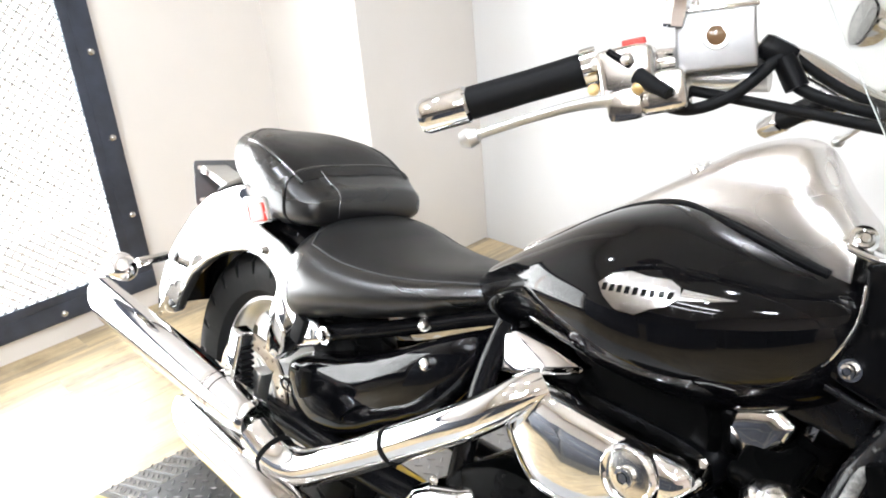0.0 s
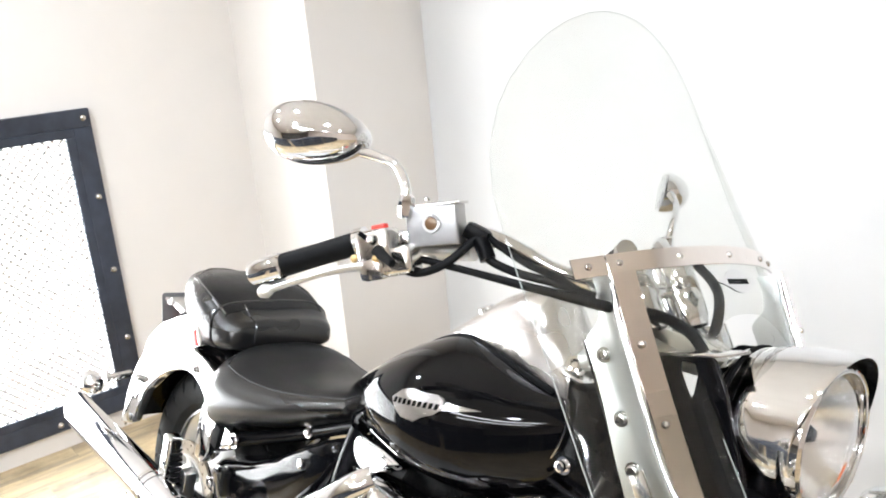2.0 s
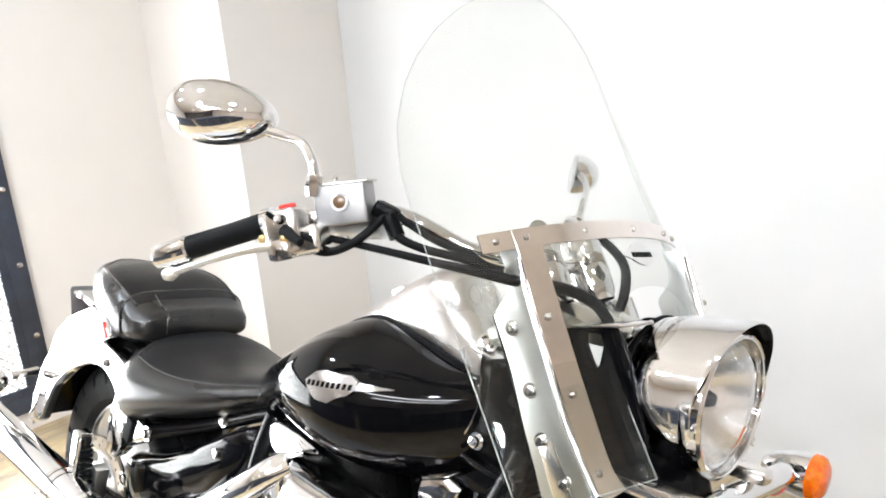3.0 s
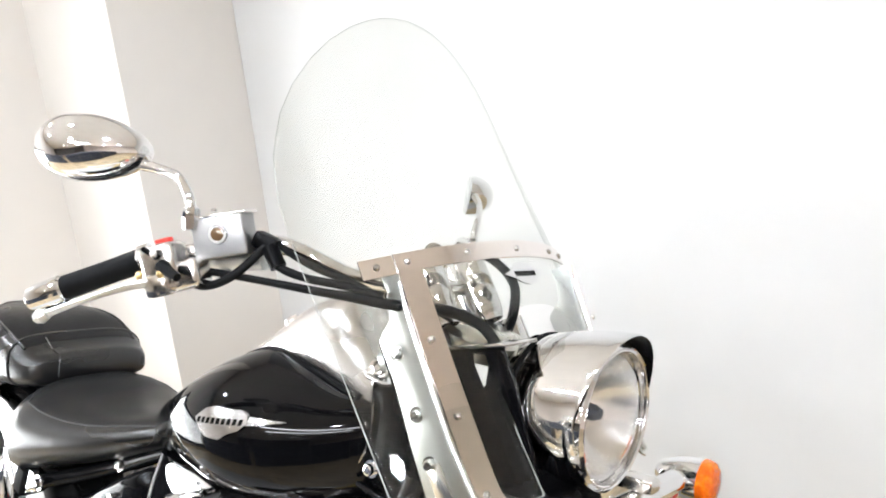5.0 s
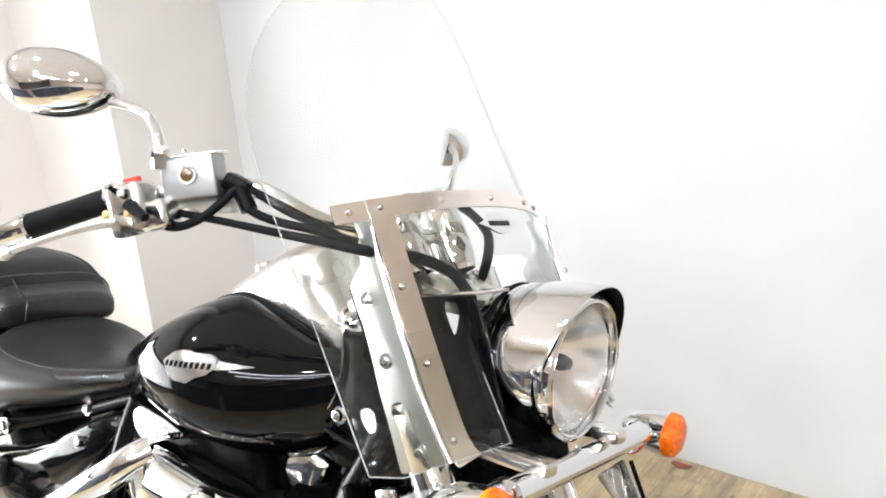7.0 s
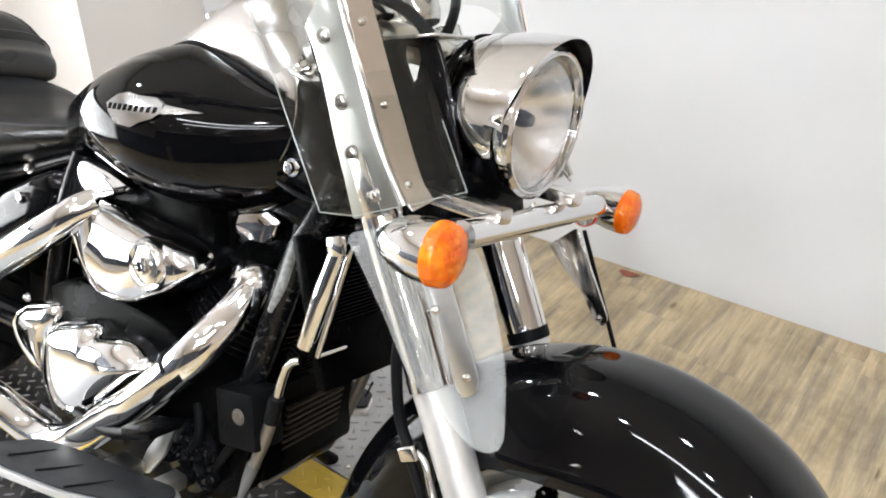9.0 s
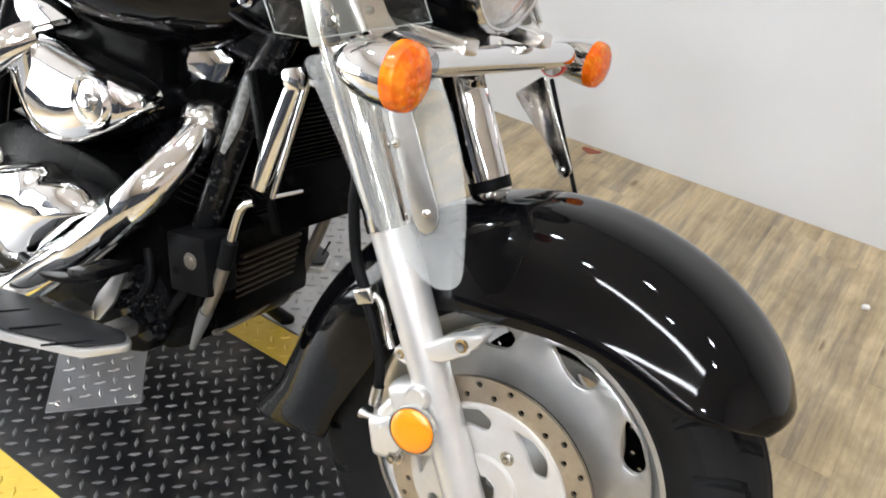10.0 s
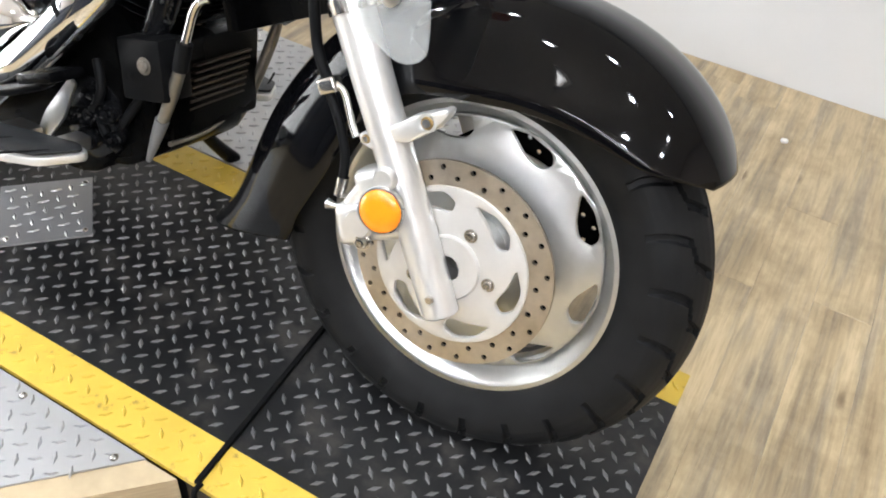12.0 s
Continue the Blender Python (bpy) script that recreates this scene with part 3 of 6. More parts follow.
def lugs(name, inside, x0, x1, y0, y1, z, mat, parent, pitch=0.0268, turn=0.0, slope=None):
    verts, faces = [], []
    nx = ny = int((x1 - x0 + y1 - y0) * 0.36 / pitch) + 3
    cs, sn = math.cos(turn + math.pi / 4), math.sin(turn + math.pi / 4)
    cx, cy = (x0 + x1) / 2, (y0 + y1) / 2
    for i in range(-nx, nx):
        for j in range(-ny, ny):
            u, v = i * pitch, j * pitch
            x, y = cx + u * cs - v * sn, cy + u * sn + v * cs
            if x0 + 0.006 < x < x1 - 0.006 and y0 + 0.006 < y < y1 - 0.006 and inside(x, y):
                lug_verts(verts, faces, x, y, turn + (math.pi / 4 if (i + j) % 2 else -math.pi / 4), z + (slope(x, y) if slope else 0))
    me = bpy.data.meshes.new(name)
    me.from_pydata(verts, [], faces)
    me.materials.append(mat)
    ob = new(name, me)
    ob.parent = parent
    return tagged(ob, "raised diamond tread pattern", kind="stuff")


def build_lift():
    sy = 0.078
    part("deck", box(((LX0 + LX1) / 2, (LY0 + LY1) / 2, -0.006), (LX1 - LX0, LY1 - LY0 - 2 * sy, 0.012)), PLATE_BLACK, lift, "worn black painted diamond plate", 0)
    part("edge_stripe", box(((LX0 + LX1) / 2, LY0 + sy / 2, -0.006), (LX1 - LX0, sy - 0.001, 0.012), 0.001), PLATE_YELLOW, lift, "yellow painted edge", 0)
    part("edge_stripe", box(((LX0 + LX1) / 2, LY1 - sy / 2, -0.006), (LX1 - LX0, sy - 0.001, 0.012), 0.001), PLATE_YELLOW, lift, "yellow painted edge", 0)
    for y in (LY0 + 0.012, LY1 - 0.012):
        part("side_rail", box(((LX0 + LX1) / 2, y, -0.066), (LX1 - LX0 - 0.02, 0.02, 0.106), 0.003), FRAME_BLACK, lift, smooth=0)
    part("front_rail", box((LX1 - 0.012, (LY0 + LY1) / 2, -0.066), (0.02, LY1 - LY0 - 0.05, 0.106), 0.003), FRAME_BLACK, lift, smooth=0)
    # ramp at the rear
    rx = LX0 - 0.25
    a = math.atan2(0.115, 0.25)
    mid, ln = ((LX0 + rx) / 2, (LY0 + LY1) / 2, -0.062), math.hypot(0.25, 0.115)
    part("ramp", box(mid, (ln, LY1 - LY0 - 2 * sy, 0.008), 0, (0, -math.degrees(a), 0)), PLATE_BLACK, lift, "sloping diamond-plate ramp", 0)
    for y in (LY0 + sy / 2, LY1 - sy / 2):
        part("ramp_stripe", box((mid[0], y, mid[2]), (ln, sy - 0.001, 0.008), 0, (0, -math.degrees(a), 0)), PLATE_YELLOW, lift, "yellow painted ramp edge", 0)

    def down(x, y):
        return (x - LX0) * 0.115 / 0.25 + 0.0
    lugs("ramp_tread", lambda x, y: LY0 + sy < y < LY1 - sy, rx, LX0, LY0, LY1, 0.001, LUG_BLACK, lift, slope=down)
    part("deck_seam", box((-0.016, (LY0 + LY1) / 2 - 0.09, 0.003), (0.009, LY1 - LY0 - 0.18, 0.009), 0.002, (0, 0, 3.7)), DARK_SLOT, lift, "thin dark locking bar across the deck", 0)
    part("locking_hook", tube([(0.004, LY0 + 0.005, 0.003), (0.004, LY0 - 0.012, 0.0), (0.012, LY0 - 0.018, -0.03), (0.015, LY0 - 0.018, -0.11)], 0.0045, 8), DARK_SLOT, lift)
    lugs("deck_tread", lambda x, y: LY0 + sy + 0.009 < y < LY1 - sy - 0.009 and abs(x + 0.016) > 0.014, LX0, LX1, LY0, LY1, 0.0, LUG_BLACK, lift)
    lugs("stripe_tread", lambda x, y: min(abs(y - LY0 - sy / 2), abs(y - LY1 + sy / 2)) < sy / 2 - 0.009, LX0, LX1, LY0, LY1, 0.0, PLATE_YELLOW, lift)


build_lift()


def cover_plate():
    ob = tagged(new("cover_plate"), "bare aluminium diamond-plate patch bolted to the lift deck", "plate")
    c, a = (-0.632, 0.745), radians(46)
    w, d = 0.168, 0.175

    def place(u, v, z):
        return (c[0] + u * math.cos(a) - v * math.sin(a), c[1] + u * math.sin(a) + v * math.cos(a), 0.003 + z)
    part("sheet", plate([Vector(p) for p in ((-w / 2, -d / 2), (w / 2, -d / 2), (w / 2, d / 2), (-w / 2, d / 2))], [], place, 0.004), PLATE_SILVER, ob, smooth=0)
    co, si = math.cos(a), math.sin(a)

    def inside(x, y):
        u, v = (x - c[0]) * co + (y - c[1]) * si, -(x - c[0]) * si + (y - c[1]) * co
        return abs(u) < w / 2 - 0.012 and abs(v) < d / 2 - 0.012
    lugs("sheet_tread", inside, c[0] - 0.2, c[0] + 0.2, c[1] - 0.2, c[1] + 0.2, 0.007, PLATE_SILVER, ob, 0.0268, radians(10))
    for u, v in ((w / 2 - 0.012, -d / 2 + 0.016), (-w / 2 + 0.02, -d / 2 + 0.016), (w / 2 - 0.012, d / 2 - 0.016)):
        part("bolt", rivet_bm(place(u, v, 0.004), (0, 0, 1), 0.006), STEEL, ob)


cover_plate()


def side_wing(name, pts, label, board=None):
    ob = tagged(new(name), label, "platform")

    def place(u, v, w):
        return (u, v, -0.006 + w)
    part("sheet", plate([Vector(p) for p in pts], [], place, 0.004), PLATE_SILVER, ob, "bright aluminium diamond plate", 0)

    def place2(u, v, w):
        return (u, v, FLOOR + w)
    part("board", plate([Vector(p) for p in board or pts], [], place2, 0.1135), PLYWOOD, ob, "bare wooden board under the plate", 0)
    xs, ys = [p[0] for p in pts], [p[1] for p in pts]

    def inside(x, y):
        hit = False
        for i in range(len(pts)):
            (x1, y1), (x2, y2) = pts[i - 1], pts[i]
            if (y1 > y) != (y2 > y) and x < (x2 - x1) * (y - y1) / (y2 - y1) + x1:
                hit = not hit
        return hit
    lugs("sheet_tread", inside, min(xs), max(xs), min(ys), max(ys), -0.002, PLATE_SILVER, ob, 0.0268, radians(-8))
    return ob


_w1 = side_wing("side_platform", [(-1.75, 0.447), (-1.75, -0.1), (-0.62, -0.1), (-0.095, 0.447)], "aluminium diamond-plate side platform beside the lift", [(-1.75, 0.447), (-1.75, -0.13), (-0.6, -0.13), (-0.035, 0.447)])
for _x, _y in ((-0.134, 0.424), (-0.33, 0.43), (-0.27, 0.29)):
    part("bolt", rivet_bm((_x, _y, -0.002), (0, 0, 1), 0.007), STEEL, _w1)
_w2 = side_wing("side_platform", [(-1.75, 1.065), (0.05, 1.065), (0.05, 1.55), (-1.75, 1.55)], "aluminium diamond-plate side platform behind the lift")
for _x, _y in ((-0.42, 1.09), (-0.7, 1.09)):
    part("bolt", rivet_bm((_x, _y, -0.002), (0, 0, 1), 0.007), STEEL, _w2)


# ---- the motorcycle, built upright with its front axle at x = 0 and heading to +x ----
BIKE = Matrix.Translation((0.238, 0.768, 0.004)) @ Euler((radians(-15.5), 0, 0)).to_matrix().to_4x4()
bike = tagged(new("motorcycle"), "black cruiser motorcycle with chrome trim, leaning on its stand", "motorcycle")
bike.matrix_basis = BIKE
FA, RA = Vector((-0.02, 0, 0.303)), Vector((-1.665, 0, 0.322))  # axles
RAKE = radians(30.8)
UPF = Vector((-math.sin(RAKE), 0, math.cos(RAKE)))  # up along the fork


def tyre(centre, r, half, rim, name, label):
    prof = [(rim - 0.006, -half * 0.62), (rim + 0.012, -half * 0.86), (rim + (r - rim) * 0.38, -half), (r - 0.05, -half * 0.97), (r - 0.038, -half * 0.9), (r - 0.028, -half * 0.8), (r - 0.019, -half * 0.66), (r - 0.012, -half * 0.52), (r - 0.0065, -half * 0.37), (r - 0.002, -half * 0.2), (r, -half * 0.05)]
    prof = prof + [(a, -b) for a, b in prof[::-1]]
    fine = []
    for p, q in zip(prof, prof[1:]):
        steps = 5 if min(p[0], q[0]) > r - 0.051 else 1
        fine += [(p[0] + (q[0] - p[0]) * k / steps, p[1] + (q[1] - p[1]) * k / steps) for k in range(steps)]
    fine.append(prof[-1])
    n, pitch = 1400, 2 * math.pi / 24
    bm = bmesh.new()
    rings = []

    def groove(t, rr, h):
        """Depth of the stepped shoulder grooves at angle t."""
        u = abs(h) / half
        if u < 0.14:
            return 0.004 * (u < 0.05)
        if rr < r - 0.05:
            return 0.0025 if rr > rim + 0.02 else 0.0
        s = (0.97 - u) / 0.83
        lean = 0.55 * s if s < 0.42 else 0.231 + 4.0 * (s - 0.42) if s < 0.52 else 0.631 + 0.55 * (s - 0.52)
        d = (t / pitch + (lean if h < 0 else 0.5 - lean)) % 1.0
        wide = 0.07 if s < 0.42 or s > 0.52 else 0.14
        return 0.008 * min(1.0, max(0.0, (wide + 0.012 - min(d, 1 - d)) / 0.024))
    for i in range(n):
        t = 2 * math.pi * i / n
        d, ring = Vector((math.cos(t), 0, math.sin(t))), []
        for rr, h in fine:
            sink = Vector((rr - (r - 0.062), h)).normalized() * groove(t, rr, h)
            ring.append(bm.verts.new(centre + d * (rr - sink.x) + Vector((0, h - sink.y, 0))))
        rings.append(ring)
    for i in range(n):
        for j in range(len(fine) - 1):
            bm.faces.new((rings[i][j], rings[(i + 1) % n][j], rings[(i + 1) % n][j + 1], rings[i][j + 1]))
    for v in bm.verts:  # flattened where it bears on the deck
        w = BIKE @ v.co
        if w.z < 0.0006:
            w.z = 0.0006
            v.co = BIKE.inverted() @ w
    ob = part(name, bm, TYRE_RUBBER, wheel_parent[0], label, 30)
    return ob


def teardrop(cx, cy, r_in, r_out, a, w_in, w_out, skew=0.0):
    pts = []
    for rr, da in ((r_in, -w_in), (r_in * 0.99, 0), (r_in, w_in), ((r_in + r_out) / 2, (w_in + w_out) / 2 + skew), (r_out, w_out + skew), (r_out * 1.01, skew), (r_out, -w_out + skew), ((r_in + r_out) / 2, -(w_in + w_out) / 2)):
        t = a + da / rr
        pts.append((cx + rr * math.cos(t), cy + rr * math.sin(t)))
    return rounded(pts, 0.012, 3)


wheel_parent = [bike]


def wheel(kind, axle, r, half, rim, label):
    wh = new(kind)
    wh.parent = bike
    wh["label"] = label
    wheel_parent[0] = wh
    tyre(axle, r, half, rim, "tyre", "black road tyre with angled shoulder grooves")
    h = half * 0.66
    prof = [(rim + 0.002, -h), (rim + 0.004, -h + 0.006), (rim - 0.004, -h + 0.010), (rim - 0.012, -h + 0.013), (rim - 0.02, -h + 0.026), (rim - 0.032, -h + 0.034), (rim - 0.035, -0.01), (rim - 0.035, 0.01)]
    prof = prof + [(a, -b) for a, b in prof[::-1]]
    prof = [(rim - 0.009, -h - 0.001)] + prof + [(rim - 0.009, h + 0.001)]
    part("rim", lathe(prof, axle, (0, 1, 0), 96), MACHINED, wh, "bright machined alloy rim")

    def place(sgn, y0):
        def f(u, v, w):
            rr = math.hypot(u, v)
            dish = 0.016 * max(0, 1 - rr / (rim - 0.03))
            return (axle.x + u, axle.y + sgn * (y0 + dish + w), axle.z + v)
        return f
    holes = []
    for i in range(9):
        a0, k = radians(76 + 40 * i), rim / 0.2195
        holes.append(rounded([(k * q * math.cos(a0 + radians(g)), k * q * math.sin(a0 + radians(g))) for q, g in ((0.183, 12), (0.192, 2), (0.186, -9), (0.172, -12.5), (0.157, -8), (0.16, 1))], 0.008, 3))
    for sgn in (-1,):
        part("wheel_disc", plate(circle2(0, 0, rim - 0.03, 72), holes, place(sgn, 0.014), 0.008, 0.002), MACHINED, wh, "brushed alloy wheel disc with nine openings", 30)
    part("hub", lathe([(0.012, -half - 0.012), (0.034, -half - 0.012), (0.036, -half), (0.05, -half + 0.015), (0.052, half - 0.015), (0.036, half), (0.034, half + 0.012), (0.012, half + 0.012)], axle, (0, 1, 0), 40), ALLOY, wh)
    return wh


front_wheel = wheel("front_wheel", FA, 0.326, 0.07, 0.2195, "front wheel with a drilled brake rotor")
rear_wheel = wheel("rear_wheel", RA, 0.326, 0.084, 0.203, "wide rear wheel with alloy disc")


def rotor(axle, y, r, wh, mat=ROTOR_STEEL, label="drilled steel brake rotor with a brown tint"):
    n_h = []
    for i in range(40):
        a = 2 * math.pi * i / 40
        n_h.append(circle2((r - 0.009 - 0.0145 * (i % 2) * 1.0) * math.cos(a), (r - 0.009 - 0.0145 * (i % 2)) * math.sin(a), 0.004, 8))
    part("brake_rotor", plate(circle2(0, 0, r, 96), [circle2(0, 0, r - 0.036, 60)] + n_h, lambda u, v, w: (axle.x + u, y - w, axle.z + v), 0.0055), mat, wh, label, 30)
    holes = []
    for i in range(6):
        a0, k = radians(60 + 60 * i), r / 0.147
        holes.append(rounded([(k * q * math.cos(a0 + radians(g)), k * q * math.sin(a0 + radians(g))) for q, g in ((0.099, 22), (0.106, 5), (0.106, -12), (0.093, -23), (0.077, -18), (0.085, 2))], 0.007, 3))
    part("rotor_carrier", plate(circle2(0, 0, r - 0.034, 72), holes + [circle2(0, 0, 0.02, 20)], lambda u, v, w: (axle.x + u, y - 0.0015 - w, axle.z + v), 0.008, 0.0015), CARRIER, wh, "satin silver rotor carrier with six slots", 30)
    # thin black ring added behind the drilled holes as their shade
    if y < 0:
        part("rotor_hole_shade", lathe([(r - 0.034, 0.0), (r - 0.002, 0.0), (r - 0.002, -0.001), (r - 0.034, -0.001)], (axle.x, y + 0.004, axle.z), (0, -1, 0), 72), BLACK_SATIN, wh)
    part("rotor_boss", lathe([(0.018, 0.006), (0.044, 0.006), (0.046, 0.003), (0.046, 0.0)], (axle.x, y - 0.0095, axle.z), (0, -1, 0), 48), CARRIER, wh)
    for i in range(5):
        a = radians(71 - 72 * i)
        part("rotor_bolt", bolt_bm((axle.x + 0.0595 * math.cos(a), y - 0.011, axle.z + 0.0595 * math.sin(a)), (0, -1, 0), 0.0065, 0.005), STEEL, wh)


rotor(FA, -0.092, 0.147, front_wheel)
# far rotor takes black instead of steel, its shade put into the colour
rotor(FA, 0.1, 0.147, front_wheel, BLACK_SATIN, "drilled inner brake rotor, coloured black for the shade it sits in")
rotor(RA, -0.105, 0.13, rear_wheel)


def fender_bm(axle, rows, n=21, count=44, flare=0.0):
    """rows: angle, crown radius, skirt radius, half width, squareness."""
    rings = []
    for ang, rc, rs, w, e in spread(rows, count):
        a = radians(ang)
        d = Vector((math.cos(a), 0, math.sin(a)))
        ring = []
        for i in range(n):
            t = math.pi * i / (n - 1)
            c, s = math.cos(t), math.sin(t)
            yy = -math.copysign(abs(c) ** (2 / e), c) * w
            high = abs(s) ** (2 / e)
            rr = rs + (rc - rs) * high
            yy -= math.copysign(flare * max(0.0, min(1.0, (140 - ang) / 30)) * min(1.0, w / 0.09) ** 2 * max(0.0, 1 - high * 1.5) ** 2, c)
            ring.append(axle + d * rr + Vector((0, yy, 0)))
        rings.append(ring)
    return loft(rings, False, False)


def solid(ob, thick, offset=-1):
    m = ob.modifiers.new("thickness", "SOLIDIFY")
    m.thickness, m.offset = thick, offset
    return ob


front_fender = part("front_fender", fender_bm(Vector((-0.006, 0, 0.312)), [(38, 0.352, 0.334, 0.05, 2.0), (43, 0.358, 0.315, 0.078, 2.3), (50, 0.362, 0.286, 0.094, 2.7), (62, 0.363, 0.262, 0.098, 2.9), (80, 0.36, 0.238, 0.098, 3.0), (100, 0.358, 0.226, 0.098, 3.0), (125, 0.356, 0.236, 0.098, 3.0), (150, 0.362, 0.228, 0.098, 2.9), (168, 0.376, 0.23, 0.1, 2.8), (180, 0.393, 0.245, 0.1, 2.7), (189, 0.418, 0.265, 0.1, 2.6), (194, 0.45, 0.275, 0.1, 2.5), (197.5, 0.485, 0.285, 0.098, 2.4)], 49, 60, 0.02), BLACK_PAINT, bike, "glossy black valanced front fender")
solid(front_fender, 0.004)
rear_fender = part("rear_fender", fender_bm(RA, [(58, 0.405, 0.31, 0.112, 2.6), (70, 0.43, 0.31, 0.122, 2.6), (82, 0.452, 0.31, 0.128, 2.6), (95, 0.462, 0.31, 0.13, 2.6), (112, 0.472, 0.312, 0.13, 2.6), (138, 0.485, 0.32, 0.132, 2.6), (156, 0.495, 0.34, 0.132, 2.6), (168, 0.495, 0.375, 0.128, 2.5), (175, 0.49, 0.43, 0.11, 2.3)]), BLACK_PAINT, bike, "glossy black rear fender")
solid(rear_fender, 0.004)


def fork_leg(side):
    y = 0.122 * side
    foot = Vector((-0.018, y, 0.262))
    leg = new("fork_leg")
    leg.parent = bike
    leg["label"] = "polished alloy fork leg with a chrome upper cover"
    part("slider", tube([foot - UPF * 0.024, foot - UPF * 0.021, foot + UPF * 0.03, foot + UPF * 0.2, foot + UPF * 0.40], [0.021, 0.0245, 0.026, 0.0265, 0.028], 24, 1), ALLOY_PAINT, leg, "satin silver fork slider")
    part("upper_tube", tube([foot + UPF * 0.395, foot + UPF * 0.44, foot + UPF * 0.62, foot + UPF * 0.86], [0.03, 0.031, 0.0315, 0.031], 24, 1), CHROME, leg, "chrome fork cover")
    part("dust_seal", tube([foot + UPF * 0.385, foot + UPF * 0.402], 0.0315, 24, 1), RUBBER if side > 0 else CHROME_WORN, leg)
    part("axle_nut", lathe([(0, 0.006), (0.005, 0.006), (0.0065, 0.004), (0.0065, 0)], (foot.x, y + side * 0.024, foot.z + 0.01), (0, side, 0), 6), STEEL, leg)
    if side < 0:
        part("caliper_lug", side_plate([(-0.129, 0.475), (-0.114, 0.487), (-0.099, 0.502), (-0.071, 0.517), (-0.058, 0.526), (-0.051, 0.522), (-0.057, 0.508), (-0.07, 0.49), (-0.085, 0.476), (-0.098, 0.465), (-0.117, 0.459)], -0.144, 0.026, 0.006, 0.005, (circle2(-0.077, 0.5, 0.0075),)), ALLOY_PAINT, leg)
        part("caliper_lug", side_plate([(-0.168, 0.451), (-0.161, 0.458), (-0.144, 0.46), (-0.128, 0.455), (-0.132, 0.436), (-0.151, 0.439), (-0.162, 0.44)], -0.144, 0.022, 0.005, 0.004, (circle2(-0.155, 0.45, 0.0045),)), ALLOY_PAINT, leg)
        part("lug_hole", lathe([(0.0055, 0.002), (0.0075, 0.002), (0.0085, 0.0)], (-0.077, -0.1445, 0.5), (0, -1, 0), 20), BRASS, leg)
        part("lug_hole", lathe([(0.0035, 0.002), (0.005, 0.002), (0.006, 0.0)], (-0.155, -0.1445, 0.45), (0, -1, 0), 20), BRASS, leg)
    return leg


fork_leg(-1)
fork_leg(1)


def caliper():
    cal = new("brake_caliper")
    cal.parent = bike
    cal["label"] = "cast silver brake caliper with an amber reflector"
    c = Vector((-0.122, -0.118, 0.366))
    part("body", join(box(c, (0.062, 0.05, 0.1), 0.016, (0, -28, 0), 3), lathe([(0, 0.03), (0.018, 0.03), (0.021, 0.025), (0.021, 0)], c + Vector((-0.016, -0.01, -0.028)), (0, -1, 0), 24), lathe([(0, 0.03), (0.013, 0.03), (0.016, 0.026), (0.016, 0)], c + Vector((0.008, -0.01, 0.045)), (0, -1, 0), 20)), ALLOY_PAINT, cal)
    part("piston_housing", join(box((-0.156, -0.125, 0.322), (0.046, 0.045, 0.06), 0.014, (0, -20, 0), 3), tube([(-0.168, -0.13, 0.348), (-0.152, -0.132, 0.378), (-0.13, -0.128, 0.406)], [0.01, 0.0095, 0.008], 14)), ALLOY_PAINT, cal)
    part("bleed_nipple", tube([(-0.178, -0.138, 0.34), (-0.186, -0.14, 0.339), (-0.197, -0.14, 0.338)], [0.005, 0.0045, 0.0075], 12, 1), ALLOY, cal)
    part("banjo_bolt", tube([(-0.19, -0.122, 0.375), (-0.19, -0.124, 0.348)], 0.0085, 14, 1), STEEL, cal)
    part("mount_bolt", bolt_bm(c + Vector((-0.008, -0.03, -0.055)), (0, -1, 0), 0.008, 0.01), STEEL, cal)
    part("mount_bolt", bolt_bm(c + Vector((0.01, -0.02, 0.062)), (0, -1, 0), 0.005, 0.008), STEEL, cal)
    r = new("reflector")
    r.parent = bike
    r["label"] = "round amber reflector in a thin silver ring"
    o = Vector((-0.105, -0.165, 0.374))
    part("lens", lathe([(0, 0.006), (0.016, 0.0058), (0.0255, 0.0045), (0.029, 0.001), (0.029, -0.004)], o, (0.12, -1, 0.1), 40), REFLECTOR_AMBER, r)
    part("ring", lathe([(0.029, 0.002), (0.031, 0.002), (0.0315, -0.006), (0.01, -0.008)], o, (0.12, -1, 0.1), 40), ALLOY, r)


caliper()
part("brake_hose", tube([(-0.33, -0.085, 0.72), (-0.287, -0.112, 0.64), (-0.278, -0.12, 0.6), (-0.261, -0.12, 0.533), (-0.24, -0.12, 0.498)], 0.0075, 12), RUBBER, bike)
part("hose_clamp", join(box((-0.234, -0.12, 0.49), (0.028, 0.022, 0.022), 0.005, (0, -30, 0), 3), tube([(-0.225, -0.12, 0.495), (-0.208, -0.122, 0.487), (-0.19, -0.125, 0.455), (-0.178, -0.128, 0.44)], 0.0055, 10)), CHROME_WORN, bike)
part("brake_hose", tube([(-0.234, -0.12, 0.482), (-0.217, -0.122, 0.459), (-0.203, -0.122, 0.433), (-0.193, -0.122, 0.404), (-0.19, -0.122, 0.37)], 0.0065, 12), RUBBER, bike)

# ---- head: triple clamps, headlamp, signals ----
STEM = Vector((-0.018, 0, 0.262))


def on_fork(d, side=0.0, fwd=0.0):
    f = Vector((math.cos(RAKE), 0, math.sin(RAKE)))
    return STEM + UPF * d + f * fwd + Vector((0, side, 0))


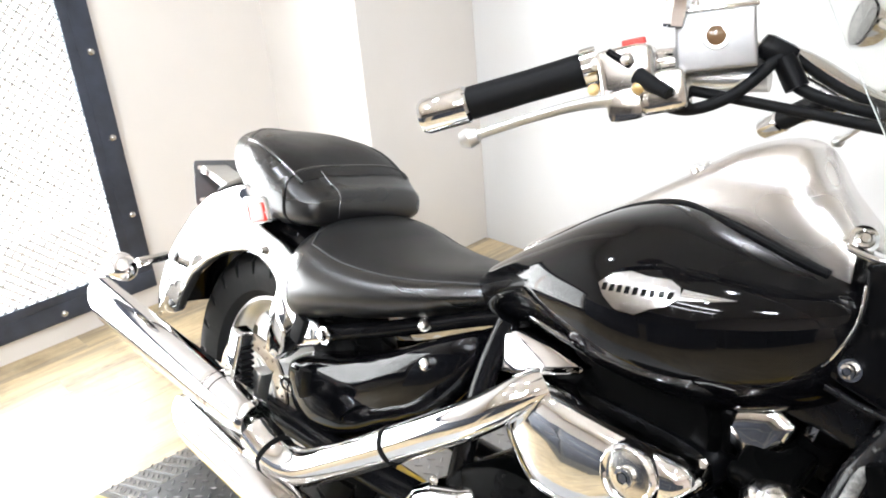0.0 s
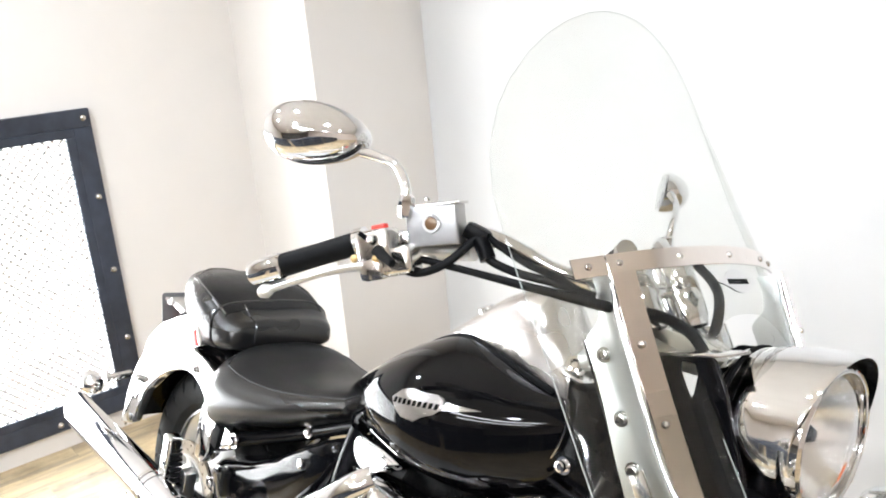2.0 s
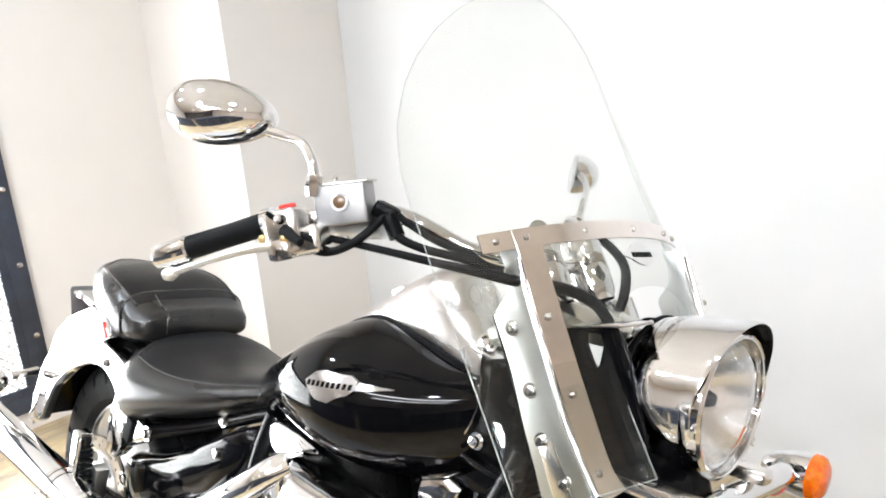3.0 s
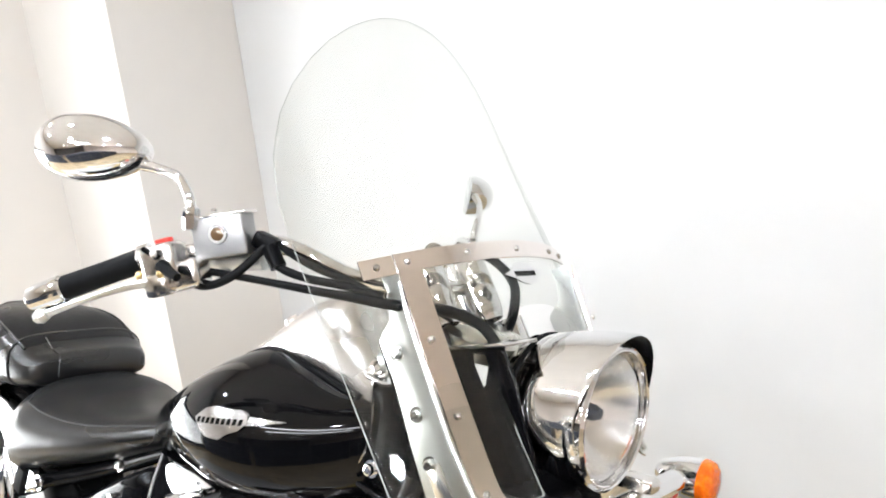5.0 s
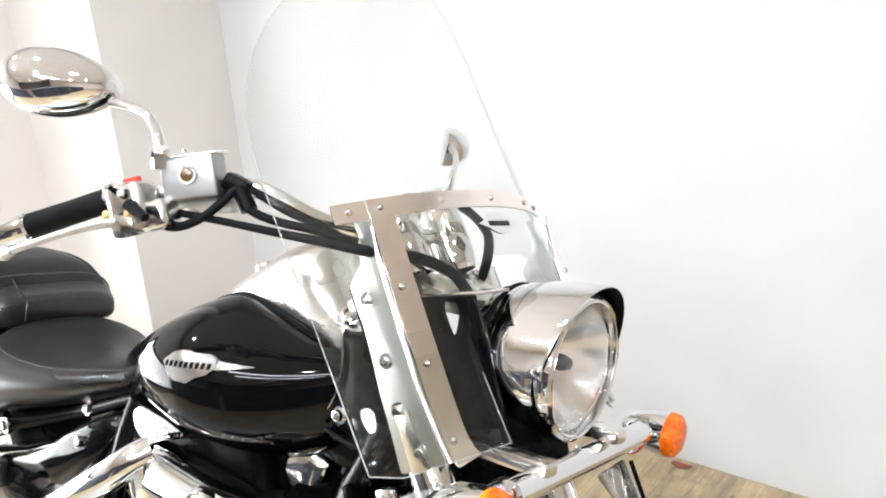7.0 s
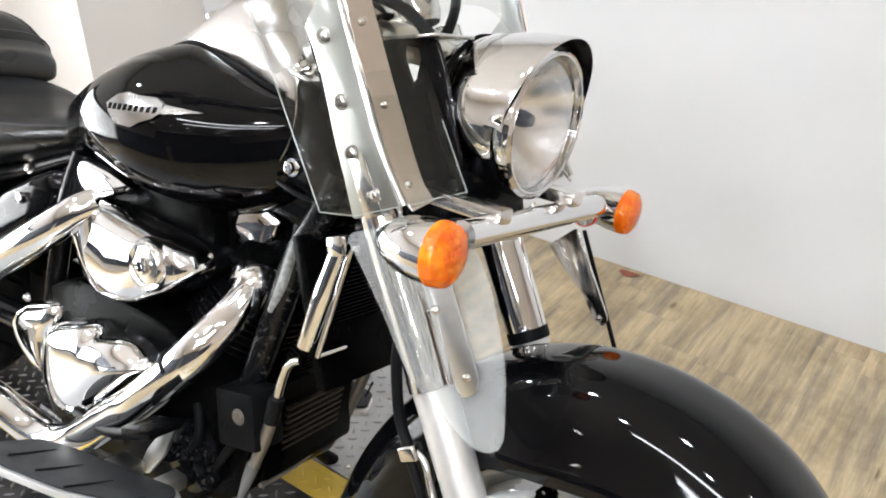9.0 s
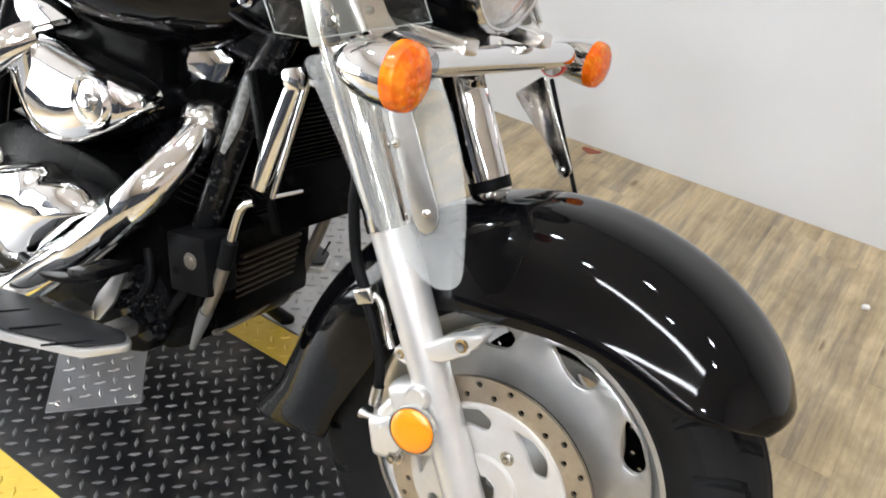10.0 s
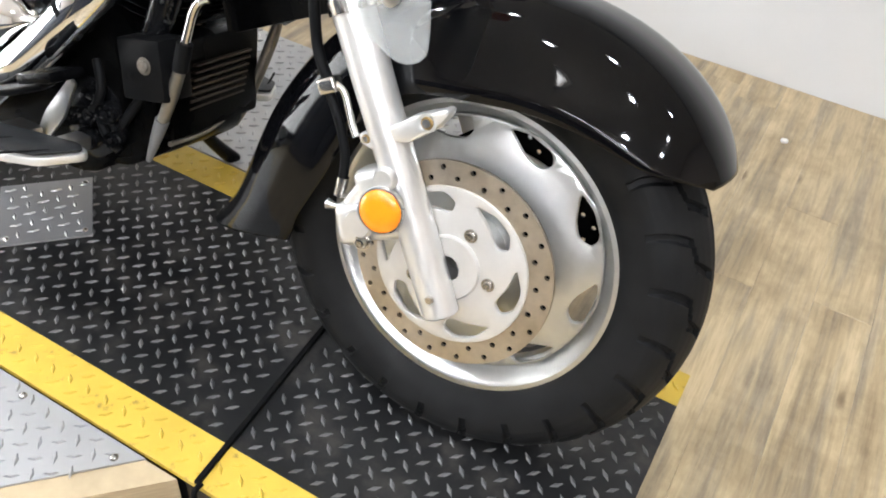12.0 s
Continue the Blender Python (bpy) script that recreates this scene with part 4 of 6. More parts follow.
for _d, _m in ((0.60, BLACK_SATIN), (0.845, BRUSHED)):
    _c = on_fork(_d, 0, -0.03)
    part("fork_clamp", box(_c, (0.09, 0.21, 0.03), 0.012, (0, -30.8, 0), 3), _m, bike)
part("steering_stem", tube([on_fork(0.56, 0, -0.06), on_fork(0.81, 0, -0.06)], 0.032, 20, 1), FRAME_BLACK, bike)
for _s in (-1, 1):
    part("fork_shroud", side_plate([(-0.42, 0.975), (-0.407, 0.99), (-0.371, 0.995), (-0.325, 1.004), (-0.302, 0.964), (-0.282, 0.911), (-0.264, 0.872), (-0.253, 0.821), (-0.329, 0.792), (-0.389, 0.895)], -0.075 if _s < 0 else 0.135, 0.008, 0.01, 0.002, ([Vector(p) for p in [(-0.372, 0.987), (-0.35, 0.988), (-0.344, 0.976), (-0.346, 0.951), (-0.351, 0.943), (-0.36, 0.956), (-0.371, 0.974)]],)), BLACK_PAINT, bike, "glossy black fork shroud")


def headlamp():
    h = new("headlamp")
    h.parent = bike
    h["label"] = "round chrome headlamp with a peaked visor"
    c, ax = Vector((-0.218, 0.032, 0.919)), Vector((1, 0.014, -0.01)).normalized()
    part("shell", lathe([(0, -0.158), (0.02, -0.157), (0.042, -0.152), (0.064, -0.142), (0.082, -0.126), (0.0925, -0.105), (0.0975, -0.08), (0.0985, -0.05), (0.0975, -0.022), (0.096, -0.016), (0.096, -0.01)], c, ax, 72), CHROME, h, "chrome bullet shell")
    part("seam_ring", lathe([(0.092, -0.107), (0.0952, -0.104), (0.0958, -0.1), (0.0935, -0.097)], c, ax, 72), DARK_SLOT, h)
    part("bezel", lathe([(0.096, -0.016), (0.0995, -0.012), (0.1012, -0.002), (0.0985, 0.009), (0.0935, 0.012), (0.0915, 0.0095), (0.0905, 0.0115), (0.0885, 0.011), (0.0872, 0.006), (0.0862, -0.004)], c, ax, 72), CHROME, h, "chrome double trim ring")
    part("lens", lathe([(0, 0.017), (0.028, 0.0162), (0.0558, 0.0135), (0.0775, 0.007), (0.087, 0.001), (0.087, -0.003), (0.0775, 0.003), (0.0558, 0.0095), (0.028, 0.0122), (0, 0.013)], c, ax, 64), LENS_CLEAR, h, "clear domed glass").visible_shadow = False
    part("reflector", lathe([(0.0112, -0.07), (0.0279, -0.066), (0.0512, -0.052), (0.0725, -0.027), (0.087, -0.003)], c, ax, 64), BOWL, h, "bright reflector bowl")
    part("bulb_shield", lathe([(0, -0.012), (0.0074, -0.014), (0.0112, -0.022), (0.0112, -0.06)], c, ax, 20), FRAME_STEEL, h)
    # hood over the upper half, rising towards the front
    rings = []
    for i in range(49):
        t = radians(-2 + 184 * i / 48)
        d = Vector((0, math.cos(t), math.sin(t)))
        k = max(0.0, math.sin(t)) ** 1.3
        prof = ((-0.082, 0.0978, 0.0005), (-0.079, 0.0992, 0.001), (-0.05, 0.1, 0.0065), (-0.02, 0.1005, 0.0105), (0.0, 0.1012, 0.0115), (0.0 + 0.018 * k, 0.1016, 0.012), (0.001 + 0.025 * k, 0.1016, 0.012), (0.002 + 0.027 * k, 0.1006, 0.011), (0.001 + 0.022 * k, 0.0995, 0.0085), (0.0, 0.0985, 0.004))
        rings.append([c + ax * h + d * (r + e * k) for h, r, e in prof])
    part("visor", loft([r[:8] for r in rings], False, False), CHROME, h, "chrome hood with a rolled lip")
    part("visor_lining", loft([r[7:] for r in rings], False, False), BLACK_SATIN, h, "black inside of the hood")
    for s in (-1, 1):
        part("mount_bolt", bolt_bm(c + Vector((-0.1, s * 0.093, -0.04)), (0, s, 0), 0.008, 0.008), CHROME, h)
        part("mount_ear", side_plate([(-0.335, 0.965), (-0.31, 0.955), (-0.3, 0.9), (-0.32, 0.87), (-0.34, 0.9)], s * 0.1 + 0.03, 0.008, 0.02), BLACK_SATIN, h)
    part("trim_screw", rivet_bm(c + ax * 0.012 + Vector((0, 0.0, -0.107)), (1, 0, -0.3), 0.005), STEEL, h)


headlamp()
part("stem_cover", lathe([(0, 0.012), (0.04, 0.011), (0.058, 0.006), (0.063, 0.0), (0.06, -0.016), (0.05, -0.03), (0.0, -0.034)], (-0.42, 0.02, 0.996), (0.2, 0.03, 1), 44), NICKEL, bike, "satin nickel domed stem cover")
part("stem_washer", box((-0.36, -0.05, 0.999), (0.1, 0.08, 0.005), 0.002, (0, -12, 0)), CHROME_WORN, bike)


def signal(side):
    s = new("turn_signal")
    s.parent = bike
    s["label"] = "chrome turn signal with an amber lens"
    c = Vector((-0.167, -0.2355, 0.803)) if side < 0 else Vector((-0.196, 0.328, 0.771))
    ax = Vector((1, 0.0, 0.06 if side < 0 else 0.0)).normalized()
    part("housing", lathe([(0, -0.08), (0.011, -0.077), (0.022, -0.064), (0.0315, -0.042), (0.0355, -0.018), (0.0362, 0.0)], c, ax, 40), CHROME, s)
    part("lens", lathe([(0.0358, -0.002), (0.0362, 0.006), (0.034, 0.014), (0.026, 0.0195), (0.014, 0.022), (0, 0.0228)], c, ax, 40), LENS_AMBER, s, "ribbed amber lens")
    part("bulb", lathe([(0, 0.012), (0.006, 0.01), (0.009, 0.0), (0.006, -0.012), (0.0, -0.02)], c, ax, 16), BRASS, s)
    part("stalk", tube([c + Vector((-0.03, -side * 0.03, 0.0)), c + Vector((-0.03, -side * 0.085, -0.002))], [0.017, 0.0185], 20, 1), CHROME, s)
    part("collar", tube([c + Vector((-0.03, -side * 0.072, -0.002)), c + Vector((-0.03, -side * 0.084, -0.002))], 0.0205, 20, 1), RUBBER if side < 0 else RED_PAINT, s)


signal(-1)
signal(1)
part("signal_bar", tube([(-0.186, -0.165, 0.806), (-0.213, 0.25, 0.784)], 0.0175, 24, 1), CHROME, bike, "chrome light bar")
for _y in (-0.09, 0.1):
    part("signal_bar_mount", box((-0.235, _y, 0.82), (0.12, 0.03, 0.02), 0.005), CHROME_WORN, bike)
part("horn_cover", box((-0.3, 0, 0.79), (0.12, 0.16, 0.09), 0.02, (0, -20, 0), 3), BLACK_SATIN, bike)

# ---- windshield ----
shield = new("windshield")
shield.parent = bike
shield["label"] = "clear acrylic touring windshield with chrome straps"


def screen_point(y, s):
    """s: metres up the sheet from the cross strap."""
    d = y - SCREEN_Y
    return Vector((-0.4075 - 1.07 * d * d - 0.56 * s, y, 1.119 - 0.55 * d * d + 0.828 * s))


SCREEN_Y = 0.055  # the bars are turned a little to the left


def screen_half(q):
    """Half width of the sheet above the strap, q from 0 to 1."""
    return 0.292 * max(0.0, 1 - q**2.6) ** 0.5 * (1 + 0.06 * math.sin(3 * q)) + 0.012 * (1 - q) ** 4


def screen_sheet():
    cut, low, half = 0.135, -0.333, screen_half(0.0)
    right = [0.0, 0.02, 0.04, 0.06, 0.08, 0.1, 0.115, 0.125, 0.131, cut - 0.0005, cut + 0.0005, 0.15, 0.17, 0.19, 0.21, 0.23, 0.25, 0.265, 0.28, 0.29, 0.297, half - 0.001]
    cols = [-d for d in right[::-1]] + right[1:]
    bm = bmesh.new()
    grid = []
    for d in cols:
        a = abs(d)
        top = max([q / 400 for q in range(401) if screen_half(q / 400) >= a] + [0.0]) * 0.422
        bottom = -0.085 - 0.11 * (a / cut) ** 3 if a < cut else low + 0.012 * max(0.0, (a - 0.27) / 0.03) ** 2
        grid.append([bm.verts.new(screen_point(SCREEN_Y + d * (1 + 0.03 * min(0.0, s)), s)) for s in (bottom + (top - bottom) * r / 24 for r in range(25))])
    for p, q in zip(grid, grid[1:]):
        for r in range(24):
            bm.faces.new((p[r], q[r], q[r + 1], p[r + 1]))
    return bm


_sheet = part("screen", screen_sheet(), ACRYLIC, shield, "clear acrylic sheet")
solid(_sheet, 0.004, 0)
_sheet.visible_shadow = False
for _s in (-1, 1):
    part("screen_edge", tube([screen_point(SCREEN_Y + _s * 0.304 * (1 + 0.03 * min(0.0, k)), k) for k in (0.06, 0.0, -0.1, -0.2, -0.3, -0.32)] + [screen_point(SCREEN_Y + _s * d, -0.333) for d in (0.27, 0.2, 0.136)] + [screen_point(SCREEN_Y + _s * 0.136, k) for k in (-0.3, -0.24)], 0.0006, 6, 1), ACRYLIC_EDGE, shield, "bright polished acrylic edge")
    part("screen_edge", tube([screen_point(SCREEN_Y + _s * screen_half(q), 0.422 * q) for q in (0.15, 0.3, 0.45, 0.6, 0.7, 0.8, 0.87, 0.93, 0.97, 0.99, 1.0)], 0.0004, 6, 1), ACRYLIC_EDGE, shield, "thin polished acrylic rim")


def strip(points, width, across, thick=0.003):
    """A flat strap along the points; across gives the direction of its width at each point."""
    rings = []
    path = smooth_path(points, 4)
    for i, p in enumerate(path):
        t = (path[min(i + 1, len(path) - 1)] - path[max(i - 1, 0)]).normalized()
        a = Vector(across)
        a = (a - t * a.dot(t)).normalized()
        nrm = t.cross(a)
        rings.append([p + a * width / 2 + nrm * thick, p - a * width / 2 + nrm * thick, p - a * width / 2, p + a * width / 2])
    return loft(rings)


def bent_plate(poly, y, thick, bend, cuts, corner=0.015):
    """A side plate cut into strips and bent: bend(x) is added to y."""
    bm = side_plate(poly, y, thick, corner, 0.0)
    for x in cuts:
        bmesh.ops.bisect_plane(bm, geom=bm.verts[:] + bm.edges[:] + bm.faces[:], plane_co=(x, 0, 0), plane_no=(1, 0, 0))
    for v in bm.verts:
        v.co.y += bend(v.co.x)
    return bm


FRONT = Vector((0.83, 0, 0.56))
for _a, _b, _f in ((-0.194, -0.153, 0.0045), (-0.152, 0.243, 0.006)):
    part("cross_strap", strip([screen_point(y, 0.0) + FRONT * _f for y in np.linspace(_a, _b, 9)], 0.027, (-0.56, 0, 0.83)), STRAP_METAL, shield, "curved chrome cross strap", 30)
for _y in (-0.177, -0.138, -0.048, 0.055, 0.167, 0.228):
    part("rivet", rivet_bm(screen_point(_y, 0.0) + FRONT * 0.0095, (0.83, (_y - SCREEN_Y) * 1.6, 0.56), 0.0046), STEEL, shield)


def rib_bend(x):
    return -(0.8 * max(0.0, -0.2 - x) + 0.1 * max(0.0, x + 0.2))


for _s in (-1, 1):
    def _y(v):
        """Mirrors a distance from the screen's middle line to this side."""
        return v if _s < 0 else 2 * SCREEN_Y - v
    part("upright_strap", strip([(-0.4235, _y(-0.152), 1.094), (-0.383, _y(-0.147), 1.012), (-0.338, _y(-0.14), 0.923), (-0.29, _y(-0.137), 0.84), (-0.262, _y(-0.137), 0.815)], 0.034, (0.38, -_s * 0.9, 0.2)), STRAP_METAL, shield, "flat polished upright strap", 30)
    for _q in ((-0.381, -0.149, 1.012), (-0.336, -0.142, 0.923), (-0.287, -0.139, 0.837)):
        part("rivet", rivet_bm((_q[0] + 0.003, _y(_q[1] - 0.003), _q[2]), (0.75, _s * 0.4, 0.5), 0.0046), STEEL, shield)
    part("bracket_plate", side_plate([(-0.468, 1.081), (-0.434, 1.087), (-0.416, 1.040), (-0.379, 0.964), (-0.340, 0.890), (-0.282, 0.812), (-0.349, 0.777), (-0.369, 0.818), (-0.396, 0.869), (-0.417, 0.915), (-0.438, 0.957), (-0.462, 0.997), (-0.460, 1.006), (-0.446, 1.029), (-0.453, 1.059)], _y(-0.157), 0.003, 0.006, 0.001), BRUSHED, shield, "bent chrome mounting plate")
    part("bracket_rib", tube([(x, _y(-0.16), z) for x, z in [(-0.430, 1.079), (-0.410, 1.034), (-0.352, 0.929), (-0.317, 0.871), (-0.273, 0.816)]], 0.0042, 10, 4), CHROME, shield)
    for _q in ((-0.429, 0.986), (-0.389, 0.914), (-0.362, 0.857), (-0.32, 0.815)):
        part("acorn_nut", bolt_bm((_q[0], _y(-0.159), _q[1]), (0.25, _s, 0.1), 0.007, 0.008), CHROME, shield)
    part("slot_bracket", side_plate([(-0.368, 0.853), (-0.346, 0.864), (-0.302, 0.798), (-0.328, 0.783)], _y(-0.161), 0.003, 0.004, 0.001), CHROME_WORN, shield)
# lower deflectors
part("fork_deflector", bent_plate([(-0.297, 0.785), (-0.278, 0.747), (-0.255, 0.698), (-0.222, 0.62), (-0.205, 0.598), (-0.18, 0.586), (-0.134, 0.566), (-0.109, 0.565), (-0.087, 0.58), (-0.088, 0.605), (-0.1, 0.663), (-0.11, 0.693), (-0.137, 0.75), (-0.163, 0.785), (-0.2, 0.81), (-0.25, 0.805)], -0.155, 0.004, rib_bend, (-0.28, -0.26, -0.24, -0.22, -0.2, -0.18), 0.012), ACRYLIC_SHEEN, shield, "acrylic fork deflector, the wall's reflection mixed in as white").visible_shadow = False
part("deflector_strap", side_plate([(-0.235, 0.765), (-0.2, 0.765), (-0.131, 0.652), (-0.131, 0.634), (-0.144, 0.621), (-0.158, 0.627)], -0.166, 0.003, 0.01, 0.001), ALLOY, shield, "satin aluminium strap")
part("deflector_fold", tube([(-0.248, -0.168, 0.765), (-0.17, -0.168, 0.63)], 0.0035, 8, 1), CHROME, shield)
for _q in ((-0.203, 0.711), (-0.146, 0.648)):
    part("screw", rivet_bm((_q[0], -0.1665, _q[1]), (0, -1, 0), 0.006), STEEL, shield)
part("fork_deflector", side_plate([(-0.247, 0.722), (-0.207, 0.761), (-0.128, 0.641), (-0.134, 0.628), (-0.145, 0.628), (-0.178, 0.667), (-0.212, 0.692)], 0.19, 0.004, 0.008, 0.001), CHROME_WORN, shield, "reflective acrylic fork deflector")
part("deflector_rod", tube([(x, 0.2, z) for x, z in [(-0.201, 0.756), (-0.110, 0.591)]], 0.0035, 8, 1), BLACK_SATIN, shield)
part("screw", rivet_bm((-0.143, 0.186, 0.638), (0.3, -1, 0), 0.006), STEEL, shield)


def shield_badge():
    b = new("shield_badge")
    b.parent = shield
    b["label"] = "small chrome winged badge with dark bars"
    c = screen_point(0.050, -0.040) + Vector((0.006, 0, 0.003))
    part_pts = [(-0.052, 0.0), (-0.03, 0.007), (-0.018, 0.016), (0, 0.02), (0.018, 0.016), (0.03, 0.007), (0.052, 0), (0.03, -0.007), (0.018, -0.014), (0, -0.018), (-0.018, -0.014), (-0.03, -0.007)]
    bm = plate([Vector(p) for p in part_pts], [], lambda u, v, w: c + Vector((0, u, 0)) + Vector((-0.6, 0, 0.8)) * v + Vector((0.8, 0, 0.6)) * w, 0.002)
    me = link_mesh("plaque", bm, CHROME)
    me.parent = b
    for i in range(8):
        bar = plate([Vector(p) for p in ((-0.026 + 0.0066 * i, -0.004), (-0.022 + 0.0066 * i, -0.004), (-0.022 + 0.0066 * i, 0.004), (-0.026 + 0.0066 * i, 0.004))], [], lambda u, v, w: c + Vector((0, u, 0)) + Vector((-0.6, 0, 0.8)) * v + Vector((0.8, 0, 0.6)) * (0.002 + w), 0.0006)
        if i == 0:
            bars = bar
        else:
            bars = join(bars, bar)
    ob = link_mesh("bars", bars, DARK_SLOT, 0)
    ob.parent = b


# ---- handlebar ----
part("handlebar", tube([(-0.866, -0.375, 1.027), (-0.771, -0.315, 1.075), (-0.69, -0.268, 1.096), (-0.615, -0.205, 1.11), (-0.54, -0.135, 1.072), (-0.48, -0.06, 1.06), (-0.48, 0.06, 1.06), (-0.54, 0.135, 1.072), (-0.615, 0.205, 1.11), (-0.68, 0.285, 1.088), (-0.76, 0.34, 1.062), (-0.86, 0.38, 1.03)], 0.0128, 16), CHROME, bike, "wide pulled-back chrome handlebar")
for _s in (-1, 1):
    part("bar_riser", lathe([(0, 0.052), (0.018, 0.052), (0.026, 0.045), (0.031, 0.03), (0.032, 0.0), (0.031, -0.045), (0.026, -0.06)], (-0.472, _s * 0.052, 1.06), UPF, 28), CHROME, bike, "chrome handlebar riser")
    g0, g1 = Vector((-0.771, _s * 0.315, 1.075)), Vector((-0.866, _s * 0.375, 1.027))
    d = (g1 - g0).normalized()
    part("grip", tube([g0, g0 + d * 0.004, g0 + d * 0.06, g1], [0.0185, 0.0175, 0.0168, 0.0178], 24, 3), RUBBER, bike, "black rubber grip")
    part("bar_end", tube([g1, g1 + d * 0.004, g1 + d * 0.05, g1 + d * 0.056], [0.0165, 0.02, 0.0195, 0.0165], 24, 1), CHROME, bike, "chrome bar end weight")
    part("grip_flange", tube([g0 - d * 0.016, g0], 0.021, 24, 1), CHROME, bike)
    lp = [Vector((-0.7, _s * 0.325, 1.055)), Vector((-0.725, _s * 0.36, 1.046)), Vector((-0.745, _s * 0.39, 1.034)), Vector((-0.77, _s * 0.418, 1.018)), Vector((-0.797, _s * 0.442, 1.001))]
    part("brake_lever" if _s < 0 else "clutch_lever", join(tube(lp, [0.009, 0.0075, 0.0065, 0.006, 0.0065], 14, 6, True, 0.7), lathe([(0, 0.011), (0.007, 0.009), (0.0105, 0.0), (0.007, -0.009), (0, -0.011)], lp[-1], d, 16)), ALLOY, bike, "polished alloy lever")


def controls():
    sw = new("switch_housing")
    sw.parent = bike
    sw["label"] = "chrome switch housing with small levers"
    c = Vector((-0.715, -0.318, 1.078))
    part("body", join(box(c, (0.055, 0.045, 0.05), 0.012, (0, -18, 22), 3), box(c + Vector((0.03, 0.018, -0.014)), (0.05, 0.04, 0.04), 0.01, (0, -18, 22), 3), box(c + Vector((0.012, -0.012, -0.03)), (0.035, 0.03, 0.03), 0.008, (0, -18, 22), 2)), CHROME_WORN, sw)
    part("start_button", box(c + Vector((0.004, -0.005, 0.028)), (0.022, 0.012, 0.008), 0.002, (0, -18, 22)), RED_PAINT, sw, "red button")
    for i, (dx, dz) in enumerate(((-0.022, 0.004), (-0.02, -0.02), (0.012, 0.012), (0.03, -0.012))):
        part("screw", rivet_bm(c + Vector((dx, -0.026, dz)), (0, -1, 0), 0.006), BRASS if i % 2 else STEEL, sw)
    part("switch_lever", box(c + Vector((0.004, -0.026, 0.012)), (0.026, 0.006, 0.007), 0.002, (0, 25, 22)), BLACK_SATIN, sw)
    part("cable_boot", tube([c + Vector((0.025, -0.022, -0.002)), c + Vector((0.06, -0.02, -0.014))], [0.009, 0.006], 14, 1), RUBBER, sw)
    mc = new("master_cylinder")
    mc.parent = bike
    mc["label"] = "square alloy brake fluid reservoir with a round sight glass"
    o = Vector((-0.662, -0.262, 1.117))
    part("reservoir", box(o, (0.074, 0.045, 0.056), 0.004, (0, -13, 31), 3), RESERVOIR, mc)
    part("cap", box(o + Vector((-0.006, 0.002, 0.029)), (0.076, 0.048, 0.004), 0.0015, (0, -13, 31)), CHROME_WORN, mc)
    n = Vector((0.5, -0.86, 0.0)).normalized()
    s = o + n * 0.0225 + Vector((0.0, 0.0, 0.004))
    part("sight_glass", lathe([(0, 0.004), (0.008, 0.004), (0.0095, 0.003)], s, n, 24), simple("sight_fluid", (0.12, 0.07, 0.035), 0.15, coat=0.6), mc, "dark brown sight glass")
    part("sight_ring", lathe([(0.009, 0.004), (0.0125, 0.004), (0.013, 0.0), (0.013, -0.004)], s, n, 24), ALLOY, mc)
    part("bore", tube([o + Vector((-0.045, 0.01, -0.04)), o + Vector((0.045, 0.035, -0.028))], 0.014, 16, 1), ALLOY, mc)
    part("clamp", box(o + Vector((-0.02, 0.02, -0.03)), (0.026, 0.03, 0.05), 0.006, (0, -9, 14)), ALLOY, mc)
    for dx in (-0.028, 0.024):
        part("cap_screw", rivet_bm(o + Vector((dx, 0, 0.034)), (0, 0, 1), 0.004), STEEL, mc)


controls()
part("cable_loom", tube([(-0.698, -0.285, 1.07), (-0.61, -0.25, 1.064), (-0.53, -0.22, 1.058), (-0.47, -0.19, 1.053), (-0.43, -0.15, 1.046), (-0.405, -0.09, 1.04), (-0.385, -0.04, 1.02), (-0.37, -0.01, 0.985)], [0.0052, 0.0052, 0.006, 0.0075, 0.008, 0.008, 0.008], 16), RUBBER, bike, "wrapped black cable bundle")
part("throttle_cable", tube([(-0.7, -0.3, 1.055), (-0.665, -0.285, 1.05), (-0.63, -0.265, 1.07), (-0.607, -0.235, 1.11)], 0.006, 12), RUBBER, bike)
part("brake_line", tube([(-0.61, -0.235, 1.112), (-0.59, -0.23, 1.085), (-0.55, -0.215, 1.072), (-0.5, -0.19, 1.066), (-0.45, -0.165, 1.057)], 0.006, 12), RUBBER, bike)
part("brake_line", tube([(-0.61, -0.225, 1.118), (-0.585, -0.21, 1.1), (-0.55, -0.19, 1.082), (-0.51, -0.17, 1.07), (-0.46, -0.16, 1.053)], 0.005, 12), RUBBER, bike)
part("hose_joint", join(box((-0.613, -0.23, 1.113), (0.036, 0.026, 0.024), 0.007, (0, 20, 30)), tube([(-0.605, -0.232, 1.108), (-0.588, -0.228, 1.082)], 0.0115, 14, 1)), BLACK_SATIN, bike)
part("clutch_cable", tube([(-0.69, 0.3, 1.08), (-0.6, 0.26, 1.09), (-0.5, 0.2, 1.06), (-0.44, 0.12, 1.02), (-0.42, 0.06, 0.97)], 0.008, 12), RUBBER, bike)


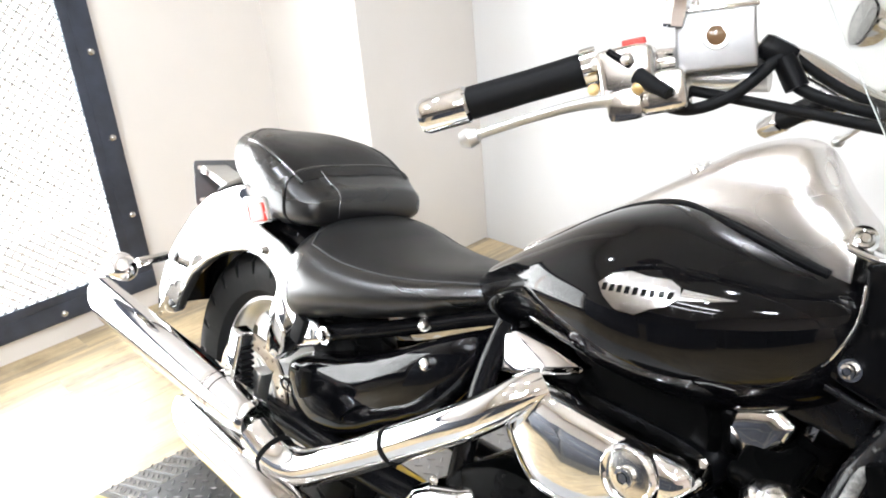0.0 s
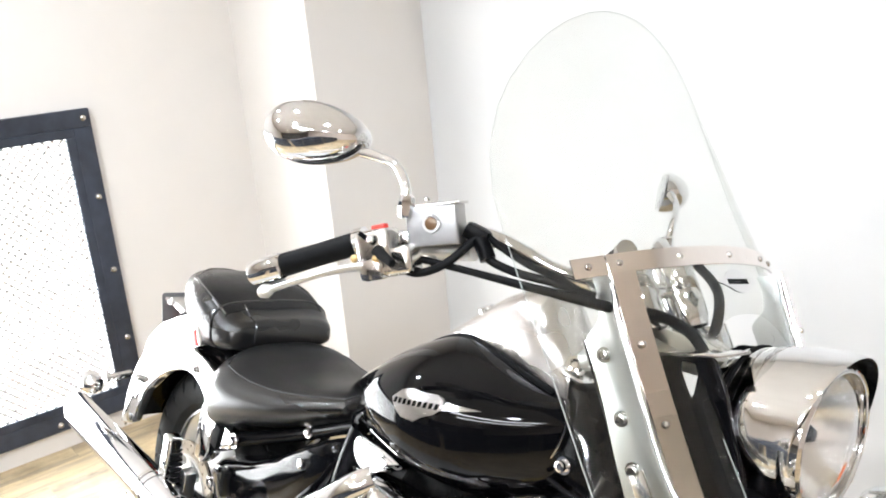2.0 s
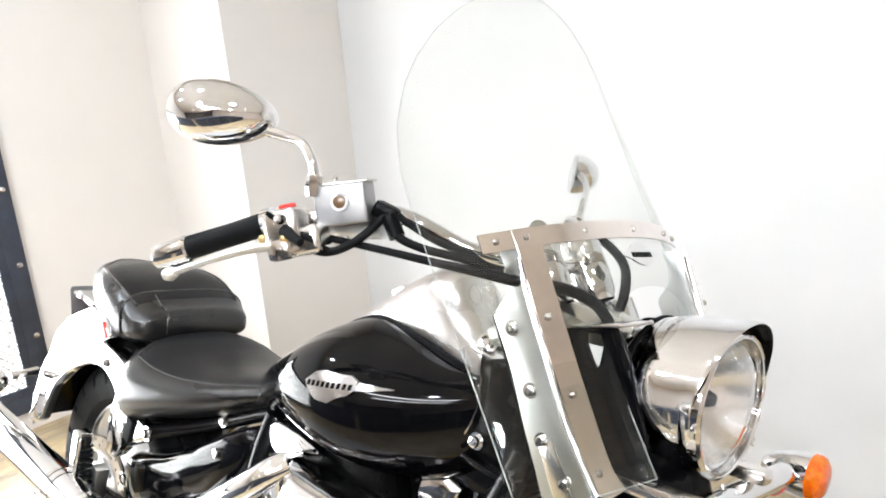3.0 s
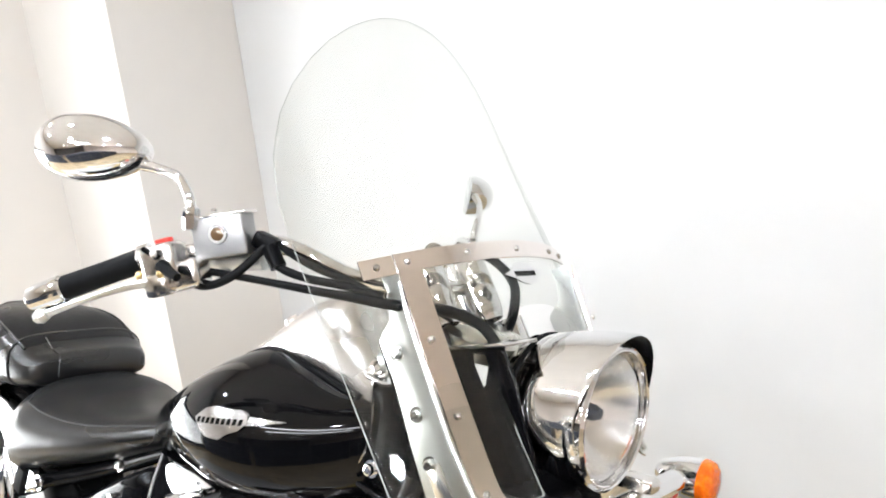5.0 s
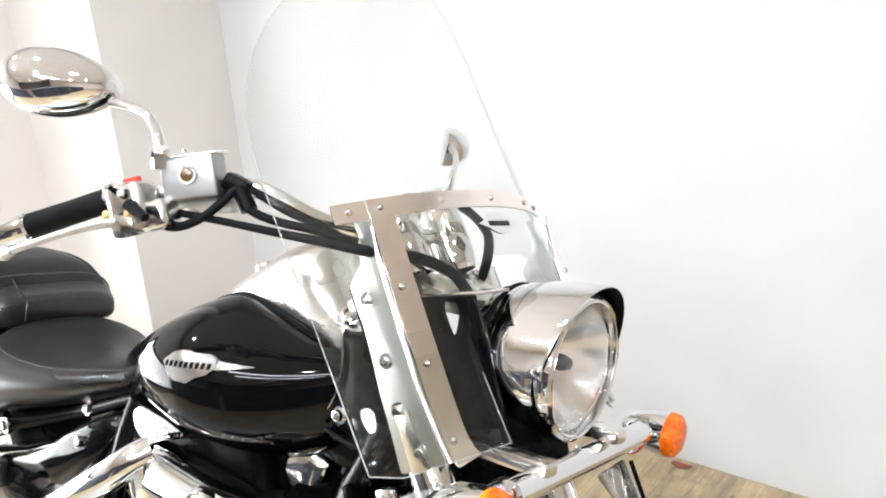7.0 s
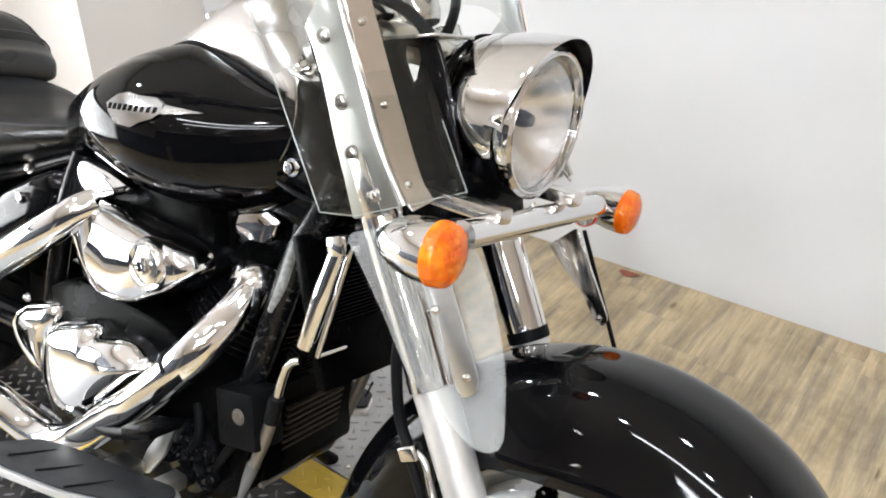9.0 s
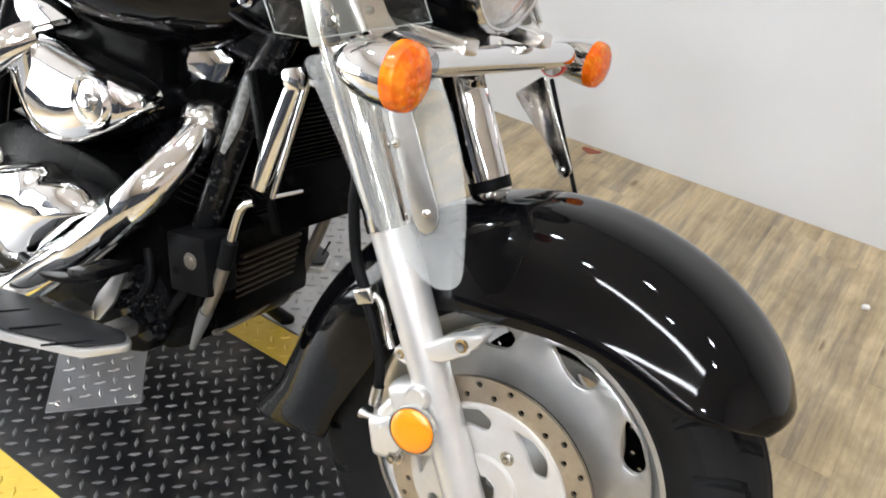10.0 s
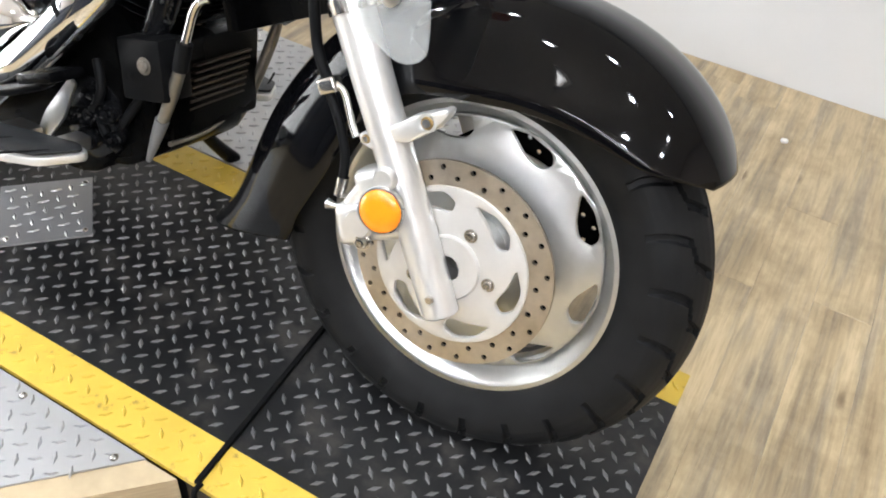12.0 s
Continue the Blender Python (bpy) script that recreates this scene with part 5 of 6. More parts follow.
def side_mirror(side):
    mr = new("side_mirror")
    mr.parent = bike
    mr["label"] = "chrome teardrop rear-view mirror on a bent stem"
    if side < 0:
        c, yaw, pitch, tilt, half_long, half_high, deep = Vector((-0.849, -0.35, 1.225)), -2.3945, 0.026, -0.076, 0.081, 0.0467, 0.052
        base, bend = Vector((-0.685, -0.301, 1.136)), [(-0.689, -0.302, 1.165), (-0.712, -0.304, 1.192), (-0.74, -0.308, 1.2), (-0.778, -0.316, 1.206)]
    else:
        c, yaw, pitch, tilt, half_long, half_high, deep = Vector((-0.81, 0.47, 1.2)), 2.34, -0.19, -0.094, 0.052, 0.042, 0.055
        base, bend = Vector((-0.69, 0.335, 1.1)), [(-0.692, 0.345, 1.135), (-0.708, 0.375, 1.16), (-0.735, 0.41, 1.18), (-0.765, 0.435, 1.195)]
    long = Vector((math.cos(pitch) * math.cos(yaw), math.cos(pitch) * math.sin(yaw), math.sin(pitch)))
    flat = long.cross(Vector((0, 0, 1))).normalized()
    rise = flat.cross(long)
    rise = rise if rise.z > 0 else -rise
    back = flat * math.cos(tilt) + rise * math.sin(tilt)
    up = back.cross(long)
    up = up if up.z > 0 else -up
    back = back if back.x > 0 else -back
    rings = []
    n = 32
    for k in range(9):
        t = k / 8
        sc = (1 - t**2.2) ** 0.5 if t < 1 else 0.04
        ring = []
        for i in range(n):
            a = 2 * math.pi * i / n
            egg = 1 + 0.18 * math.cos(a)
            ring.append(c + long * math.cos(a) * half_long * max(sc, 0.05) + up * math.sin(a) * half_high * max(sc, 0.05) * egg + back * deep * t)
        rings.append(ring)
    part("shell", loft(rings), CHROME, mr)
    part("glass", loft([[c + (p - c) * 0.9 - back * 0.003 for p in rings[0]], [c + (p - c) * 0.02 - back * 0.003 for p in rings[0]]]), MIRROR, mr, "mirror glass")
    part("stem", tube([base] + bend, [0.0075, 0.0068, 0.0062, 0.0065, 0.0085], 14), CHROME, mr)
    part("stem_nut", lathe([(0.006, 0.02), (0.011, 0.016), (0.012, 0.0), (0.01, -0.012)], base, (0, 0, 1), 6), CHROME, mr)


side_mirror(-1)
side_mirror(1)

# ---- tank, seats ----
# rows: x, centre z, half width, up, down, squareness
TANK = [(-0.514, 0.845, 0.038, 0.025, 0.046, 2.2), (-0.524, 0.842, 0.062, 0.046, 0.086, 2.3), (-0.549, 0.831, 0.09, 0.06, 0.103, 2.3), (-0.611, 0.815, 0.14, 0.082, 0.119, 2.3), (-0.682, 0.806, 0.184, 0.108, 0.131, 2.25), (-0.772, 0.803, 0.205, 0.126, 0.13, 2.2), (-0.861, 0.8, 0.193, 0.103, 0.119, 2.15), (-0.95, 0.786, 0.158, 0.063, 0.103, 2.1), (-1.029, 0.758, 0.116, 0.04, 0.086, 2.1), (-1.086, 0.729, 0.08, 0.034, 0.066, 2.1), (-1.128, 0.706, 0.045, 0.031, 0.042, 2.0)]


def body_loft(rows, count, n=40, y=0.0):
    return loft([section(x, y, z, w, up, dn, e, n) for x, z, w, up, dn, e in spread(rows, count)])


part("fuel_tank", body_loft(TANK, 44), BLACK_PAINT, bike, "glossy black teardrop fuel tank", 60)


TANK_FINE = sorted(tuple(r) for r in spread(TANK, 88))


def tank_at(x, z):
    """Half width of the tank's skin at a height."""
    for a, b in zip(TANK_FINE, TANK_FINE[1:]):
        if a[0] <= x <= b[0]:
            k = (x - a[0]) / (b[0] - a[0])
            r = [p + (q - p) * k for p, q in zip(a, b)]
            dz = z - r[1]
            t = min(0.999, abs(dz) / (r[3] if dz > 0 else r[4]))
            return r[2] * (1 - t ** r[5]) ** (1 / r[5])
    return 0.1


def on_tank(pts, lift=0.002, thick=0.003):
    """A thin badge laid on the tank's right flank: outline in x and z."""
    bm = plate([Vector(p) for p in pts], [], lambda u, v, w: (u, v, w), thick)
    for axis, step in (((1, 0, 0), 0.008), ((0, 1, 0), 0.006)):
        along = [v.co.dot(Vector(axis)) for v in bm.verts]
        k = min(along) + step
        while k < max(along):
            bmesh.ops.bisect_plane(bm, geom=bm.verts[:] + bm.edges[:] + bm.faces[:], plane_co=Vector(axis) * k, plane_no=axis)
            k += step
    for v in bm.verts:
        u, h, w = v.co
        v.co = (u, -(tank_at(u, h) + lift + w - 0.003), h)
    return bm


def tank_badge():
    b = new("tank_badge")
    b.parent = bike
    b["label"] = "chrome winged shield badge with a row of dark bars"
    part("shield", on_tank([(-0.785, 0.833), (-0.768, 0.849), (-0.75, 0.855), (-0.73, 0.854), (-0.705, 0.856), (-0.692, 0.85), (-0.688, 0.84), (-0.7, 0.827), (-0.716, 0.82), (-0.731, 0.809), (-0.756, 0.809), (-0.774, 0.82)], 0.004, 0.005), BADGE_METAL, b)
    part("wing", on_tank([(-0.689, 0.849), (-0.664, 0.8485), (-0.637, 0.8475), (-0.66, 0.842), (-0.69, 0.836)], 0.004, 0.004), BADGE_METAL, b)
    part("wing_rib", on_tank([(-0.688, 0.8445), (-0.65, 0.8465), (-0.65, 0.845), (-0.688, 0.842)], 0.0075, 0.002), CHROME, b)
    for i in range(9):
        x = -0.778 + 0.0096 * i
        z = 0.831 + (x + 0.778) * 0.11
        part("bar", on_tank([(x, z - 0.0045), (x + 0.0055, z - 0.0035), (x + 0.0055, z + 0.005), (x, z + 0.004)], 0.0085, 0.0012), FRAME_BLACK, b)


tank_badge()


CONSOLE = [(-0.556, 0.898, 0.06, 0.024, 0.05, 3.4), (-0.562, 0.9, 0.064, 0.03, 0.07, 3.4), (-0.606, 0.916, 0.066, 0.059, 0.07, 2.7), (-0.649, 0.937, 0.068, 0.086, 0.08, 2.6), (-0.719, 0.942, 0.066, 0.067, 0.08, 2.5), (-0.802, 0.917, 0.058, 0.038, 0.06, 2.4), (-0.9, 0.867, 0.044, 0.024, 0.05, 2.2), (-0.998, 0.817, 0.03, 0.018, 0.04, 2.0), (-1.059, 0.786, 0.016, 0.01, 0.03, 2.0)]


def row_at(rows, x):
    rows = sorted(rows)
    for a, b in zip(rows, rows[1:]):
        if a[0] <= x <= b[0]:
            k = (x - a[0]) / (b[0] - a[0])
            return [p + (q - p) * k for p, q in zip(a, b)]
    return rows[0]


def seam_on_tank(x):
    """Where the console's edge meets the tank's skin."""
    y = row_at(CONSOLE, x)[2] * 1.04
    t = row_at(TANK, x)
    return Vector((x, -y, t[1] + t[3] * max(0.0, 1 - (y / t[2]) ** t[5]) ** (1 / t[5]) + 0.001))


def console():
    c = new("instrument_console")
    c.parent = bike
    c["label"] = "chrome tank-top instrument console"
    rows = CONSOLE
    part("cover", body_loft(rows, 44, 48), CONSOLE_CHROME, c, "", 60)
    part("trim_seal", tube([seam_on_tank(x) for x in (-0.58, -0.62, -0.66, -0.72, -0.78, -0.84, -0.9, -0.96, -1.02)], 0.0045, 8), RUBBER, c)
    part("side_screw", bolt_bm((-0.557, -0.052, 0.93), (0.45, -0.85, 0.35), 0.011, 0.009), CHROME, c)
    part("side_foot", box((-0.545, -0.05, 0.914), (0.05, 0.03, 0.008), 0.003, (0, 10, 0)), CHROME, c)
    part("ignition_lock", lathe([(0, 0.01), (0.012, 0.01), (0.015, 0.006), (0.015, -0.004)], (-0.775, -0.03, 0.966), (-0.4, -0.35, 1), 20), CHROME, c)


console()
NECK = [(-0.545, 0.912), (-0.488, 0.918), (-0.468, 0.878), (-0.448, 0.827), (-0.425, 0.77), (-0.451, 0.748), (-0.495, 0.758), (-0.542, 0.771), (-0.56, 0.779), (-0.539, 0.83), (-0.535, 0.88)]
part("neck_casting", box((-0.485, 0, 0.82), (0.09, 0.12, 0.17), 0.02, (0, -25, 0)), FRAME_BLACK, bike)
for _s in (-1, 1):
    part("neck_cover", side_plate(NECK, _s * 0.082, 0.07, 0.02, 0.008), BLACK_SATIN, bike, "satin black frame neck cover")
    part("neck_trim", tube([(-0.532, _s * 0.087, 0.888), (-0.532, _s * 0.087, 0.848), (-0.543, _s * 0.087, 0.813), (-0.562, _s * 0.086, 0.779)], 0.0019, 8), CHROME_WORN, bike)
    part("neck_bolt", bolt_bm((-0.529, _s * 0.085, 0.792), (0, _s, 0), 0.009, 0.009), CHROME, bike)
    part("neck_bracket", tube([(-0.548, _s * 0.09, 0.767), (-0.51, _s * 0.092, 0.76), (-0.468, _s * 0.09, 0.755)], 0.0045, 10), FRAME_BLACK, bike)

SEAT = [(-1.03, 0.716, 0.045, 0.014, 0.02, 2.2), (-1.06, 0.714, 0.08, 0.024, 0.03, 2.3), (-1.123, 0.699, 0.118, 0.032, 0.036, 2.4), (-1.197, 0.68, 0.15, 0.039, 0.045, 2.5), (-1.279, 0.665, 0.174, 0.048, 0.058, 2.6), (-1.361, 0.65, 0.19, 0.069, 0.07, 2.7), (-1.425, 0.637, 0.193, 0.1, 0.078, 2.7), (-1.469, 0.624, 0.178, 0.115, 0.087, 2.7), (-1.508, 0.618, 0.148, 0.095, 0.085, 2.6), (-1.531, 0.624, 0.11, 0.058, 0.062, 2.4), (-1.545, 0.635, 0.065, 0.03, 0.03, 2.2)]
seat = new("rider_seat")
seat.parent = bike
seat["label"] = "wide scooped black leather rider seat with stitched panel"
part("cushion", body_loft(SEAT, 40), LEATHER, seat, "smooth black leather side bolster", 60)


def top_panel(rows, frac, lift, x0, x1, n=15):
    rings = []
    for x, z, w, up, dn, e in spread(rows, 60):
        if x1 <= x <= x0:
            k = min(1.0, max(0.0, (x - x1) / 0.09)) ** 0.5 if x1 else 1
            f = frac * max(k, 0.12)
            rings.append([Vector((x, w * f * (2 * i / (n - 1) - 1), z + up * (1 - abs(f * (2 * i / (n - 1) - 1)) ** e) ** (1 / e) + lift * (1 - abs(2 * i / (n - 1) - 1) ** 6))) for i in range(n)])
    return loft(rings, False, False), [r[0] for r in rings] + [r[-1] for r in rings[::-1]]


_bm, _edge = top_panel(SEAT, 0.8, 0.006, -1.03, -1.52)
part("top_panel", _bm, LEATHER_TOP, seat, "matte black centre panel", 60)
part("stitching", tube(_edge, 0.0022, 6, 1), THREAD, seat)

PILLION = [(-1.46, 0.757, 0.11, 0.03, 0.022, 3.2), (-1.469, 0.757, 0.132, 0.041, 0.028, 3.4), (-1.498, 0.757, 0.146, 0.05, 0.034, 3.6), (-1.539, 0.768, 0.155, 0.06, 0.052, 3.8), (-1.603, 0.786, 0.158, 0.067, 0.08, 3.8), (-1.679, 0.796, 0.144, 0.071, 0.075, 3.6), (-1.744, 0.796, 0.12, 0.07, 0.055, 3.2), (-1.803, 0.797, 0.098, 0.062, 0.042, 2.7), (-1.841, 0.808, 0.076, 0.048, 0.03, 2.5), (-1.851, 0.822, 0.045, 0.024, 0.02, 2.2)]
pillion = new("passenger_seat")
pillion.parent = bike
pillion["label"] = "raised black leather passenger pad with piped seams"
part("cushion", body_loft(PILLION, 36), LEATHER, pillion, "", 60)
_bm, _edge = top_panel(PILLION, 0.84, 0.0015, -1.512, -1.84)
part("top_panel", _bm, LEATHER_TOP, pillion, "matte black top panel", 60)
part("piping", tube(_edge, 0.0036, 6, 1), LEATHER, pillion)


def skin_ring(rows, x, a0, a1, n=24, out=1.006, slide=0.0):
    """A line over a lofted body at x, from one angle to another; slide moves it along x as it climbs."""
    pts = []
    for i in range(n + 1):
        t = radians(a0 + (a1 - a0) * i / n)
        xx = x + slide * math.sin(t)
        _, z, w, up, dn, e = row_at(rows, xx)
        c, s = math.cos(t), math.sin(t)
        pts.append(Vector((xx, -math.copysign(abs(c) ** (2 / e), c) * w * out, z + math.copysign(abs(s) ** (2 / e), s) * (up if s > 0 else dn) * out)))
    return pts


part("side_seam", tube(skin_ring(PILLION, -1.53, -55, 235, 44, 1.004, -0.012), 0.0036, 6, 1), LEATHER, pillion)


def lengthwise_seam(rows, y, x0, x1, n=10):
    """A line along a lofted body's upper skin at a fixed distance from its middle."""
    pts = []
    for i in range(n + 1):
        x = x0 + (x1 - x0) * i / n
        _, z, w, up, _, e = row_at(rows, x)
        pts.append(Vector((x, y, z + up * max(0.0, 1 - (abs(y) / w) ** e) ** (1 / e) + 0.0006)))
    return pts


part("front_seam", tube(lengthwise_seam(PILLION, -0.075, -1.53, -1.462) + [Vector((-1.4595, -0.077, 0.775)), Vector((-1.459, -0.078, 0.748))], 0.002, 6, 1), LEATHER, pillion)
part("seat_base", box((-1.62, 0, 0.72), (0.3, 0.19, 0.03), 0.015, (0, -4, 0)), BLACK_SATIN, bike)

# ---- frame and rear ----
for _s in (-1, 1):
    part("frame_rail", tube([(-1.0, _s * 0.05, 0.7), (-1.1, _s * 0.058, 0.665), (-1.25, _s * 0.08, 0.602), (-1.4, _s * 0.14, 0.55)], 0.015, 16), FRAME_BLACK, bike)
    part("frame_tube", tube([(-1.0, _s * 0.1, 0.7), (-1.02, _s * 0.115, 0.6), (-1.04, _s * 0.12, 0.45), (-1.05, _s * 0.12, 0.3)], 0.018, 14), FRAME_BLACK, bike)
    part("down_tube", tube([(-0.45, _s * 0.07, 0.8), (-0.468, _s * 0.08, 0.74), (-0.493, _s * 0.088, 0.68), (-0.51, _s * 0.09, 0.616), (-0.53, _s * 0.092, 0.54), (-0.56, _s * 0.1, 0.42), (-0.62, _s * 0.11, 0.28), (-0.72, _s * 0.12, 0.21), (-1.05, _s * 0.12, 0.2)], 0.021, 16), FRAME_CHIP_GLINT, bike)
    part("rail_bolt", bolt_bm((-1.195, _s * 0.082, 0.626), (0, _s, 0.3), 0.009, 0.008), STEEL, bike)
    part("fender_stay", side_plate([(-2.030, 0.394), (-1.999, 0.448), (-1.949, 0.517), (-1.916, 0.604), (-1.887, 0.665), (-1.813, 0.721), (-1.724, 0.757), (-1.665, 0.776), (-1.638, 0.758), (-1.622, 0.705), (-1.530, 0.689), (-1.487, 0.671), (-1.499, 0.620), (-1.477, 0.569), (-1.405, 0.572), (-1.382, 0.556), (-1.391, 0.531), (-1.468, 0.498), (-1.521, 0.453), (-1.566, 0.461), (-1.557, 0.552), (-1.535, 0.604), (-1.562, 0.624), (-1.604, 0.641), (-1.657, 0.640), (-1.732, 0.617), (-1.799, 0.583), (-1.870, 0.532), (-1.912, 0.474), (-1.946, 0.415)], _s * 0.152, 0.028, 0.016, 0.006), CHROME, bike, "polished chrome fender stay")
    part("stay_bolt", bolt_bm((-1.372, _s * 0.156, 0.558), (0, _s, 0), 0.011, 0.01), CHROME, bike)
    part("stay_bolt", bolt_bm((-1.585, _s * 0.156, 0.66), (0, _s, 0), 0.008, 0.008), CHROME, bike)
    part("stay_slot", box((-1.45, _s * 0.155, 0.545), (0.03, 0.012, 0.055), 0.004, (0, 18, 0)), RUBBER, bike)
    part("swingarm", tube([(-1.08, _s * 0.1, 0.34), (-1.3, _s * 0.115, 0.33), (-1.66, _s * 0.118, 0.322)], 0.026, 16), FRAME_BLACK, bike)
    # side panel
    part("side_cover", domed([(-1.545, 0.44), (-1.495, 0.474), (-1.42, 0.497), (-1.356, 0.517), (-1.28, 0.55), (-1.209, 0.585), (-1.14, 0.625), (-1.084, 0.651), (-1.054, 0.656), (-1.042, 0.624), (-1.054, 0.583), (-1.08, 0.54), (-1.111, 0.502), (-1.18, 0.455), (-1.244, 0.419), (-1.3, 0.382), (-1.367, 0.35), (-1.43, 0.335), (-1.476, 0.33), (-1.525, 0.362), (-1.542, 0.4)], _s * 0.092, 0.045, 0.02, (-1.3, 0.48), 0.03), BLACK_PAINT, bike, "glossy black side cover", 60)
    part("cover_bolt", bolt_bm((-1.125, _s * 0.128, 0.59), (0, _s, 0.1), 0.0105, 0.016), CHROME, bike)
    # rear turn signal
    _c = Vector((-2.03, _s * 0.24, 0.515))
    part("rear_signal_arm", tube([(-2.03, _s * 0.13, 0.53), (-2.03, _s * 0.2, 0.52)], 0.011, 14, 1), CHROME, bike)
    part("rear_signal", lathe([(0, 0.05), (0.014, 0.046), (0.026, 0.032), (0.031, 0.012), (0.03, 0), (0.032, -0.004), (0.026, -0.02), (0.012, -0.028), (0, -0.03)], _c, (1, 0, 0), 32), CHROME, bike, "chrome rear turn signal with a clear lens")
    part("rear_signal_lens", lathe([(0.031, -0.002), (0.03, -0.016), (0.018, -0.028), (0, -0.033)], _c, (1, 0, 0), 32), LENS_CLEAR, bike)

_mk = new("side_marker")
_mk.parent = bike
_mk["label"] = "chrome-framed red side marker lamp"
part("bezel", side_plate([(-1.664, 0.75), (-1.586, 0.768), (-1.557, 0.724), (-1.641, 0.696)], -0.162, 0.05, 0.012, 0.006), CHROME, _mk)
part("red_lens", side_plate([(-1.636, 0.747), (-1.588, 0.757), (-1.568, 0.723), (-1.618, 0.709)], -0.166, 0.012, 0.005, 0.002), LENS_RED, _mk, "red lens")
part("clear_lens", side_plate([(-1.654, 0.741), (-1.639, 0.745), (-1.622, 0.708), (-1.639, 0.703)], -0.166, 0.012, 0.005, 0.002), ALLOY, _mk)
_pl = new("plate_bracket")
_pl.parent = bike
_pl["label"] = "black plate bracket with slotted holes, no plate fitted"


def slot(cx, cz):
    return rounded([(cx - 0.014, cz - 0.005), (cx + 0.014, cz - 0.005), (cx + 0.014, cz + 0.005), (cx - 0.014, cz + 0.005)], 0.004, 3)


part("backing", plate(rounded([(-0.09, -0.055), (0.09, -0.055), (0.09, 0.055), (-0.09, 0.055)], 0.012), [slot(-0.066, 0.038), slot(0.066, 0.038), slot(-0.066, -0.04), slot(0.066, -0.04)], lambda u, v, w: (-2.15 + v * -0.25 + w, u + 0.085, 0.675 + v), 0.003), GREY_STEEL, _pl)
part("arm", join(box((-2.09, 0.05, 0.7), (0.13, 0.07, 0.02), 0.006, (0, 10, 0)), box((-2.13, 0.025, 0.708), (0.03, 0.04, 0.012), 0.003)), ALLOY, _pl)
part("tail_lamp", lathe([(0, 0.03), (0.03, 0.024), (0.042, 0.006), (0.044, -0.02), (0.03, -0.05)], (-2.05, 0, 0.62), (-1, 0, 0.3), 32), LENS_RED, bike, "round red tail lamp")

part("tube_sleeve", tube([(-0.482, -0.1, 0.705), (-0.489, -0.103, 0.685), (-0.502, -0.106, 0.63), (-0.518, -0.107, 0.583)], [0.006, 0.0085, 0.0085, 0.006], 12), SCUFFED_SLEEVE, bike, "scuffed pale sleeve on the down tube")
for _q in ((-0.524, 0.55), (-0.529, 0.525)):
    part("tube_bolt", bolt_bm((_q[0], -0.108, _q[1]), (0.3, -1, 0.1), 0.009, 0.006), FRAME_CHIP_GLINT, bike)

# ---- engine ----
eng = new("engine")
eng.parent = bike
eng["label"] = "black V-twin engine with finned cylinders and chrome covers"
part("crankcase", join(side_plate([(-1.06, 0.44), (-0.95, 0.5), (-0.7, 0.5), (-0.58, 0.44), (-0.56, 0.3), (-0.62, 0.2), (-1.0, 0.19), (-1.07, 0.28)], -0.14, 0.28, 0.05, 0.012)), ENGINE_BLACK, eng)


def cylinder(c, lean, name):
    a = Vector((math.sin(lean), 0, math.cos(lean)))
    prof = [(0.03, -0.1)]
    for i in range(13):
        h = -0.1 + 0.016 * i
        prof += [(0.066, h), (0.09, h + 0.002), (0.09, h + 0.0055), (0.066, h + 0.0075)]
    prof += [(0.066, 0.11), (0.084, 0.114), (0.084, 0.15), (0.05, 0.165), (0, 0.166)]
    cyl = new(name)
    cyl.parent = eng
    part("barrel", lathe(prof, c, a, 40), ENGINE_BLACK, cyl, "finned black cylinder", 30)


cylinder(Vector((-0.65, 0.06, 0.54)), radians(24), "front_cylinder")
cylinder(Vector((-0.92, 0.01, 0.56)), radians(-24), "rear_cylinder")
_bm = domed([(-0.71, 0.67), (-0.64, 0.701), (-0.606, 0.708), (-0.579, 0.69), (-0.591, 0.637), (-0.622, 0.622), (-0.657, 0.638)], -0.055, 0.02, 0.006, None, 0.012)
for _v in _bm.verts:
    _v.co.y += (_v.co.x + 0.7) * 0.22
part("head_cover", _bm, CHROME, eng, "tapered chrome cylinder head cover", 40)
part("head_cover_rim", side_plate([(-0.592, 0.704), (-0.566, 0.69), (-0.58, 0.632), (-0.588, 0.632), (-0.576, 0.688), (-0.594, 0.698)], -0.02, 0.03, 0.002, 0.002), CHROME, eng)
part("exhaust_port", box((-0.6, -0.05, 0.63), (0.075, 0.09, 0.04), 0.012, (30, 10, 0), 3), ENGINE_BLACK, eng)
part("head_block", box((-0.6, 0.07, 0.68), (0.15, 0.16, 0.07), 0.02, (0, -24, 0), 3), ENGINE_BLACK, eng)
part("rear_head_block", box((-0.94, 0.03, 0.665), (0.16, 0.2, 0.08), 0.02, (0, 24, 0), 3), ENGINE_BLACK, eng)
part("intake_box", box((-0.77, 0.03, 0.64), (0.24, 0.2, 0.13), 0.02, (0, 4, 0), 3), ENGINE_BLACK, eng)
for _i in range(9):
    _k = -0.085 + 0.014 * _i
    part("cylinder_fin", lathe([(0.07, -0.0022), (0.098, -0.0016), (0.099, 0.0), (0.098, 0.0016), (0.07, 0.0022)], (-0.65 + math.sin(radians(24)) * _k, 0.0, 0.54 + math.cos(radians(24)) * _k), (math.sin(radians(24)), 0, math.cos(radians(24))), 32), FRAME_BLACK, eng, smooth=30)
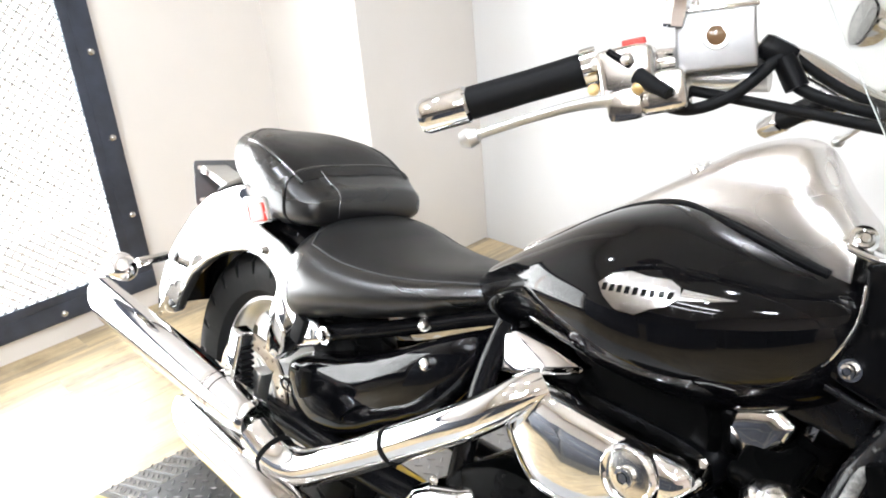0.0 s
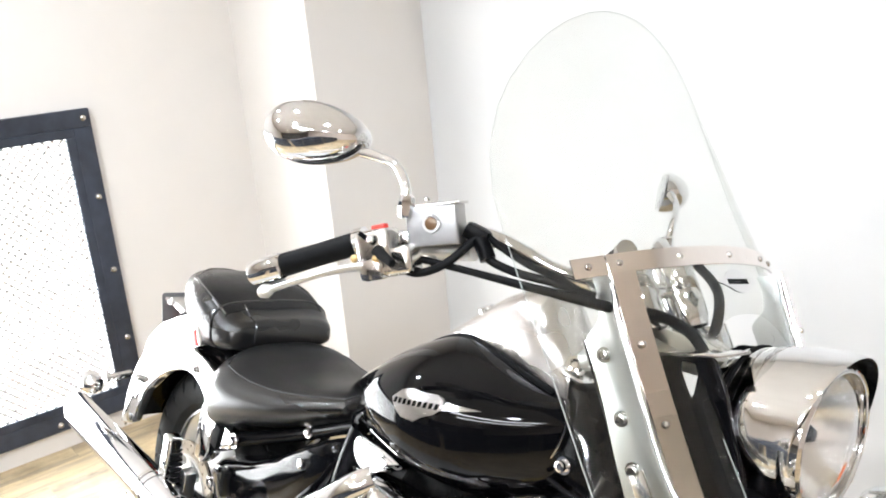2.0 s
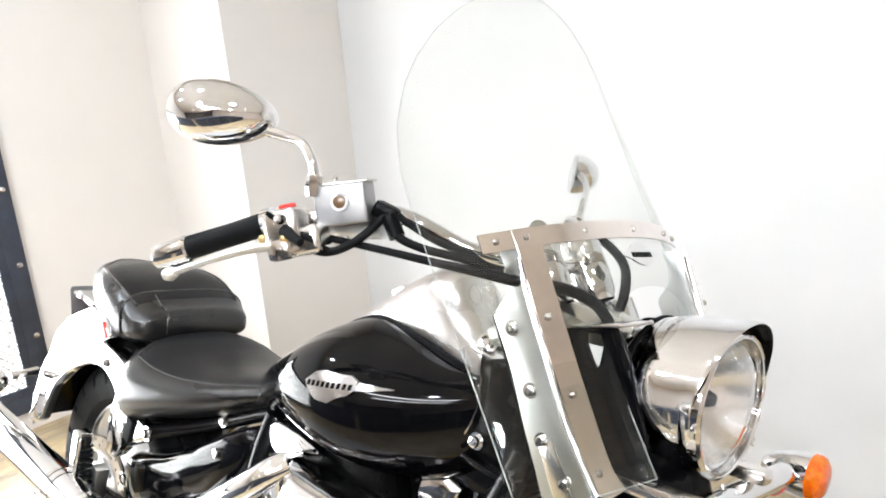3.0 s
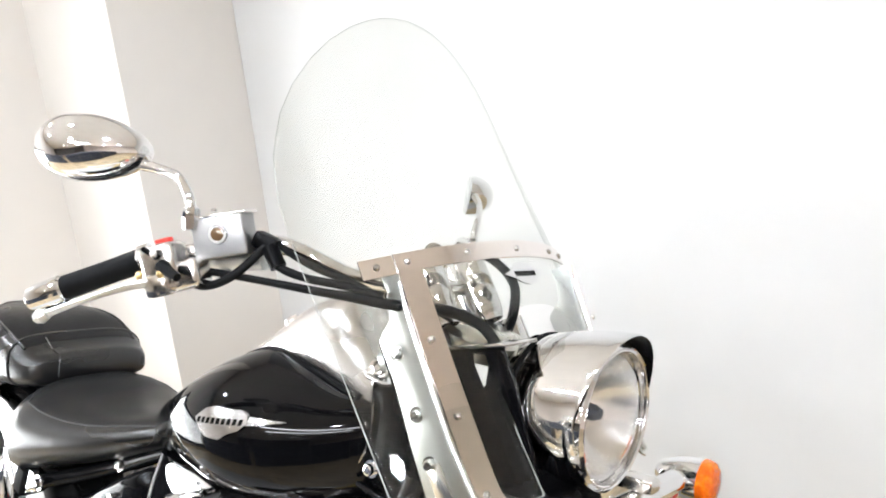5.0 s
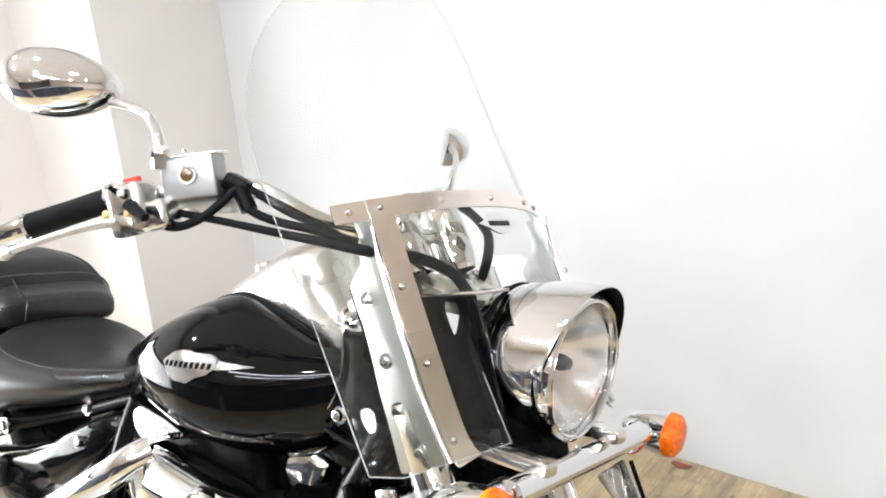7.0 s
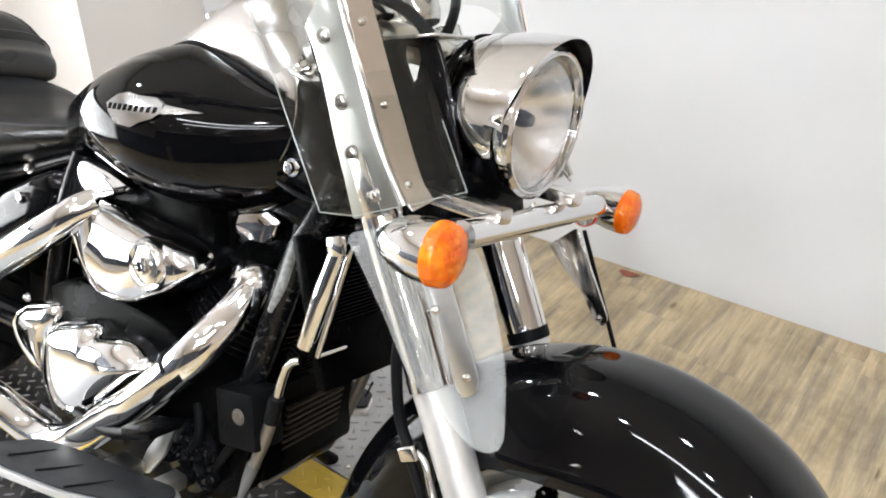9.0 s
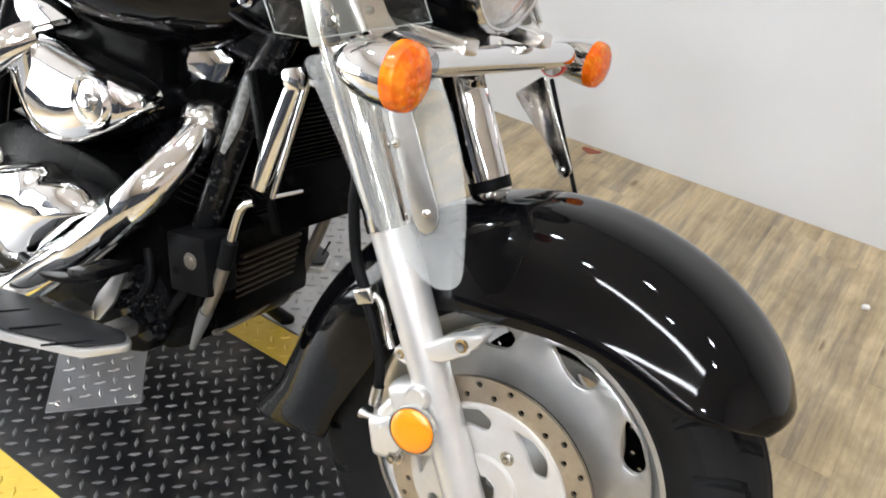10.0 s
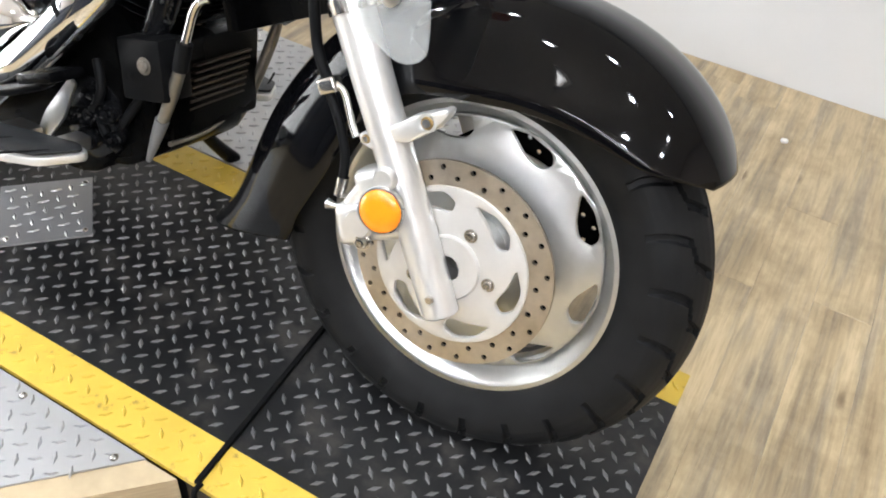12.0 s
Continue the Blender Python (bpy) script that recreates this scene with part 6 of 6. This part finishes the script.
part("frame_spine", box((-0.71, 0, 0.745), (0.42, 0.09, 0.06), 0.015, (0, 8, 0), 2), FRAME_BLACK, bike)
part("rear_head_cover", side_plate([(-0.992, 0.684), (-0.972, 0.698), (-0.9, 0.694), (-0.84, 0.682), (-0.868, 0.664), (-0.94, 0.637), (-0.99, 0.624)], -0.12, 0.05, 0.008, 0.008), CHROME, eng, "chrome triangular head cover")
AIR = [(-0.955, 0.605), (-0.95, 0.624), (-0.915, 0.645), (-0.861, 0.65), (-0.807, 0.648), (-0.729, 0.645), (-0.68, 0.642), (-0.65, 0.631), (-0.641, 0.609), (-0.651, 0.589), (-0.686, 0.561), (-0.761, 0.518), (-0.802, 0.504), (-0.844, 0.499), (-0.887, 0.508), (-0.917, 0.536), (-0.938, 0.565)]


def air_cleaner():
    a = new("air_cleaner")
    a.parent = eng
    a["label"] = "large polished chrome air cleaner cover"
    part("body", side_plate([(x, z) for x, z in AIR], -0.112, 0.07, 0.03, 0.01), BLACK_SATIN, a)
    rings = []
    out = rounded(AIR, 0.016, 4)
    cx, cz = -0.79, 0.585
    for k, (f, y) in enumerate(((1.0, -0.108), (1.008, -0.118), (1.004, -0.135), (0.98, -0.149), (0.93, -0.16), (0.85, -0.167), (0.6, -0.173), (0.25, -0.175))):
        rings.append([Vector((cx + (p.x - cx) * f, y, cz + (p.y - cz) * f)) for p in out])
    part("cover", loft(rings), CHROME, a, "", 60)
    part("recess", lathe([(0.03, 0.006), (0.033, 0.0105), (0.036, 0.0115), (0.039, 0.009), (0.042, 0.0), (0.043, -0.006)], (-0.72, -0.168, 0.6), (0, -1, 0), 44), CHROME, a, "raised chrome ring")
    part("recess_floor", lathe([(0, 0.009), (0.014, 0.0085), (0.022, 0.0078), (0.028, 0.0065), (0.031, 0.006)], (-0.72, -0.168, 0.6), (0, -1, 0), 44), CHROME_WORN, a)
    part("centre_bolt", bolt_bm((-0.72, -0.176, 0.6), (0, -1, 0), 0.0135, 0.01), CHROME, a)


air_cleaner()
part("air_duct", side_plate([(-0.94, 0.685), (-0.82, 0.705), (-0.73, 0.72), (-0.675, 0.705), (-0.655, 0.64), (-0.67, 0.56), (-0.72, 0.535), (-0.8, 0.52), (-0.85, 0.53), (-0.9, 0.6)], -0.1, 0.06, 0.04, 0.02), ENGINE_BLACK, eng, "black moulded intake duct")


part("crankcase_cover", domed([(-0.982, 0.400), (-0.949, 0.423), (-0.897, 0.444), (-0.853, 0.459), (-0.830, 0.445), (-0.796, 0.454), (-0.759, 0.457), (-0.726, 0.446), (-0.684, 0.444), (-0.723, 0.409), (-0.780, 0.355), (-0.822, 0.309), (-0.868, 0.274), (-0.921, 0.256), (-0.960, 0.265), (-0.981, 0.297), (-0.990, 0.354)], -0.15, 0.05, 0.02, (-0.86, 0.37), 0.05), CHROME, eng, "polished chrome crankcase cover", 60)
part("rear_drive_cover", domed([(-1.132, 0.356), (-1.114, 0.384), (-1.077, 0.409), (-0.993, 0.438), (-0.981, 0.416), (-1.010, 0.362), (-1.009, 0.284), (-1.052, 0.284), (-1.090, 0.302), (-1.121, 0.330)], -0.135, 0.028, 0.012, None, 0.03), CHROME, eng, "domed chrome drive cover", 60)
for _q in ((-1.05, 0.432), (-0.715, 0.44)):
    part("cover_screw", rivet_bm((_q[0], -0.168, _q[1]), (0, -1, 0), 0.008), STEEL, eng)
part("regulator", box((-0.527, -0.12, 0.415), (0.08, 0.06, 0.09), 0.007, (0, -13, 0)), BOX_PLASTIC, bike, "black bracket box")
part("regulator_bolt", bolt_bm((-0.52, -0.151, 0.424), (0, -1, 0), 0.0085, 0.003), DULL_PIPE, bike)
part("regulator_hole", lathe([(0, 0.0005), (0.006, 0.0005), (0.007, 0)], (-0.546, -0.1512, 0.4), (0, -1, 0), 14), DARK_SLOT, bike)
part("linkage_plate", side_plate([(-0.685, 0.335), (-0.63, 0.375), (-0.575, 0.36), (-0.565, 0.28), (-0.615, 0.235), (-0.675, 0.26)], -0.142, 0.02, 0.02, 0.004), FRAME_BLACK, bike, "black cast linkage plate")
for _q, _r in (((-0.618, 0.345), 0.015), ((-0.587, 0.328), 0.017), ((-0.623, 0.311), 0.016), ((-0.625, 0.273), 0.018), ((-0.66, 0.297), 0.014), ((-0.574, 0.29), 0.012)):
    part("linkage_boss", lathe([(0, 0.012), (_r * 0.35, 0.012), (_r * 0.42, 0.005), (_r * 0.7, 0.005), (_r * 0.9, 0.014), (_r, 0.01), (_r * 1.05, -0.008)], (_q[0], -0.146, _q[1]), (0.1, -1, 0.05), 20), FRAME_CHIP_GLINT, bike)
part("wire_boot", tube([(-0.62, -0.14, 0.4), (-0.6, -0.15, 0.36), (-0.62, -0.15, 0.32), (-0.66, -0.14, 0.3)], 0.007, 10), RUBBER, bike)
part("coolant_hose", tube([(-0.58, -0.13, 0.33), (-0.62, -0.14, 0.36), (-0.6, -0.145, 0.3), (-0.57, -0.14, 0.27)], 0.007, 10), RUBBER, bike)
part("coolant_hose", tube([(-0.55, -0.12, 0.36), (-0.58, -0.135, 0.3), (-0.62, -0.13, 0.25)], 0.008, 10), RUBBER, bike)
part("lower_cowl", side_plate([(-0.62, 0.38), (-0.52, 0.38), (-0.53, 0.27), (-0.58, 0.23), (-0.66, 0.23)], -0.12, 0.22, 0.02, 0.01), ENGINE_BLACK, bike)

# radiator with chrome guard
rad = new("radiator")
rad.parent = bike
rad["label"] = "black radiator in a chrome side guard"
for _i in range(26):
    _k = _i / 25
    part("fin", box((-0.385 - 0.075 * _k, 0, 0.71 - 0.19 * _k), (0.03, 0.23, 0.0028), 0, (0, 20, 0)), ENGINE_BLACK, rad, smooth=0)
part("core", box((-0.435, 0, 0.61), (0.02, 0.24, 0.22), 0.004, (0, -21, 0)), ENGINE_BLACK, rad)
for _s in (-1, 1):
    part("side_guard", tube([(-0.384, _s * 0.13, 0.728), (-0.401, _s * 0.132, 0.66), (-0.423, _s * 0.132, 0.571)], [0.013, 0.015, 0.013], 16), CHROME, rad, "chrome guard column")
    part("guard_rod", tube([(-0.365, _s * 0.135, 0.728), (-0.397, _s * 0.135, 0.566)], 0.004, 10, 1), CHROME, rad)
    part("guard_cap", box((-0.381, _s * 0.13, 0.73), (0.034, 0.036, 0.03), 0.01, (0, -21, 0)), CHROME, rad)
part("lower_rod", tube([(-0.397, -0.135, 0.567), (-0.415, -0.03, 0.552), (-0.434, 0.06, 0.538), (-0.44, 0.13, 0.535)], 0.0045, 10), CHROME, rad)
part("oil_cooler", box((-0.54, 0, 0.375), (0.06, 0.22, 0.15), 0.01, (0, -6, 4)), ENGINE_BLACK, bike, "black lower cooler box")
for _i in range(7):
    part("cooler_rib", box((-0.503 - 0.0012 * _i, 0, 0.418 - 0.012 * _i), (0.008, 0.14, 0.004), 0.001, (0, -6, 4)), COOLER_FIN, bike, smooth=0)
part("cooler_bar", tube([(-0.5, -0.11, 0.3), (-0.51, -0.02, 0.295), (-0.535, 0.08, 0.3)], 0.004, 8), DULL_PIPE, bike)
part("cooler_pipe", tube([(-0.43, -0.13, 0.545), (-0.447, -0.13, 0.535), (-0.458, -0.13, 0.515), (-0.468, -0.13, 0.464)], 0.0065, 12), CHROME_WORN, bike)
part("pipe_sleeve", tube([(-0.467, -0.13, 0.472), (-0.473, -0.13, 0.43)], 0.0115, 14, 1), RUBBER, bike)
part("lower_pipe", tube([(-0.472, -0.13, 0.435), (-0.485, -0.13, 0.385), (-0.5, -0.13, 0.34)], [0.009, 0.0095, 0.0085], 12), DULL_PIPE, bike)
part("pipe_tip", tube([(-0.499, -0.13, 0.345), (-0.508, -0.13, 0.315), (-0.521, -0.13, 0.27)], [0.011, 0.009, 0.004], 12), GREY_STEEL, bike)
part("cooler_pipe", tube([(-0.47, 0.11, 0.54), (-0.484, 0.11, 0.49), (-0.497, 0.11, 0.427), (-0.53, 0.11, 0.321), (-0.553, 0.11, 0.261)], [0.006, 0.007, 0.01, 0.01, 0.006], 12), DULL_PIPE, bike)
part("pipe_joint", tube([(-0.484, 0.11, 0.47), (-0.45, 0.14, 0.5), (-0.42, 0.18, 0.52)], 0.012, 12), RUBBER, bike)
part("regulator_tab", side_plate([(-0.612, 0.41), (-0.5, 0.415), (-0.508, 0.38), (-0.53, 0.356), (-0.598, 0.36)], -0.125, 0.006, 0.012, 0.001), BLACK_SATIN, bike)

# ---- exhaust ----
ex = new("exhaust")
ex.parent = bike
ex["label"] = "chrome staggered twin exhaust with slash-cut mufflers"
part("front_header", tube([(-0.586, -0.07, 0.606), (-0.576, -0.09, 0.598), (-0.572, -0.113, 0.578), (-0.58, -0.15, 0.54), (-0.606, -0.178, 0.49), (-0.697, -0.19, 0.385), (-0.75, -0.19, 0.34), (-0.86, -0.195, 0.245), (-0.95, -0.2, 0.22), (-1.06, -0.22, 0.245), (-1.2, -0.251, 0.275)], [0.025, 0.027, 0.028, 0.029, 0.0305, 0.031, 0.031, 0.031, 0.031, 0.031, 0.034], 24), CHROME, ex, "chrome header pipe")
part("heat_shield_band", tube([(-0.618, -0.179, 0.478), (-0.624, -0.18, 0.471)], 0.0325, 24, 1), DARK_SLOT, ex)
part("header_flange", lathe([(0.026, -0.02), (0.038, -0.018), (0.04, 0.0), (0.034, 0.014), (0.026, 0.016)], (-0.577, -0.083, 0.607), (-0.25, 0.65, 0.72), 24), CHROME_WORN, ex)
part("rear_header", tube([(-0.885, -0.145, 0.65), (-0.905, -0.17, 0.632), (-0.936, -0.187, 0.602), (-0.996, -0.2, 0.555), (-1.109, -0.204, 0.475), (-1.243, -0.21, 0.385), (-1.325, -0.216, 0.338), (-1.39, -0.224, 0.334), (-1.45, -0.23, 0.356)], [0.026, 0.027, 0.028, 0.029, 0.03, 0.031, 0.034, 0.036, 0.036], 24), CHROME, ex, "chrome rear header pipe")
part("heat_shield_band", tube([(-1.104, -0.204, 0.479), (-1.111, -0.2041, 0.474)], 0.0318, 24, 1), DARK_SLOT, ex)
part("heat_shield_band", tube([(-1.392, -0.2245, 0.335), (-1.4, -0.225, 0.338)], 0.038, 24, 1), DARK_SLOT, ex)


def muffler(a, b, r, name):
    a, b = Vector(a), Vector(b)
    d = (b - a).normalized()
    bm = tube([a, a + d * 0.05, a + d * 0.14, a + d * 0.16, b - d * 0.06, b], [r * 0.8, r * 0.93, r, r * 1.03, r * 1.03, r * 1.03], 36, 2, False)
    # slash-cut tail
    for v in bm.verts:
        k = (v.co - (b - d * 0.12)).dot(d)
        if k > 0:
            v.co -= d * (k / 0.12) * (0.055 + 0.055 * (v.co - b).dot(Vector((0, 0, 1))) / r * -1)
    ob = part(name, bm, CHROME, ex, "large chrome slash-cut muffler")
    solid(ob, 0.003)
    part("muffler_core", tube([b - d * 0.25, b - d * 0.14], [r * 0.9, r * 0.9], 24, 1), DARK_SLOT, ex)
    part("muffler_band", tube([a + d * 0.145, a + d * 0.158], r * 1.055, 36, 1), CHROME_WORN, ex)


muffler((-1.445, -0.235, 0.378), (-2.203, -0.215, 0.392), 0.043, "upper_muffler")
muffler((-1.15, -0.245, 0.262), (-1.699, -0.25, 0.296), 0.04, "lower_muffler")


# ---- passenger peg, floorboards, rear brake ----
def peg(side):
    p = new("passenger_peg")
    p.parent = bike
    p["label"] = "folded chrome passenger footpeg with black rubber ribs"
    c = Vector((-1.565, side * 0.2, 0.45))
    part("arm", box(c + Vector((-0.004, side * 0.006, 0)), (0.034, 0.036, 0.135), 0.008, (0, 10, 0), 3), CHROME, p)
    for i in range(9):
        part("rib", box(c + Vector((0.019 + 0.0025 * (i - 4) * 0.8, -side * -0.002, 0.046 - 0.0115 * i)), (0.013, 0.03, 0.006), 0.002, (0, 10, 0)), RUBBER, p)
    part("mount", join(box(c + Vector((-0.005, -side * 0.02, -0.075)), (0.075, 0.05, 0.04), 0.008, (0, 14, 0)), box(c + Vector((0.03, -side * 0.025, -0.045)), (0.03, 0.03, 0.07), 0.006, (0, 14, 0))), ALLOY, p)
    part("pivot_pin", tube([c + Vector((-0.01, side * 0.012, -0.075)), c + Vector((-0.01, -side * 0.04, -0.075))], 0.008, 12, 1), STEEL, p)


peg(-1)
peg(1)


def floorboard(side):
    f = new("floorboard")
    f.parent = bike
    f["label"] = "silver-rimmed rider floorboard with black rubber mat"
    out = [(-0.92, 0.3), (-0.88, 0.24), (-0.803, 0.222), (-0.58, 0.195), (-0.556, 0.212), (-0.588, 0.272), (-0.713, 0.315), (-0.85, 0.335)]

    def place(z0):
        def g(u, v, w):
            return (u, side * v, z0 + (u + 0.72) * 0.12 + w)
        return g
    part("tray", plate(rounded(out, 0.014), [], place(0.258), 0.014, 0.004), ALLOY_PAINT, f)
    inner = [(-0.72 + (x + 0.72) * 0.965, 0.272 + (y - 0.272) * 0.92) for x, y in out]
    part("mat", plate(rounded(inner, 0.012), [], place(0.274), 0.005, 0.002), MAT_RUBBER, f, "black rubber mat")
    for i in range(4):
        x = -0.83 + 0.075 * i
        part("mat_groove", box((x, side * 0.272, 0.2795 + (x + 0.72) * 0.12), (0.004, 0.085, 0.002), 0, (0, -6.8, side * 28)), DARK_SLOT, f, smooth=0)
    part("hinge", box((-0.72, side * 0.2, 0.26), (0.05, 0.06, 0.024), 0.006), ALLOY, f)
    part("hinge", box((-0.62, side * 0.185, 0.275), (0.03, 0.05, 0.024), 0.006), ALLOY, f)


floorboard(-1)
floorboard(1)
part("brake_pedal", join(tube([(-0.84, -0.2, 0.31), (-0.74, -0.215, 0.325), (-0.64, -0.23, 0.37), (-0.6, -0.235, 0.395)], 0.009, 12), box((-0.61, -0.23, 0.395), (0.07, 0.06, 0.016), 0.006, (0, -20, 0))), BLACK_SATIN, bike, "black brake pedal")
part("pedal_bracket", side_plate([(-0.693, 0.3), (-0.645, 0.368), (-0.632, 0.362), (-0.655, 0.3), (-0.69, 0.25), (-0.715, 0.25)], -0.17, 0.008, 0.008, 0.002), ALLOY, bike, "cast alloy pedal bracket")
part("side_stand", tube([(-0.75, 0.16, 0.24), (-0.72, 0.24, 0.14), (-0.7, 0.31, 0.075)], [0.014, 0.013, 0.016], 14), FRAME_BLACK, bike, "extended side stand")
shield_badge()


def cover_badge():
    b = new("cover_badge")
    b.parent = bike
    b["label"] = "small chrome oval badge with dark bars"
    pts = [(-1.552, 0.407), (-1.526, 0.417), (-1.464, 0.415), (-1.453, 0.403), (-1.464, 0.390), (-1.487, 0.384), (-1.538, 0.381), (-1.554, 0.392)]
    part("oval", side_plate(pts, -0.12, 0.02, 0.008, 0.001), CHROME, b)
    part("field", side_plate([(-1.505 + (x + 1.505) * 0.88, 0.399 + (z - 0.399) * 0.76) for x, z in pts], -0.1215, 0.003, 0.006, 0), BLACK_PAINT, b)
    for i in range(3):
        part("bar", box((-1.526 + 0.021 * i, -0.122, 0.3986 - 0.0008 * i), (0.014, 0.003, 0.014), 0.001, (0, 8, 0)), CHROME, b)


cover_badge()


# ---- floor planks ----
def planks():
    w, gap = 0.122, 0.0004
    rng = random.Random(4)
    meshes = {}
    others_v, others_f = [], []
    x = WX + 0.01
    col = 0
    while x < EX - w:
        y = SY + 0.01 - rng.uniform(0, 1.0)
        while y < BY - 0.01:
            ln = 0.915
            a, b = max(y, SY + 0.01), min(y + ln - gap, BY - 0.01)
            y += ln
            if b - a < 0.05:
                continue
            key = round(b - a, 3)
            near = -3.0 < x < 2.2 and b > 0.2
            if near:
                if key not in meshes:
                    me = bpy.data.meshes.new("plank")
                    bm = box((0, 0, 0), (w - gap, b - a, 0.012))
                    top = [e for e in bm.edges if all(v.co.z > 0 for v in e.verts)]
                    bmesh.ops.bevel(bm, geom=top, offset=0.0004, segments=1, affect="EDGES")
                    bm.to_mesh(me)
                    bm.free()
                    me.materials.append(WOOD)
                    meshes[key] = me
                ob = new("plank", meshes[key])
                ob.location = (x + w / 2, (a + b) / 2, FLOOR - 0.006)
                ob.parent = floor
            else:
                k = len(others_v)
                for zz in (FLOOR - 0.012, FLOOR):
                    others_v.extend([(x, a, zz), (x + w - gap, a, zz), (x + w - gap, b, zz), (x, b, zz)])
                others_f.extend([tuple(k + i for i in f) for f in ((4, 5, 6, 7), (0, 1, 5, 4), (1, 2, 6, 5), (2, 3, 7, 6), (3, 0, 4, 7))])
        x += w
        col += 1
    me = bpy.data.meshes.new("far_planks")
    me.from_pydata(others_v, [], others_f)
    me.materials.append(WOOD)
    ob = new("far_planks", me)
    ob.parent = floor
    tagged(ob, "more planks of the same floor", kind="stuff")


planks()
